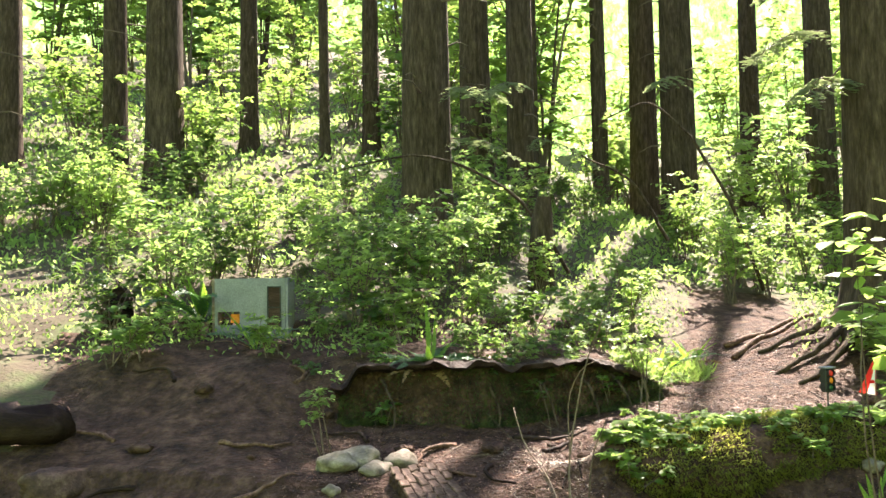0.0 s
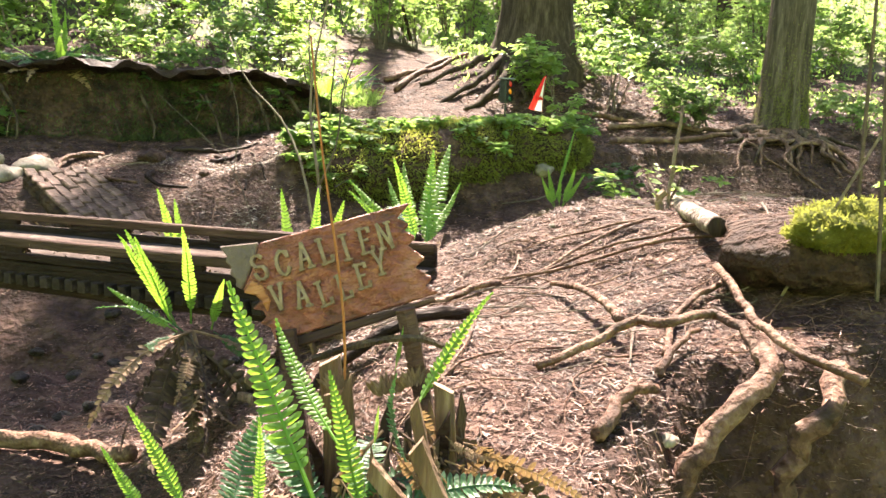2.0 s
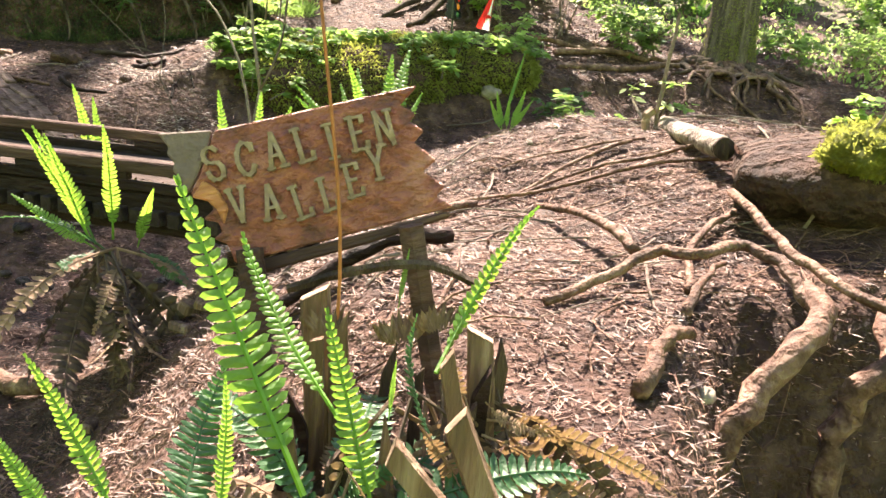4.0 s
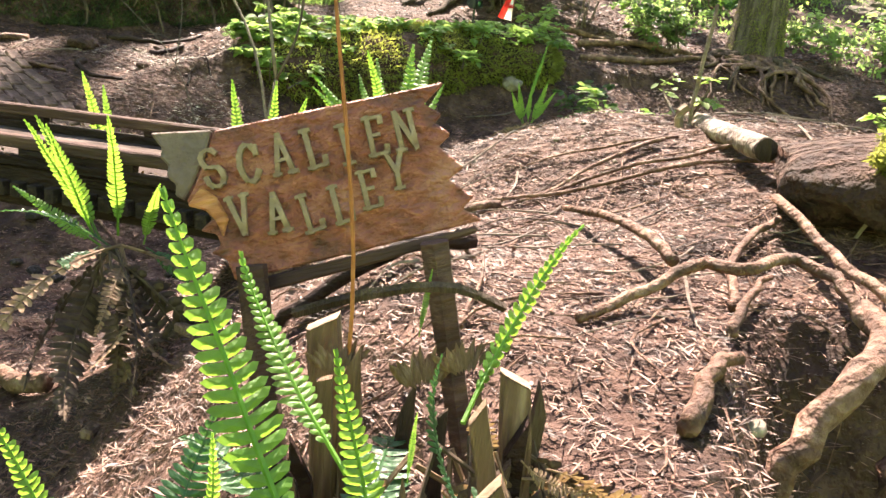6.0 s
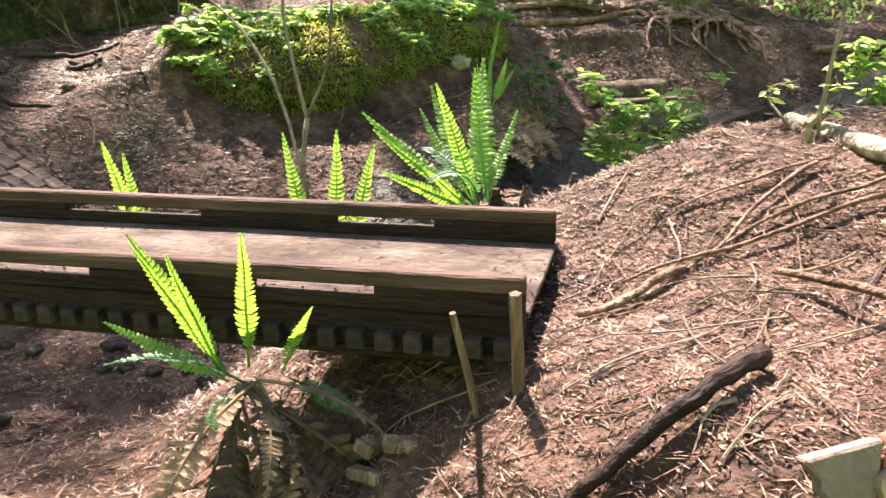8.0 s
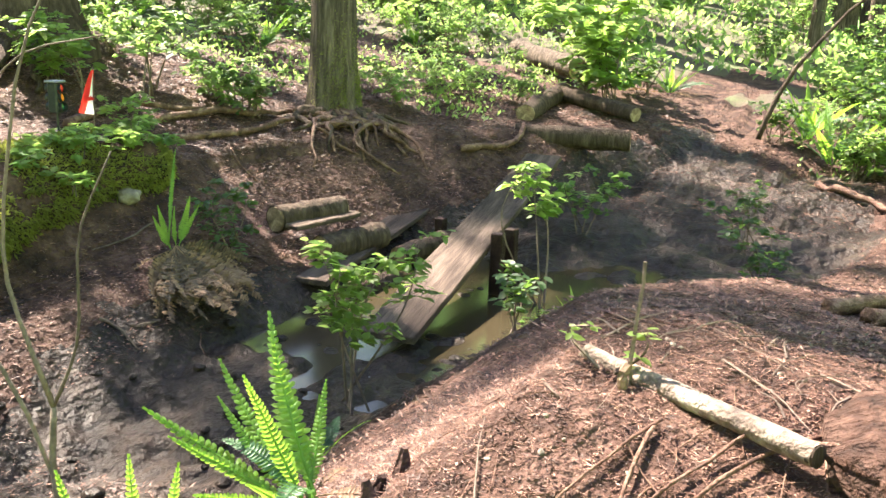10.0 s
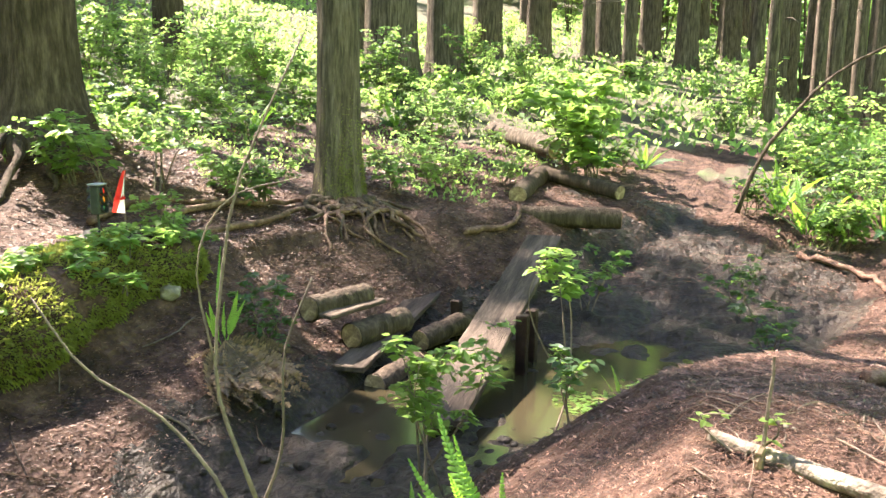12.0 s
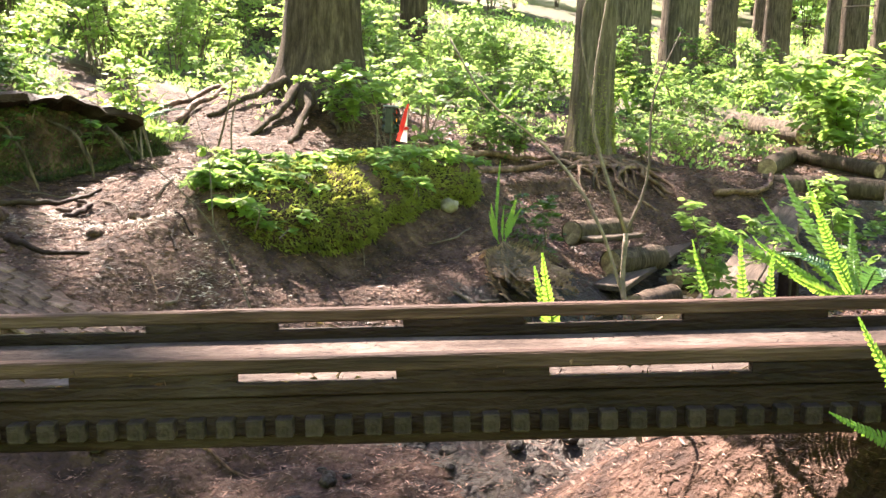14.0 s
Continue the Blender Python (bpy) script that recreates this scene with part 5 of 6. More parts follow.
rs = thing("dried_flower_stalk", Matrix.Translation((-0.055, 1.99, 0.2)), "tall thin rust-orange plant stalk in front of the sign", "plant stalk")
v, f = tube_data(spline([(0, 0, 0), (-0.004, -0.012, 0.18), (-0.03, -0.01, 0.36), (-0.045, -0.015, 0.47)], 14), [0.0017 - 0.00006 * k for k in range(15)], 6)
child("stalk", mesh_of("stalk", v, f, mat("rust_stalk", (0.3, 0.1, 0.035), 0.6, scale=30)), rs)
bv, bf = kites(np.tile([-0.045, -0.015, 0.47], (7, 1)), unit(np.array([[math.cos(q), math.sin(q), 0.5] for q in np.linspace(0, 5.4, 7)])), unit(np.array([[-math.sin(q), math.cos(q), 0.1] for q in np.linspace(0, 5.4, 7)])), np.full(7, 0.013), np.full(7, 0.004))
child("bud", fast_mesh("bud", bv, bf, LEAF), rs)

# black rotten stump at the bridge end, rocks
bs = thing("rotten_stump", Matrix.Translation((0.74, 3.27, 0.06)), "small black rotten stump at the creek edge", "stump")
for k in range(7):
    v, f = tube_data([(-0.1 + 0.04 * k, 0.01 * (k % 3), 0), (-0.105 + 0.042 * k, 0.012 * (k % 3), 0.09), (-0.11 + 0.045 * k, 0.015 * (k % 2), 0.13 + 0.03 * math.sin(k * 2.3))], [0.03, 0.024, 0.008], 6, 0.25, k)
    child("splinter", mesh_of("splinter", v, f, WOOD_DARK if k % 3 else WOOD_RED), bs)


def rock(x, y, s, label, seed, flat=0.6, material=STONE, sink=0.25, z=None, name="rock", group="rocks"):
    bm = bmesh.new()
    bmesh.ops.create_icosphere(bm, subdivisions=3 if s > 0.05 else 2, radius=1)
    for v in bm.verts:
        p = v.co * 1.3 + Vector((seed * 7.1, seed * 3.3, 0))
        v.co *= 1 + 0.35 * noise.noise(p) + 0.12 * noise.noise(p * 3)
        v.co = Vector((v.co.x * s, v.co.y * s * 0.8, v.co.z * s * flat))
    base = on_land(x, y, s * flat * (1 - 2 * sink) * 0.6) if z is None else Vector((x, y, z))
    ob = thing(name, Matrix.Translation(base) @ pose(0, 0, 0, 0, 0, seed * 47), label, "rock", group)
    part("stone", bm, material, ob, smooth=True)
    return ob


rock(3.18, 6.31, 0.085, "grey rounded stone bedded in the bank", 1)
for k, (x, y, s) in enumerate([(3.5, 6.95, 0.10), (3.38, 7.05, 0.12), (3.62, 6.8, 0.07), (3.2, 7.0, 0.06), (2.7, 6.95, 0.08), (0.44, 2.02, 0.016), (0.468, 2.035, 0.012), (0.5, 2.72, 0.012), (-0.62, 6.55, 0.07)]):
    rock(x, y, s, "pale weathered stone lying on the ground", 10 + k, 0.6)
rr = random.Random(19)
for k in range(90):
    x = rr.uniform(-0.4, 4.6)
    y = float(np.interp(x, CREEK_X, CREEK_Y)) + rr.uniform(-0.5, 0.75)
    rock(x, y, rr.uniform(0.015, 0.049), "small muddy stone in the creek bed", 40 + k, 0.55, MUD, 0.25, None, "creek_stone", "creek stones")
for k in range(40):
    x, y = rr.uniform(0.2, 1.5), rr.uniform(2.2, 3.15)
    rock(x, y, rr.uniform(0.004, 0.010), "small pebble in the litter", 80 + k, 0.6, STONE, 0.2, None, "pebble", "pebbles")

# ---- props: flag, traffic light, wall panel, stone ramp ----
fl = thing("flag", Matrix.Translation(on_land(3.60, 7.0, 0)), "small red and white flag hanging limp from a stick", "flag")
top = Vector((3.634, 7.017, 0.719)) - fl.matrix_basis.translation
v, f = tube_data([(0, 0, -0.05), top * 0.5, top + Vector((0.002, 0, 0.01))], [0.005, 0.0045, 0.004], 6)
child("stick", mesh_of("stick", v, f, TWIG), fl)


def drape(u0, u1, material):
    verts, faces = [], []
    nu, nv = 9, 14
    for i in range(nv + 1):
        t = i / nv
        for j in range(nu + 1):
            u = u0 + (u1 - u0) * j / nu
            wide = 0.02 + 0.12 * t ** 0.9
            verts.append((top.x - 0.0 - wide * u - 0.03 * t * u, top.y - 0.01 + 0.018 * math.sin(u * 9 + t * 2) * (0.3 + t), top.z - 0.01 - 0.29 * t * (1 - 0.10 * u)))
    for i in range(nv):
        for j in range(nu):
            a = i * (nu + 1) + j
            faces.append((a, a + 1, a + nu + 2, a + nu + 1))
    return mesh_of("cloth", verts, faces, material, smooth=True)


child("red_cloth", drape(0.52, 1.0, RED), fl, "red band of the cloth")
child("white_cloth", drape(0.18, 0.52, WHITE), fl, "white middle of the cloth")
child("red_cloth", drape(0.0, 0.18, RED), fl, "red band of the cloth")
lv, lf = kites(np.tile([top.x - 0.06, top.y - 0.03, top.z - 0.2], (5, 1)), unit(np.array([[math.cos(q), -0.1, math.sin(q)] for q in (0.4, 1.0, 1.57, 2.2, 2.8)])), unit(np.array([[-math.sin(q), 0, math.cos(q)] for q in (0.4, 1.0, 1.57, 2.2, 2.8)])), np.full(5, 0.035), np.full(5, 0.008))
child("red_leaf", fast_mesh("red_leaf", lv, lf, RED), fl)
LX, LY = 3.10, 6.75
lg = float(land(LX, LY))
tl = thing("toy_traffic_light", Matrix.Translation((LX, LY, lg)) @ pose(0, 0, 0, 0, 0, 15), "black toy traffic light with red and amber lamps on post", "traffic light")
v, f = tube_data([(0, 0, -0.04), (0, 0, 0.16), (0, 0, 0.5 - lg + 0.02)], [0.007] * 3, 8)
child("post", mesh_of("post", v, f, BLACK), tl)
H0 = 0.49 - lg
part("housing", box(0.082, 0.06, 0.175, 0.008, (0, 0, H0 + 0.088)), BLACK, tl)
part("cap", box(0.1, 0.08, 0.012, 0.004, (0, 0, H0 + 0.183)), PANEL, tl, "pale grey cap")
for k, m in enumerate((LENS_GREEN, ORANGE, LENS_RED)):
    for s in (-1, 1):
        bm = bmesh.new()
        bmesh.ops.create_uvsphere(bm, u_segments=12, v_segments=8, radius=0.027)
        bmesh.ops.scale(bm, vec=(1, 0.45, 1), verts=bm.verts)
        lamp = part("lamp", bm, m, tl, "", Matrix.Translation((0.0, s * 0.03, H0 + 0.035 + 0.053 * k)), True)
        v, f = tube_data([(0, 0.0, 0), (0, s * 0.022, 0.004)], [0.028, 0.030], 12, 0, 0, False)
        child("visor", mesh_of("visor", v, f, BLACK), lamp)
wp = thing("toy_house_front", Matrix.Translation((-1.82, 10.05, 0.78)) @ pose(0, 0, 0, 0, 0, -3), "grey painted board standing as a toy house front with cut openings", "wall panel")
PW, PH = 0.79, 0.69
for (x0, x1, z0, z1) in [(-PW / 2, -PW / 2 + 0.03, 0, PH), (-PW / 2 + 0.03, -PW / 2 + 0.28, 0, 0.17), (-PW / 2 + 0.03, -PW / 2 + 0.28, 0.32, PH), (-PW / 2 + 0.28, PW / 2, 0, PH)]:
    part("board", box(x1 - x0, 0.03, z1 - z0, 0.0, ((x0 + x1) / 2, 0, (z0 + z1) / 2)), PANEL, wp)
part("side_board", box(0.03, 0.4, PH, 0.004, (-PW / 2 - 0.017, 0.19, PH / 2)), WOOD, wp)
part("side_board", box(0.03, 0.4, PH, 0.004, (PW / 2 + 0.017, 0.19, PH / 2)), PANEL, wp)
part("sign_board", box(0.1, 0.01, 0.1, 0.002, (-PW / 2 + 0.2, 0.1, 0.24)), ORANGE, wp, "amber plate seen through the opening")
win = part("window", box(0.13, 0.012, 0.46, 0.002, (PW / 2 - 0.12, -0.0215, 0.36)), WOOD_RED, wp)
for k, (w, h, x, z) in enumerate([(0.15, 0.014, 0, 0.23), (0.15, 0.014, 0, 0.0), (0.15, 0.014, 0, -0.23), (0.014, 0.47, -0.07, 0), (0.014, 0.47, 0.07, 0)]):
    part("bar", box(w, 0.014, h, 0.001, (PW / 2 - 0.12 + x, -0.035, 0.36 + z)), BLACK, win)

ramp = thing("stone_ramp", Matrix.Translation((0.145, 6.29, -0.125)), "ramp paved with small flat stones beside the basin", "ramp")
RA = Matrix.Rotation(radians(-69), 4, "Z") @ Matrix.Rotation(radians(19), 4, "Y")
part("core", box(1.15, 0.42, 0.16, 0.03, (0.1, 0, -0.09), 0.012, 2, 6), SOIL, ramp, "", RA)
rr = random.Random(3)
stones = []
for s in range(5):
    bm = box(0.0925, 0.067, 0.024, 0.006, (0, 0, 0), 0.006, s)
    me2 = bpy.data.meshes.new("paving_stone")
    bm.to_mesh(me2)
    bm.free()
    me2.materials.append(TILE)
    stones.append(me2)
for i in range(12):
    for j in range(6):
        child("paving_stone", rr.choice(stones), ramp, "", RA @ pose(-0.43 + i * 0.094 + 0.045 * (j % 2), -0.175 + j * 0.069, rr.gauss(0, 0.003), rr.gauss(0, 4), rr.gauss(0, 4), rr.gauss(0, 9)))
for k, (x, y, s) in enumerate([(-0.62, 6.98, 0.17), (-0.32, 6.86, 0.13), (-0.12, 7.1, 0.16), (-0.45, 7.12, 0.2)]):
    rock(x, y, s, "pale flat boulder edging the ramp", 130 + k, 0.45, STONE, 0.15, None, "boulder", "boulders by the ramp")
root("fallen_log", [(-4.2, 6.2, 0.06), (-3.3, 6.35, 0.08), (-2.45, 6.2, 0.06)], 0.10, 0.09, "reddish fallen log on the edge of the basin", "log", WOOD_RED, 10, 0.12, 72, 10)
root("fallen_log", [(-4.0, 7.4, 0.12), (-3.4, 7.5, 0.16), (-2.9, 7.7, 0.1)], 0.2, 0.14, "dark mossy rotten log", "log", WOOD_DARK, 10, 0.2, 73, 10)
for k, (x, y) in enumerate([(-1.6, 7.4), (-0.4, 7.55), (0.3, 7.4), (0.8, 7.6), (-1.1, 8.3), (-2.1, 6.9), (0.0, 7.0), (1.0, 7.2), (-2.5, 7.6), (0.55, 6.9), (-1.4, 6.6), (-2.2, 8.4)]):
    w = k * 1.9
    root("tree_root", [(x, y, 0.0), (x + 0.3 * math.cos(w), y + 0.2 * math.sin(w), 0.03), (x + 0.62 * math.cos(w + 0.4), y + 0.4 * math.sin(w + 0.4), 0.0)], 0.022, 0.008, "dark root breaking the basin's soil", "root", WOOD_DARK if k % 2 else ROOT, 10, 0.2, 370 + k, 7, "roots in the basin")
    rock(x + 0.3, y - 0.2, 0.05 + 0.03 * (k % 3), "crumbled clod of reddish soil", 160 + k, 0.5, SOIL, 0.3, None, "soil_clod", "soil clods")
for k, x in enumerate((-0.3, 0.35, 0.62, 1.1, 1.5, 1.8)):
    root("tree_root", [(x, 8.22, 0.50), (x + 0.05, 8.02, 0.42), (x + 0.12, 7.93, 0.22), (x + 0.06 + 0.1 * (k % 2), 7.85, 0.0)], 0.016, 0.007, "thin root hanging down the face of the ledge", "root", BARK, 10, 0.2, 390 + k, 6, "roots of the ledge", True)
shelf = thing("turf_shelf", Matrix.Translation((0.7, 8.15, 0.5)), "dark root-bound turf lip overhanging the mossy ledge", "turf")
vs, fs = [], []
for i in range(61):
    x = -0.75 + 2.75 * i / 60
    edge = 8.12 - 0.12 * math.sin(x * 3.1) - 0.05 * math.sin(x * 7.3) - 0.03 * math.sin(x * 17)
    z = float(land(x, edge + 0.22)) + 0.02
    out = 0.16 + 0.05 * math.sin(x * 5.1 + 1) + 0.025 * math.sin(x * 23)
    for dy, dz in ((0.3, -0.06), (0.1, -0.005), (-out * 0.6, 0.0), (-out, -0.02 + 0.02 * math.sin(x * 13)), (-out * 0.95, -0.04 + 0.015 * math.sin(x * 9)), (-out * 0.3, -0.07), (0.3, -0.12)):
        vs.append((x - 0.7, edge + dy - 8.15, z + dz - 0.5 + 0.012 * math.sin(x * 31 + dy * 20)))
for i in range(60):
    for j in range(6):
        fs.append((i * 7 + j, i * 7 + j + 1, i * 7 + j + 8, i * 7 + j + 7))
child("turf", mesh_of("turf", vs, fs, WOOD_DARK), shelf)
rock(-2.75, 7.05, 0.28, "pale brown flat boulder at the basin's edge", 150, 0.5, TILE, 0.15, None, "boulder", "boulders by the ramp")
root("rotten_snag", [(-3.5, 10.5, 0.0), (-3.45, 10.5, 0.3), (-3.4, 10.5, 0.42)], 0.2, 0.16, "dark rotten snag at the clearing's edge", "stump", WOOD_DARK, 5, 0.2, 74, 9)

# ---- saplings, twigs and moss ----
def sapling(x, y, h, spread, leaf, material, label, seed, stems=3, sprays=7, leaves=14, bare=0.35, z=None, thick=1.0):
    b = on_land(x, y) if z is None else Vector((x, y, z))
    return shrub("sapling", Matrix.Translation(b), h, spread, stems, sprays, leaves, leaf, material, label, "sapling", "young saplings", seed, bare, 0.25, thick)


sapling(2.29, 4.2, 0.72, 0.34, 0.05, LEAF_BRIGHT, "leafy green huckleberry sapling rooted in the creek bank", 501, 5, 9, 16, 0.35, -0.45)
sapling(4.25, 4.08, 0.95, 0.3, 0.07, LEAF_BRIGHT, "leafy sapling at the pool's edge", 502, 3, 6, 12, 0.75)
sapling(3.0, 3.75, 0.45, 0.2, 0.05, LEAF_DARK, "small leafy sapling at the pool's edge", 503, 3, 5, 10)
sapling(3.45, 5.75, 0.5, 0.25, 0.05, LEAF_DARK, "dark leafy sapling on the bank", 504, 4, 7, 14, 0.2)
sapling(5.9, 4.3, 0.6, 0.4, 0.06, LEAF, "leafy shrub beside the plank", 505, 4, 7, 14, 0.3)
sapling(5.0, 2.9, 0.55, 0.3, 0.05, LEAF_DARK, "leafy sapling in the mud", 506, 4, 6, 12, 0.3)
sapling(6.1, 3.1, 0.5, 0.3, 0.05, LEAF_DARK, "leafy sapling in the mud", 507, 4, 6, 12, 0.3)
sapling(1.23, 2.91, 0.13, 0.06, 0.03, LEAF_BRIGHT, "tiny leafy shoot beside the log", 508, 2, 3, 5, 0.3)
sapling(9.0, 4.95, 1.2, 0.7, 0.13, LEAF_BRIGHT, "sunlit broadleaf shrub beside the path", 509, 7, 8, 14, 0.2)
sapling(9.6, 5.4, 1.5, 0.7, 0.14, LEAF_BRIGHT, "sunlit broadleaf shrub beside the path", 510, 6, 8, 14, 0.3)
sapling(8.9, 1.6, 1.4, 0.8, 0.06, LEAF_BRIGHT, "sunlit shrub on the bank", 511, 8, 9, 16, 0.15)
sapling(9.8, 1.0, 2.0, 1.0, 0.06, LEAF, "green shrub on the bank", 512, 8, 9, 18, 0.2)
sapling(4.35, 7.9, 0.8, 0.75, 0.085, LEAF_BRIGHT, "sapling with layered sprays beside the path", 513, 3, 7, 16, 0.45)
sapling(5.1, 7.9, 1.0, 0.8, 0.085, LEAF, "sapling with layered sprays beside the path", 514, 4, 8, 16, 0.4)
sapling(1.85, 6.95, 0.75, 0.3, 0.055, LEAF_BRIGHT, "thin sapling on the mossy hump", 515, 2, 5, 12, 0.6)
sapling(3.75, 6.85, 0.4, 0.22, 0.05, LEAF_BRIGHT, "bright leafy plant beside the flag", 516, 4, 5, 10, 0.2)
sapling(-0.75, 7.35, 0.75, 0.3, 0.05, LEAF, "thin sapling by the stones", 517, 3, 6, 12, 0.4)
sapling(2.05, 8.0, 0.9, 0.35, 0.055, LEAF_BRIGHT, "sapling on the end of the ledge", 518, 4, 7, 14, 0.35)
sapling(4.45, 8.3, 0.7, 0.45, 0.07, LEAF_BRIGHT, "leafy sapling at the big conifer's foot", 519, 5, 7, 16, 0.2)
sapling(2.6, 10.5, 1.1, 0.6, 0.07, LEAF_BRIGHT, "leafy sapling beside the path", 520, 6, 8, 16, 0.2)
rr = random.Random(21)
for k in range(50):
    x = 1.4 + 2.2 * rr.random() ** 1.2
    y = 6.52 + rr.uniform(-0.3, 0.26)
    top = float(np.interp(x, [1.2, 1.5, 2.1, 2.6, 3.2, 3.8], [-0.05, 0.14, 0.28, 0.3, 0.34, 0.3])) - 0.9 * max(0.0, 6.45 - y)
    sapling(x, y, rr.uniform(0.05, 0.15), 0.16, 0.058, rr.choice([LEAF, LEAF_BRIGHT, LEAF_BRIGHT]), "low leafy creeper on the mossy hump", 540 + k % 6 + 10 * k, 3, 4, 8, 0.2, max(top, float(land(x, y))) - 0.02)
for k in range(40):
    x = rr.uniform(-1.0, 2.3)
    if abs(x - 0.13) < 0.35:
        continue
    sapling(x, 8.12 + rr.uniform(-0.05, 0.7), rr.uniform(0.15, 0.4), 0.22, 0.055, rr.choice([LEAF, LEAF_DARK, LEAF_BRIGHT]), "low plant along the ledge", 900 + k, 3, 4, 9, 0.2)
sapling(0.97, 2.2, 1.22, 0.2, 0.045, LEAF_BRIGHT, "thin broadleaf sapling with sunlit leaves", 530, 3, 5, 9, 0.78, None, 0.4)


def bough(a, b, seed, width=0.55):
    """A drooping conifer bough: a limb with flat side sprays of short needles."""
    rng = np.random.default_rng(seed)
    a, b = Vector(a), Vector(b)
    ob = thing("hemlock_bough", Matrix.Translation(a), "pale sunlit drooping hemlock bough before the trunks", "branch", "hemlock boughs")
    line = spline([Vector(), (b - a) * 0.5 + Vector((0, 0, 0.12)), b - a], 10)
    v, f = tube_data(line, [0.014 * (1 - 0.085 * k) for k in range(11)], 5)
    child("limb", mesh_of("limb", v, f, TWIG), ob)
    ax = (b - a).normalized()
    sd = Vector((-ax.y, ax.x, 0)).normalized()
    P, D, S = [], [], []
    for k in range(30):
        u = 0.12 + 0.86 * rng.random()
        q = u * 10
        i = min(int(q), 9)
        o = line[i].lerp(line[i + 1], q - i)
        s = 1 if k % 2 else -1
        w = (sd * s + ax * rng.uniform(0.3, 0.9) + Vector((0, 0, rng.uniform(-0.45, 0.05)))).normalized()
        n = width * (1.1 - 0.8 * u) * rng.uniform(0.6, 1.1)
        m = int(34 * n / width) + 8
        t = rng.random(m)
        base = np.array(o)[None] + np.array(w)[None] * (n * t)[:, None] - np.array([0, 0, 0.25 * n])[None] * (t ** 2)[:, None]
        pr = np.array(w.cross(Vector((0, 0, 1))).normalized())
        dd = unit(np.array(w)[None] * 0.6 + pr[None] * np.where(rng.random(m) < 0.5, -1, 1)[:, None] + rng.normal(0, 0.15, (m, 3)))
        P.append(base), D.append(dd), S.append(unit(np.cross(dd, [[0, 0, 1.0]]) + rng.normal(0, 0.2, (m, 3))))
    P, D, S = (np.concatenate(q) for q in (P, D, S))
    vv, ff = kites(P, D, S, rng.uniform(0.05, 0.11, len(P)), rng.uniform(0.010, 0.02, len(P)), 0.1)
    child("needles", fast_mesh("needles", vv, ff, BOUGH), ob)


for k, (a, b, w) in enumerate([((4.55, 9.44, 4.06), (3.39, 8.66, 3.51), 0.46), ((4.63, 9.51, 4.6), (3.54, 8.51, 4.13), 0.54), ((4.63, 9.44, 3.51), (3.77, 8.35, 3.05), 0.43), ((5.33, 9.36, 4.29), (6.02, 8.51, 3.82), 0.46), ((5.25, 9.28, 3.36), (6.1, 8.66, 2.82), 0.39), ((0.6, 14.3, 4.6), (1.4, 12.6, 4.0), 0.45), ((0.7, 14.4, 3.8), (1.6, 12.9, 3.2), 0.4), ((2.3, 16.5, 4.2), (3.2, 14.6, 3.3), 0.5), ((2.2, 16.5, 5.2), (1.3, 14.8, 4.6), 0.5), ((6.1, 19.3, 6.0), (4.9, 17.0, 5.2), 0.7)]):
    bough(a, b, 700 + k, w)
# bare forked twigs over the creek
def bare_twig(pts_list, label, material=TWIG):
    o = Vector(pts_list[0][0][0])
    ob = thing("bare_sapling", Matrix.Translation(o), label, "sapling", "bare twigs")
    for k, (pts, r0, r1) in enumerate(pts_list):
        line = spline([Vector(p) - o for p in pts], 10)
        v, f = tube_data(line, [0.75 * (r0 + (r1 - r0) * i / 10) for i in range(11)], 7, 0.14, k)
        child("stem" if k == 0 else "branch", mesh_of("stem", v, f, material, smooth=True), ob)


bare_twig([([(0.60, 3.84, -0.45), (0.59, 3.9, -0.05), (0.6, 3.94, 0.13), (0.622, 3.95, 0.265)], 0.012, 0.009), ([(0.622, 3.95, 0.265), (0.62, 4.03, 0.45), (0.63, 4.07, 0.59), (0.67, 4.07, 0.82), (0.72, 4.05, 1.03), (0.84, 3.95, 1.35)], 0.008, 0.003),
           ([(0.622, 3.95, 0.265), (0.67, 3.92, 0.41), (0.7, 3.93, 0.62), (0.76, 3.89, 0.79)], 0.006, 0.0025), ([(0.63, 4.07, 0.59), (0.64, 4.12, 0.82), (0.7, 4.07, 0.97), (0.79, 3.92, 1.02)], 0.004, 0.002),
           ([(0.605, 3.9, 0.0), (0.59, 4.02, 0.3), (0.55, 4.16, 0.48), (0.47, 4.3, 0.6), (0.43, 4.4, 0.76)], 0.007, 0.003)], "bare pale forked twig rising from the creek bank")
bare_twig([([(0.9, 5.6, -0.4), (0.8, 5.8, 0.1), (0.45, 6.0, 0.5)], 0.005, 0.002), ([(0.8, 5.8, 0.1), (0.85, 5.9, 0.4), (0.8, 6.0, 0.7)], 0.004, 0.002)], "bare grey twig leaning over the basin")
# arching dead limbs before the woods
for k, p in enumerate([[(2.2, 12.2, 1.5), (1.4, 12.0, 2.6), (0.2, 11.8, 3.1), (-0.9, 11.6, 2.9)], [(5.3, 13.0, 1.2), (4.6, 12.8, 2.8), (3.6, 12.5, 3.9), (2.8, 12.3, 3.7)], [(4.0, 13.5, 2.0), (3.4, 13.3, 2.9), (2.6, 13.2, 3.3)]]):
    root("arching_branch", p, 0.03, 0.01, "thin dark arching branch before the trunks", "branch", BARK, 14, 0.1, 60 + k, 6, "arching branches", True)
snag = thing("broken_stump", Matrix.Translation(on_land(1.75, 11.8, -0.2)), "dark broken tree stump in the undergrowth", "stump")
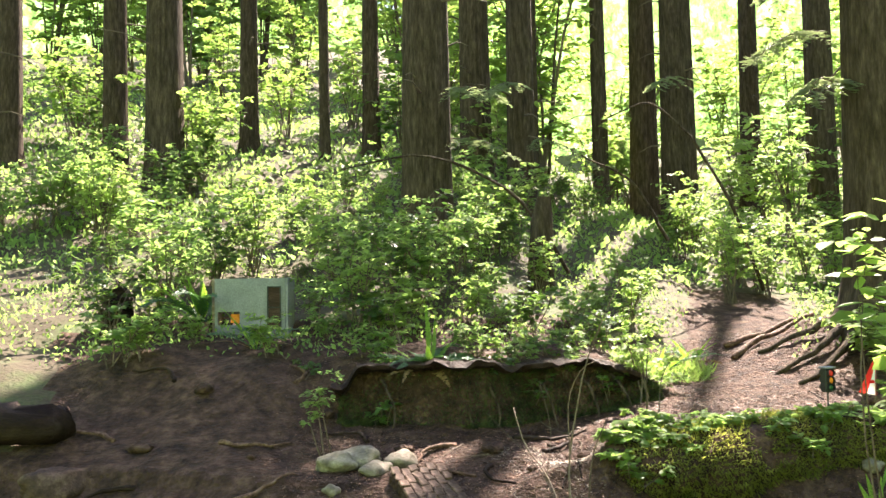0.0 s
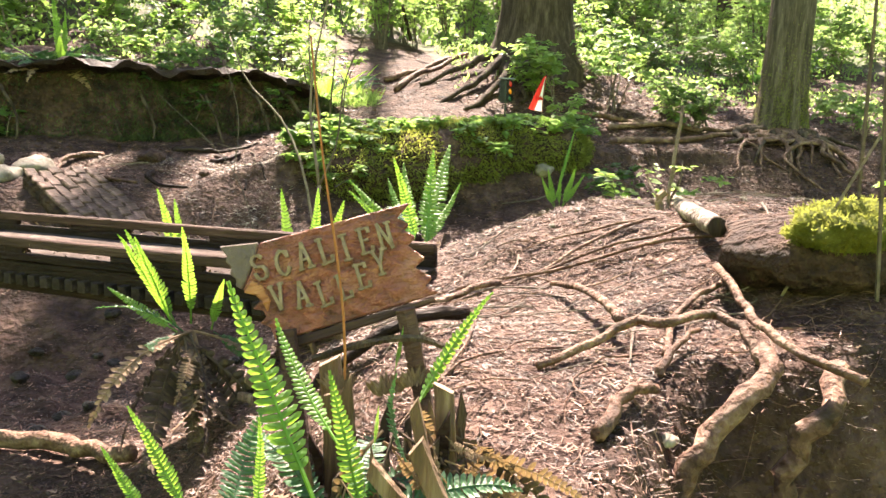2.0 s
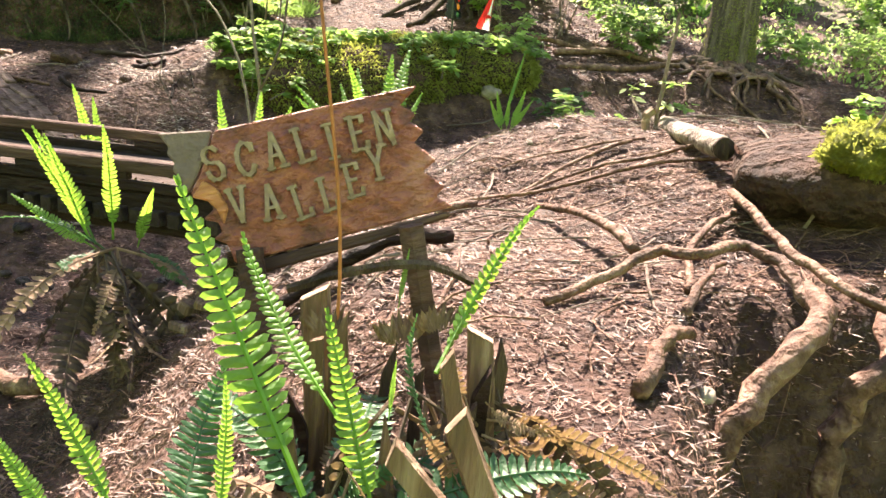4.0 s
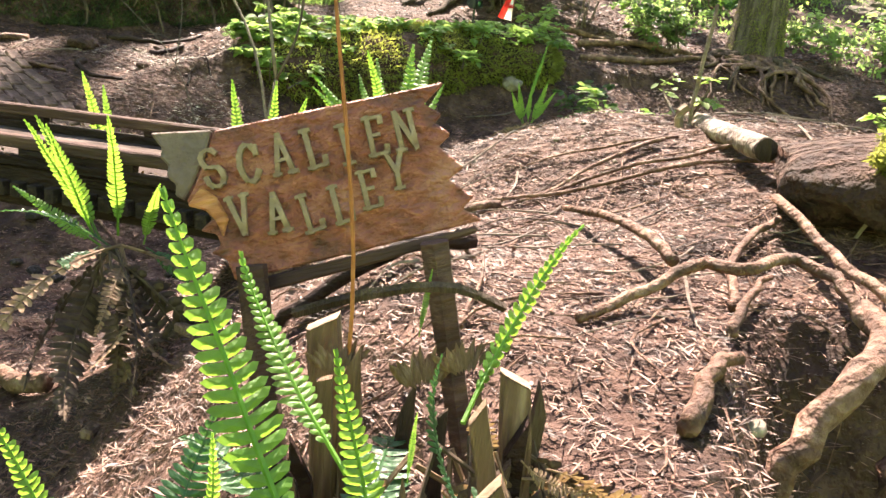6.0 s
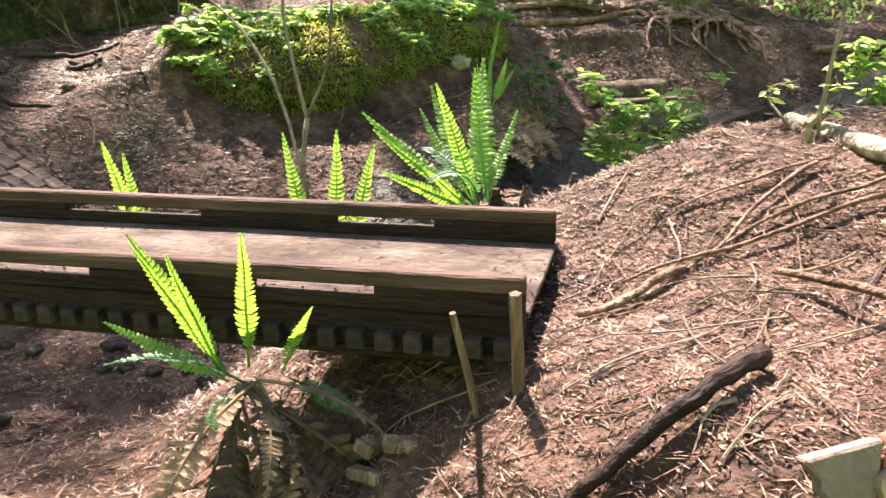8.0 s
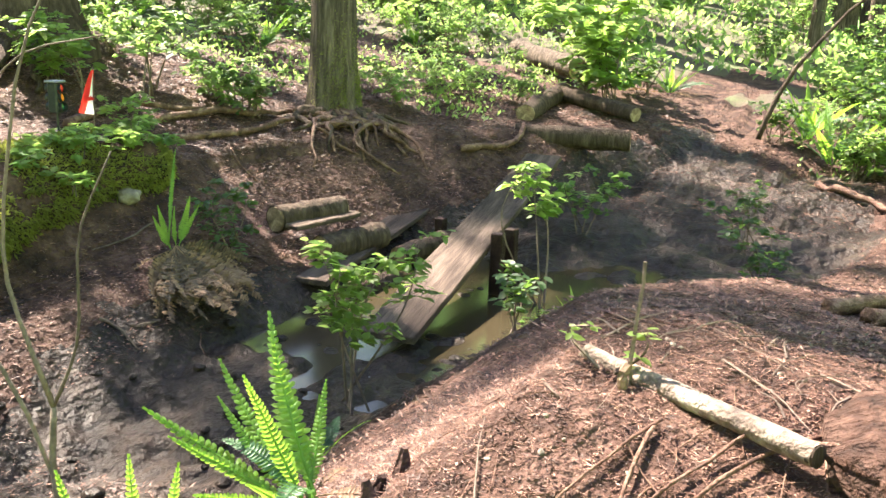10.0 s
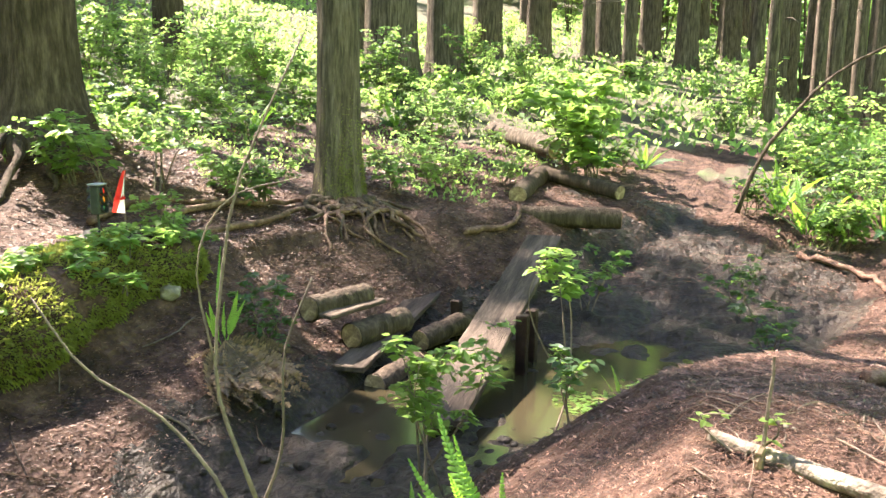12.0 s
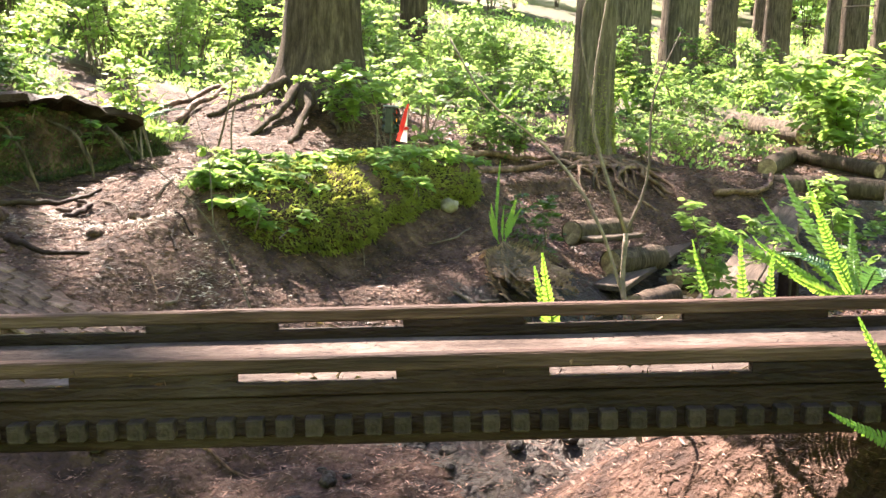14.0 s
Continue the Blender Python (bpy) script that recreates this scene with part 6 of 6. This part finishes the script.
v, f = tube_data([(0, 0, 0), (0, 0, 0.6), (0.02, 0, 1.1), (0.05, 0, 1.45)], [0.2, 0.17, 0.15, 0.09], 12, 0.12, 2)
child("body", mesh_of("body", v, f, BARK), snag)


def tufts(name, count, area, keep, length, width, material, label, category, seed, up=0.8, lift=0.0, dirs=None, fold=0.5, snap=None):
    """Countless small blades on the ground, as one body."""
    rng = np.random.default_rng(seed)
    x, y = rng.uniform(area[0], area[1], count), rng.uniform(area[2], area[3], count)
    ok = keep(x, y) > rng.uniform(0, 1, count)
    x, y = x[ok], y[ok]
    n = len(x)
    z = land(x, y) + lift
    w = rng.uniform(0, 6.283, n)
    e = np.abs(rng.normal(0, 0.12, n)) if up < 0.2 else rng.uniform(0.2, 1.3, n)
    d = np.stack([np.cos(w) * np.cos(e), np.sin(w) * np.cos(e), np.sin(e) + 0.02], -1)
    s = unit(np.cross(d, unit(np.stack([rng.normal(0, 0.4, n), rng.normal(0, 0.4, n), np.ones(n)], -1))))
    ln = rng.uniform(*length, n)
    v, f = kites(np.stack([x, y, z], -1), unit(d), s, ln, rng.uniform(*width, n), fold)
    return tagged(new(name, fast_mesh(name, v, f, material)), label, category, kind="stuff")


def on_mound(x, y):
    return ((land(x, y, False) > -0.45) & (y < 3.5 + 0.3 * bumps(x, y, 0.3, 17))).astype(float)


tufts("needle_litter", 150000, (-0.8, 4.4, 1.5, 3.8), on_mound, (0.008, 0.034), (0.0005, 0.0014), LITTER, "brown needles and bark flakes on the mound", "litter", 1, 0.1, 0.002)
tufts("bark_flakes", 80000, (-0.8, 4.4, 1.5, 3.8), on_mound, (0.004, 0.012), (0.001, 0.003), LITTER, "small reddish bark flakes on the mound", "litter", 2, 0.1, 0.002)
tufts("leaf_litter", 26000, (-1.2, 9, 4.6, 10.5), lambda x, y: (land(x, y, False) > -0.45).astype(float) * 0.9, (0.015, 0.06), (0.002, 0.008), LITTER, "brown needles and dead leaves on the forest floor", "litter", 3, 0.1, 0.003)
tufts("leaf_litter", 34000, (-1.6, 1.6, 2.2, 5.6), lambda x, y: (land(x, y, False) < 0.0).astype(float), (0.008, 0.04), (0.0008, 0.004), LITTER, "brown needles and dead leaves on the bank", "litter", 4, 0.1, 0.003)


tufts("bank_litter", 45000, (-1.0, 5.5, 5.1, 8.2), lambda x, y: (land(x, y, False) > -0.5).astype(float), (0.008, 0.035), (0.001, 0.005), LITTER, "brown needles and bark bits on the bank", "litter", 33, 0.1, 0.003)


tufts("leaf_litter", 42000, (1.6, 8.8, 0.4, 4.2), lambda x, y: (land(x, y, False) > -0.42).astype(float), (0.012, 0.05), (0.0012, 0.006), LITTER, "brown needles and bark bits beside the pool", "litter", 34, 0.1, 0.003)
tufts("leaf_litter", 36000, (4.0, 9.5, 4.0, 9.0), lambda x, y: (land(x, y, False) > -0.35).astype(float), (0.015, 0.06), (0.0015, 0.008), LITTER, "brown needles and dead leaves on the path", "litter", 35, 0.1, 0.003)


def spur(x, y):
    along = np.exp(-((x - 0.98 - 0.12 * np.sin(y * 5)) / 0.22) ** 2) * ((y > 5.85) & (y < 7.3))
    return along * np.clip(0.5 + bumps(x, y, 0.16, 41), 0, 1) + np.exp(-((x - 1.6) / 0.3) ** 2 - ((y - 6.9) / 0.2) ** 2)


# dry needles lightened in colour to stand for strong sun on the spur
tufts("bleached_litter", 26000, (0.4, 2.3, 5.8, 7.4), spur, (0.01, 0.04), (0.0012, 0.004), PALE, "pale dry needles on the trodden spur, lightened as if sunlit", "litter", 36, 0.1, 0.004)


hump = thing("mossy_hump", Matrix.Translation((2.4, 6.6, 0.0)), "rounded earth hump with thick yellow-green moss hanging over its edge", "moss")
rng = np.random.default_rng(77)
HU, HV = 90, 40
uu, vv = np.meshgrid(np.linspace(0, 1, HU), np.linspace(0, 2 * math.pi, HV, endpoint=False), indexing="ij")
hx0 = 1.22 + 2.55 * uu
fat = np.clip(np.minimum(uu / 0.16, (1 - uu) / 0.12), 0, 1) ** 0.5
hc = np.interp(hx0, [1.2, 2.1, 2.6, 3.2, 3.8], [-0.07, 0.0, 0.04, 0.12, 0.16])
ry = fat * (0.40 + 0.06 * bumps(hx0, 0 * hx0, 0.5, 51)) * np.interp(hx0, [1.2, 2.2, 3.0, 3.8], [0.85, 1.1, 0.8, 0.7])
rz = fat * np.interp(hx0, [1.2, 2.2, 3.0, 3.8], [0.20, 0.30, 0.25, 0.2])
lump = 1 + 0.10 * bumps(hx0 + 5, vv * 0.35, 0.3, 52) + 0.06 * bumps(hx0, vv * 0.35 + 3, 0.11, 53)
hy, hz = ry * np.cos(vv) * lump, hc + rz * np.sin(vv) * lump
hv = np.stack([hx0 - 2.4, hy, hz], -1).reshape(-1, 3)
i0 = (np.arange(HU - 1)[:, None] * HV + np.arange(HV)[None]).ravel()
i1 = (np.arange(HU - 1)[:, None] * HV + (np.arange(HV)[None] + 1) % HV).ravel()
earth = fast_mesh("earth", hv, np.stack([i0, i1, i1 + HV, i0 + HV], -1), SOIL)
earth.polygons.foreach_set("use_smooth", np.ones(len(earth.polygons), dtype=bool))
child("earth", earth, hump, "brown soil of the hump")
n = 60000
k0 = rng.integers(0, HU * HV, n)
front = (np.sin(vv).ravel()[k0] > -0.55) & (np.cos(vv).ravel()[k0] < 0.35) & (bumps(hv[k0, 0], vv.ravel()[k0] * 0.35, 0.2, 54) + 0.9 * np.clip(hv[k0, 0] + 0.75, -1, 0.5) - 0.5 * (np.sin(vv).ravel()[k0] > 0.55) > -0.42)
k0 = k0[front]
n = len(k0)
out = np.stack([0 * k0, np.cos(vv).ravel()[k0], np.sin(vv).ravel()[k0]], -1)
pp = hv[k0] + rng.normal(0, 0.014, (n, 3)) * [1, 0.8, 0.8]
dd = unit(out * 0.8 + rng.normal(0, 0.45, (n, 3)) + [0, 0, -0.35])
mv3, mf3 = kites(pp, dd, unit(np.cross(dd, rng.normal(0, 1, (n, 3)))), rng.uniform(0.015, 0.045, n), rng.uniform(0.003, 0.007, n), 0.2)
tagged(child("moss_coat", fast_mesh("moss_coat", mv3, mf3, MOSS), hump, "thick yellow-green moss"), kind="stuff")


# the darker moss colour stands in for shade on the ledge face
tufts("moss", 60000, (-0.7, 2.2, 7.75, 8.4), lambda x, y: ((y + 0.12 * np.sin(x * 3.1) > 7.97) & (y + 0.12 * np.sin(x * 3.1) < 8.2)).astype(float) * np.clip(0.55 + 0.9 * bumps(x, y, 0.35, 15), 0.05, 1), (0.012, 0.045), (0.003, 0.008), MOSS_SHADED, "moss on the face of the ledge, coloured dark as in shade", "moss", 6, 0.8, 0.0)
tufts("grass", 5000, (2.0, 4.0, 8.6, 10.0), lambda x, y: (np.hypot(x - 2.5, y - 9.0) < 0.5).astype(float), (0.06, 0.22), (0.003, 0.007), LEAF_BRIGHT, "bright grass tuft beside the path", "grass", 7, 0.8, 0.0)


def ground_green(x, y):
    path = np.abs(x - (2.5 + 0.45 * (y - 7.5))) < 0.7
    east = (np.abs(y - 3.9 - 0.25 * np.sin(x)) < 0.6) & (x < 12)
    ok = ((y > 8.7) | ((x > 6.8) & (y > 5.6)) | ((x > 7.6) & (y < 3.0))) & ~path & ~((x > 6) & east) & ~((x < 8.2) & (y < 5.6))
    return ok.astype(float) * (0.25 + 0.75 * (bumps(x, y, 0.8, 21) > -0.1))


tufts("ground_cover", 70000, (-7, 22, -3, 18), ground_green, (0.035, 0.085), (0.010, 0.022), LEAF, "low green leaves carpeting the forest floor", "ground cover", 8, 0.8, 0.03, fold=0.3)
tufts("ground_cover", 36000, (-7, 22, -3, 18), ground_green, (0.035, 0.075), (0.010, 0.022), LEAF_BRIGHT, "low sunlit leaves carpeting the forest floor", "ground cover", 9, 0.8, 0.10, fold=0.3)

# moss cushion over the root bank
mc = thing("moss_cushion", Matrix.Translation((1.02, 2.2, 0.405)) @ Matrix.Scale(0.6, 4), "yellow-green moss cushion on a root bank", "moss")
bm = bmesh.new()
bmesh.ops.create_icosphere(bm, subdivisions=4, radius=1)
for v in bm.verts:
    p = v.co * 2
    v.co = Vector((v.co.x * 0.22, v.co.y * 0.13, v.co.z * 0.075)) * (1 + 0.25 * noise.noise(p) + 0.08 * noise.noise(p * 5))
mv = np.array([v.co for v in bm.verts])
part("body", bm, MOSS, mc, smooth=True)
bm = bmesh.new()
bmesh.ops.create_icosphere(bm, subdivisions=3, radius=1)
for v in bm.verts:
    v.co = Vector((v.co.x * 0.5 + 0.22, v.co.y * 0.34 + 0.16, v.co.z * 0.15 - 0.13)) * (1 + 0.2 * noise.noise(v.co * 3) + 0.06 * noise.noise(v.co * 11))
part("root_wad", bm, SOIL, mc, "dark root-bound earth under the moss", None, True)
rng = np.random.default_rng(8)
pick = rng.integers(0, len(mv), 9000)
pp = mv[pick] + rng.normal(0, 0.004, (9000, 3))
dd = unit(mv[pick] / np.array([0.22, 0.13, 0.075]) ** 2 * 0.02 + rng.normal(0, 0.5, (9000, 3)))
vv, ff = kites(pp, dd, unit(np.cross(dd, rng.normal(0, 1, (9000, 3)))), rng.uniform(0.008, 0.022, 9000), rng.uniform(0.0015, 0.003, 9000))
tagged(child("fronds", fast_mesh("fronds", vv, ff, MOSS), mc), kind="stuff")

# moss at the grey conifer's foot
rng = np.random.default_rng(41)
n = 5000
w = rng.normal(4.2, 0.7, n)
zz = np.abs(rng.normal(0, 0.35, n)) + 0.08
rad = 0.195 * (1 - 0.03 * zz) * (1 + 0.5 * np.exp(-zz / 0.28)) * rng.uniform(0.97, 1.03, n)
pp = np.stack([rad * np.cos(w), rad * np.sin(w), zz], -1)
dd = unit(np.stack([np.cos(w), np.sin(w), rng.normal(-0.3, 0.4, n)], -1) + rng.normal(0, 0.4, (n, 3)))
vv, ff = kites(pp, dd, unit(np.cross(dd, rng.normal(0, 1, (n, 3)))), rng.uniform(0.008, 0.022, n), rng.uniform(0.002, 0.004, n))
tagged(child("moss_patch", fast_mesh("moss_patch", vv, ff, MOSS), MID, "yellow-green moss at the foot"), kind="stuff")

# an arching branch over the path, and leaves afloat
root("arching_branch", [(8.46, 3.29, 0.1), (8.52, 3.2, 0.45), (8.69, 3.0, 0.87), (8.95, 2.53, 1.47), (9.29, 1.77, 1.95), (9.5, 1.2, 2.1)], 0.028, 0.010, "thin dark branch arching over the path", "branch", BARK, 16, 0.1, 66, 7, "arching branches", True)
rng = np.random.default_rng(62)
n = 260
c = np.array([(3.96, 3.92), (3.9, 3.7), (3.95, 3.8), (3.86, 3.5), (4.3, 3.6)])[rng.integers(0, 5, n)]
pp = np.concatenate([c + rng.normal(0, 0.07, (n, 2)) * [1.6, 1], np.full((n, 1), -0.562)], 1)
w = rng.uniform(0, 6.283, n)
dd = np.stack([np.cos(w), np.sin(w), rng.uniform(0, 0.25, n)], -1)
vv, ff = kites(pp, unit(dd), np.stack([-np.sin(w), np.cos(w), 0 * w], -1), rng.uniform(0.03, 0.07, n), rng.uniform(0.012, 0.022, n), 0.1)
tagged(new("floating_leaves", fast_mesh("floating_leaves", vv, ff, LEAF_BRIGHT)), "yellow-green water weed floating in patches on the pool", "water plants", kind="stuff")
# the pool
bm = bmesh.new()
bmesh.ops.create_grid(bm, x_segments=8, y_segments=8, size=0.5)
bmesh.ops.scale(bm, vec=(5.4, 3.2, 1), verts=bm.verts)
me = bpy.data.meshes.new("water")
bm.to_mesh(me)
bm.free()
WATER = bpy.data.materials.new("pool_water")
WATER.use_nodes = True
wb = WATER.node_tree.nodes["Principled BSDF"]
wb.inputs["Base Color"].default_value = (0.032, 0.025, 0.014, 1)
wb.inputs["Roughness"].default_value = 0.14
wb.inputs["Specular IOR Level"].default_value = 0.2
nz = WATER.node_tree.nodes.new("ShaderNodeTexNoise")
nz.inputs["Scale"].default_value = 5
bp = WATER.node_tree.nodes.new("ShaderNodeBump")
bp.inputs["Strength"].default_value = 0.08
WATER.node_tree.links.new(nz.outputs[0], bp.inputs["Height"])
WATER.node_tree.links.new(bp.outputs[0], wb.inputs["Normal"])
me.materials.append(WATER)
water = tagged(new("water", me), "still shallow brown pool in the creek bed", "water", kind="structure")
water.location = (5.1, 3.8, -0.568)

# ---- unseen crowns added for shade, and the far woods ----
def crown(seed, count=1100):
    """Drooping needle sprays, added high out of view to cast dappled shade."""
    rng = np.random.default_rng(seed)
    limb = rng.integers(0, 60, count)
    w = limb * 2.39996 + rng.normal(0, 0.16, count)
    zl = 13.5 + 4.5 * (limb / 60) + rng.normal(0, 0.12, count)
    reach = 2.8 * (1 - 0.4 * (zl - 13.5) / 4.5) * rng.uniform(0.15, 1.0, count)
    p = np.stack([np.cos(w) * reach, np.sin(w) * reach, zl - 0.22 * reach], -1)
    d = unit(np.stack([np.cos(w + rng.normal(0, 0.8, count)), np.sin(w + rng.normal(0, 0.8, count)), rng.uniform(-0.5, 0.05, count)], -1))
    s = unit(np.cross(d, unit(rng.normal(0, 0.3, (count, 3)) + [0, 0, 1])))
    v, f = kites(p, d, s, rng.uniform(0.35, 0.7, count), rng.uniform(0.06, 0.12, count), 0.1)
    return fast_mesh("crown", v, f, LEAF_DARK)


SHADE_CROWNS = [crown(1), crown(2), crown(3)]
# trees given an unseen crown so that its shadow darkens the ground
SHADERS = [(4.6, 20.5), (2.9, 20.0), (11.5, 17.0), (20.5, 10.2), (26.0, 4.6)]
for k, ob in enumerate([o for o in scene.collection.objects if o.name.split(".")[0] == "conifer_tree"]):
    if any(math.hypot(ob.location.x - x, ob.location.y - y) < 0.1 for x, y in SHADERS):
        child("crown", SHADE_CROWNS[k % 3], ob, "", pose(0, 0, 5.6 if ob.location.x < 5 else 4.0, 0, 0, k * 77) @ Matrix.Scale(0.8 if ob.location.x < 5 else 0.7, 4))
# small unseen crowns added off the trunks, each aimed to shade one spot
for tx, ty, dx, dy, dz, k in ((6.2, 19.6, 0.55, 0.0, 13.7, 0.38), (5.85, 21.2, -1.0, 0.0, 12.2, 0.4), (2.2, 16.8, 0.0, 0.0, 6.2, 0.4), (9.3, 19.0, -0.3, 0.0, 18.1, 0.25), (9.3, 19.0, -0.6, -0.6, 13.0, 0.36), (6.2, 19.6, 0.45, 0.0, 19.0, 0.3), (9.3, 19.0, 0.9, 0.0, 18.2, 0.3)):
    tall = next(o for o in scene.collection.objects if math.hypot(o.location.x - tx, o.location.y - ty) < 0.05)
    child("crown", SHADE_CROWNS[1], tall, "", Matrix.Translation((dx, dy, dz - tall.location.z)) @ Matrix.Scale(k, 4))
# far woods all round: a ring that glows by itself to look sunlit
FAR = bpy.data.materials.new("far_woods")
FAR.use_nodes = True
fn, fk = FAR.node_tree.nodes, FAR.node_tree.links
ftc = fn.new("ShaderNodeTexCoord")
fmp = fn.new("ShaderNodeMapping")
fmp.inputs["Scale"].default_value = (1, 1, 0.6)
fk.new(ftc.outputs["Object"], fmp.inputs[0])
fno = fn.new("ShaderNodeTexNoise")
fno.inputs["Scale"].default_value, fno.inputs["Detail"].default_value, fno.inputs["Roughness"].default_value = 1.6, 10, 0.8
fk.new(fmp.outputs[0], fno.inputs["Vector"])
frp = fn.new("ShaderNodeValToRGB")
fe = frp.color_ramp.elements
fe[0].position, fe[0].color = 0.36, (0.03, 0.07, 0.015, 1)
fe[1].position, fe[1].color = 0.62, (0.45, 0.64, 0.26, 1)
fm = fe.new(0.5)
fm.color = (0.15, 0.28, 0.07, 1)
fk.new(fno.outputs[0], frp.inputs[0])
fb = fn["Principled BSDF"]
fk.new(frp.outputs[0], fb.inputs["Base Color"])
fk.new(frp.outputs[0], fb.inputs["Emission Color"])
# emission puts the sunlight into the backdrop's own colour
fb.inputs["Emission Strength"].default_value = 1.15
fb.inputs["Roughness"].default_value = 1.0
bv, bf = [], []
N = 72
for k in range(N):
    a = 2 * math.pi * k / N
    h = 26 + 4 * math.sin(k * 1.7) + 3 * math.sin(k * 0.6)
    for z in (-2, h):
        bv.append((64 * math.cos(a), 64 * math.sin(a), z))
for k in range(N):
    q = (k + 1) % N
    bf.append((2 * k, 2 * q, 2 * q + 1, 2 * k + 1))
tagged(new("backdrop", mesh_of("backdrop", bv, bf, FAR)), "distant green woods, self-lit to look sunlit", "backdrop", kind="structure")
tufts("ground_cover", 40000, (-20, 26, 13, 34), lambda x, y: 1.0 + 0 * x, (0.08, 0.2), (0.025, 0.06), LEAF, "green leaves carpeting the far slope", "ground cover", 51, 0.8, 0.08, fold=0.3)
tufts("ground_cover", 30000, (12, 40, -12, 14), lambda x, y: 1.0 + 0 * x, (0.08, 0.2), (0.025, 0.06), LEAF, "green leaves carpeting the far woods", "ground cover", 52, 0.8, 0.08, fold=0.3)
